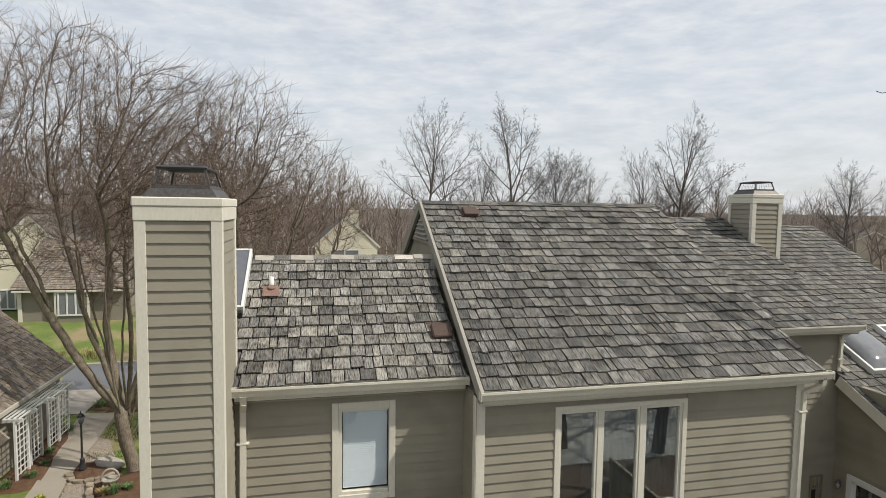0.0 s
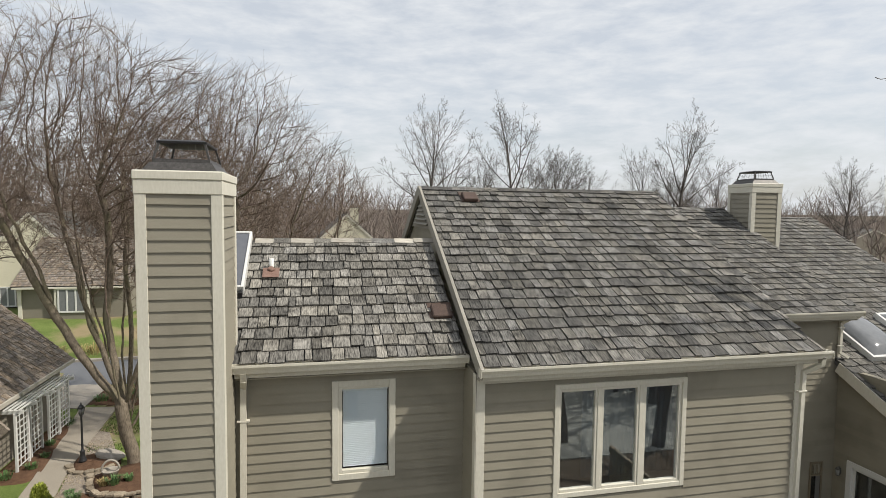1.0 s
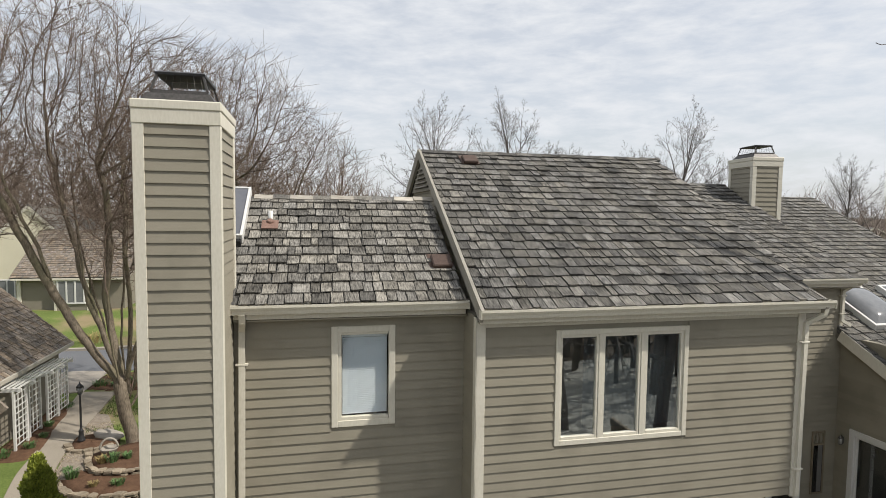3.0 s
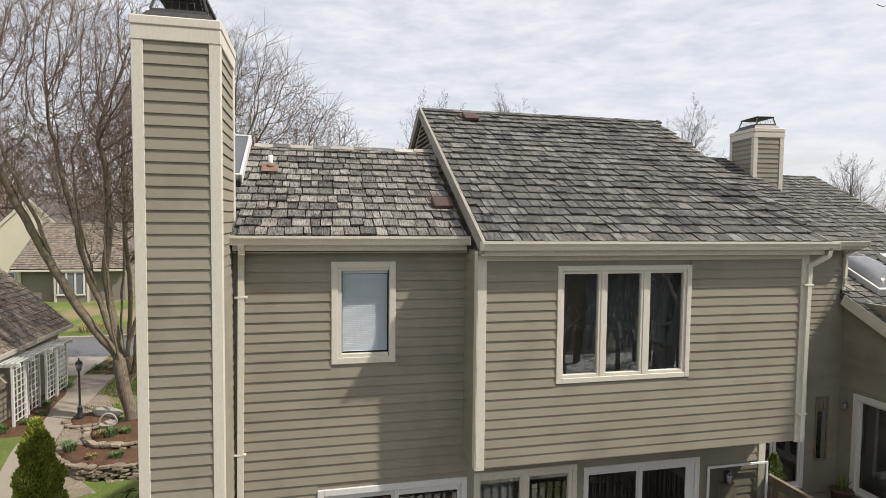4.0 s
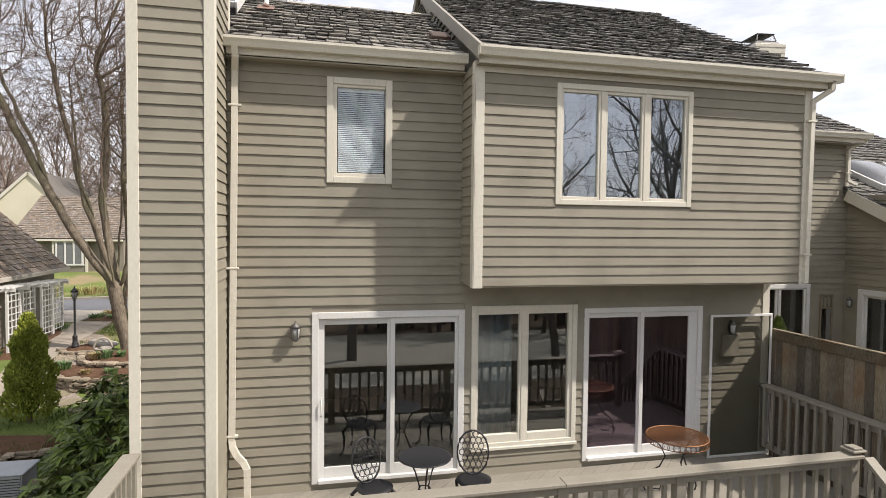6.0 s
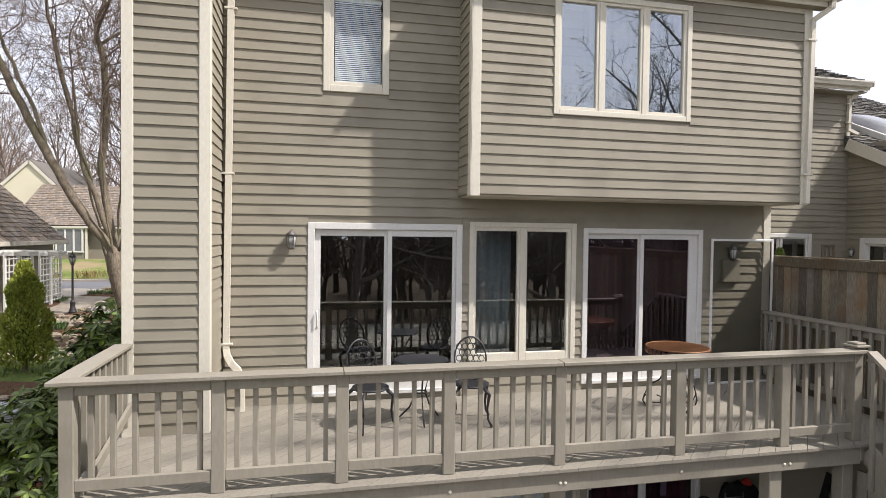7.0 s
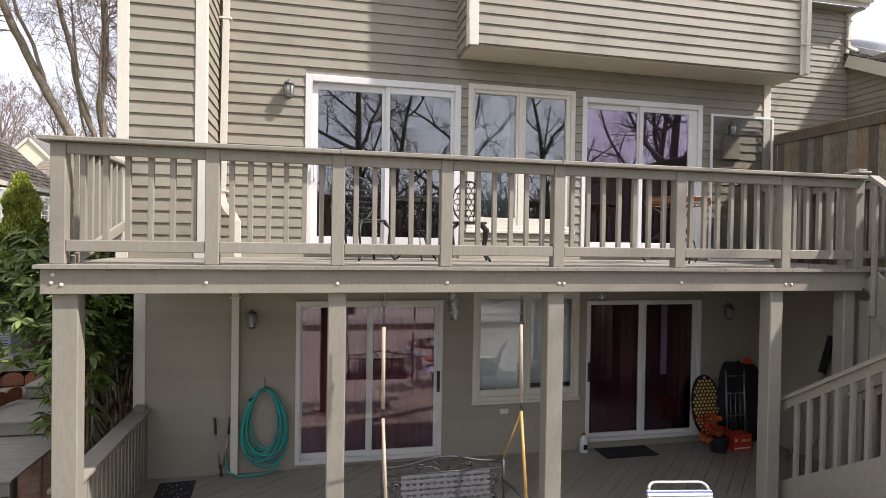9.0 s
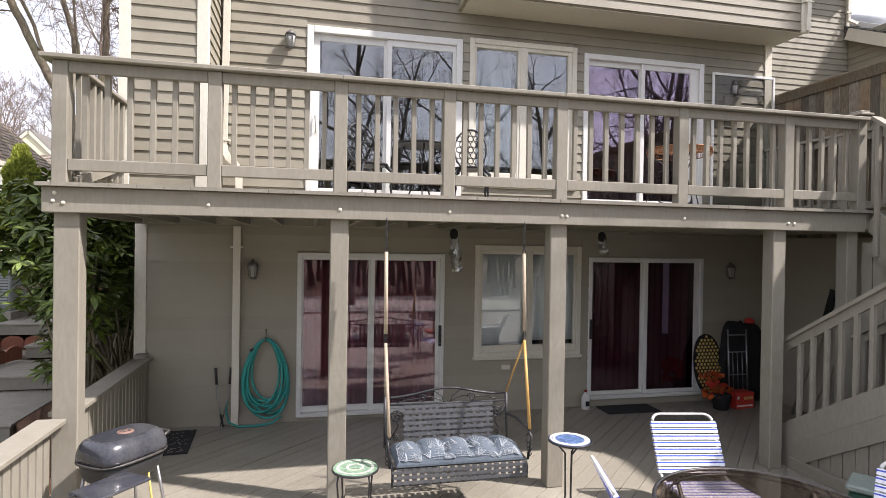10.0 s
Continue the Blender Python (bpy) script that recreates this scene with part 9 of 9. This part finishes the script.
rhodo(-2.35, 6.5, 0.2, 0.26, 0.5, 2.3, 75, 1, "leafy rhododendron crowding the deck's corner", 0.5)
rhodo(-3.0, 7.4, 0.1, 0.95, 0.8, 3.0, 330, 7, "tall rhododendron leaning over the garden steps", 0.62, (0.75, 0.35))
rhodo(-2.85, 7.2, 0.2, 0.16, 0.3, 1.55, 26, 12, "low leafy rhododendron shoots beside the steps", 0.3, (0.35, 0.2))
rhodo(-2.5, 8.2, 0.1, 0.5, 0.9, 3.3, 210, 2, "leggy rhododendron beside the house wall", 0.3)
rhodo(-3.05, 9.5, 0.1, 0.95, 0.9, 3.75, 420, 3, "tall rhododendron behind the chimney", 0.52)
rhodo(-3.4, 11.4, 0.5, 1.2, 0.9, 2.8, 320, 4, "rhododendron at the lawn's edge", 0.4)
rhodo(-2.7, 12.4, 1.4, 0.8, 0.9, 2.0, 150, 5, "rhododendron at the lawn's edge")

strip("ground_bed_rhododendrons", "bark mulch and leaf litter under the rhododendrons", "flower bed", MULCH, [(-4.36, 9.8), (-4.34, 11.4), (-4.4, 13.0)], [(-2.3, 9.8), (-2.3, 11.4), (-2.2, 13.0)], 0.05)
strip("ground_bed_slope", "dark mulch slope below the lawn", "flower bed", MULCH, [(-7.4, 10.2), (-7.3, 11.6), (-7.0, 12.7)], [(-4.35, 10.2), (-4.3, 11.6), (-4.35, 12.55)], 0.03)
dry_wall("stone_edging", "tumbled field stones across the mulch slope", ((-7.0, 12.2, 0), (-6.2, 11.85, 0), (-5.4, 11.95, 0), (-4.6, 12.3, 0)), 2, 17, ground_z(-5.8, 11.9) + 0.14)
dry_wall("stone_edging", "tumbled field stones across the mulch slope", ((-7.0, 11.2, 0), (-6.1, 10.95, 0), (-5.2, 11.1, 0), (-4.7, 11.4, 0)), 2, 18, ground_z(-5.8, 11.1) + 0.14)

# ---- platform steps up the slope ----
for x0, x1, y0, y1, z in ((-5.0, -3.12, 6.76, 8.36, 0.22), (-5.2, -3.15, 8.3, 9.46, 0.425), (-4.16, -3.2, 9.42, 10.36, 0.64), (-4.98, -3.4, 10.32, 12.2, 0.86), (-4.95, -3.8, 12.15, 12.95, 1.09)):
    st = thing("platform_step", "broad grey-painted wooden garden step", "step", "platform steps")
    quick("riser", DECK, st, lambda bm: soft_box(bm, x0 + 0.02, x1 - 0.02, y0 + 0.02, y0 + 0.06, z - 0.19, z - 0.032, r=0.004))
    for xs in (x0 + 0.02, x1 - 0.06):
        quick("side", DECK, st, lambda bm: soft_box(bm, xs, xs + 0.04, y0 + 0.062, y1 - 0.02, z - 0.45, z - 0.032, r=0.004))
    n = round((y1 - y0) / 0.14)
    for j in range(n):
        quick("board", PATIO, st, lambda bm: soft_box(bm, x0, x1, y0 + j * (y1 - y0) / n, y0 + (j + 1) * (y1 - y0) / n - 0.005, z - 0.03, z, r=0.004))
side = thing("boardwalk", "grey-brown painted boards beside the patio railing", "deck")
for k in range(12):
    quick("board", PATIO, side, lambda bm: soft_box(bm, -3.75 + k * 0.145, -3.75 + k * 0.145 + 0.138, 0.5, 6.6, -0.03, 0.06, r=0.004))
TERRA = surface("terracotta_edging", (0.17, 0.06, 0.035), (0.28, 0.11, 0.065), 5, 40, 0.8, 0.2, vary=0.15)
edge_ = thing("scalloped_edging", "row of scalloped terracotta edging tiles along the steps", "edging")
tile = bmesh.new()
ring = [(-0.15, 0), (-0.15, 0.12)] + [(0.15 * math.cos(math.pi - a), 0.12 + 0.09 * math.sin(a)) for a in [j * math.pi / 8 for j in range(1, 8)]] + [(0.15, 0.12), (0.15, 0)]
fa, fb_ = [tile.verts.new((x, -0.015, z)) for x, z in ring], [tile.verts.new((x, 0.015, z)) for x, z in ring]
tile.faces.new(fa)
tile.faces.new(fb_[::-1])
for j in range(len(ring)):
    tile.faces.new((fa[j], fa[(j + 1) % len(ring)], fb_[(j + 1) % len(ring)], fb_[j]))
tile = mesh_of("edging_tile", tile, TERRA)
for (xa, ya, za), (xb, yb, zb), n in (((-4.42, 8.62, 0.425), (-4.19, 9.4, 0.46), 3), ((-5.15, 10.22, 0.46), (-4.2, 10.28, 0.46), 3)):
    for k in range(n):
        u = (k + 0.5) / n
        ob = new("edging_tile", tile)
        ob.parent = edge_
        ob.matrix_basis = pose(xa + (xb - xa) * u, ya + (yb - ya) * u, za + (zb - za) * u, 0, 0, math.degrees(math.atan2(yb - ya, xb - xa)) + 5 * (k % 2))
bed("ground_bed_bank", "gravel and bark litter on the bank beside the steps", [(-5.3, 9.1), (-4.52, 8.75), (-4.28, 9.5), (-4.25, 10.18), (-5.1, 10.16), (-5.4, 9.7)], 0.44, 0.08, LITTER)

ac = thing("air_conditioner", "grey slatted outdoor air-conditioner unit", "air conditioner")
ACM = surface("grey_enamel", (0.36, 0.38, 0.40), (0.44, 0.46, 0.48), 3, 30, 0.5, 0.02)
quick("body", ACM, ac, lambda bm: soft_box(bm, -5.75, -5.02, 10.9, 11.5, 1.0, 1.685, r=0.02))
quick("lid", ACM, ac, lambda bm: soft_box(bm, -5.79, -4.98, 10.86, 11.54, 1.687, 1.725, r=0.015))
quick("pad", CONCRETE, ac, lambda bm: soft_box(bm, -5.84, -4.96, 10.81, 11.6, 0.45, 0.998, r=0.01))
sl_ = bmesh.new()
box(sl_, -5.73, -5.04, 10.882, 10.892, 0, 0.012)
sl_ = mesh_of("slat", sl_, CAPMETAL)
for k in range(13):
    ob = new("slat", sl_)
    ob.parent = ac
    ob.matrix_basis = pose(0, 0, 1.04 + k * 0.048)
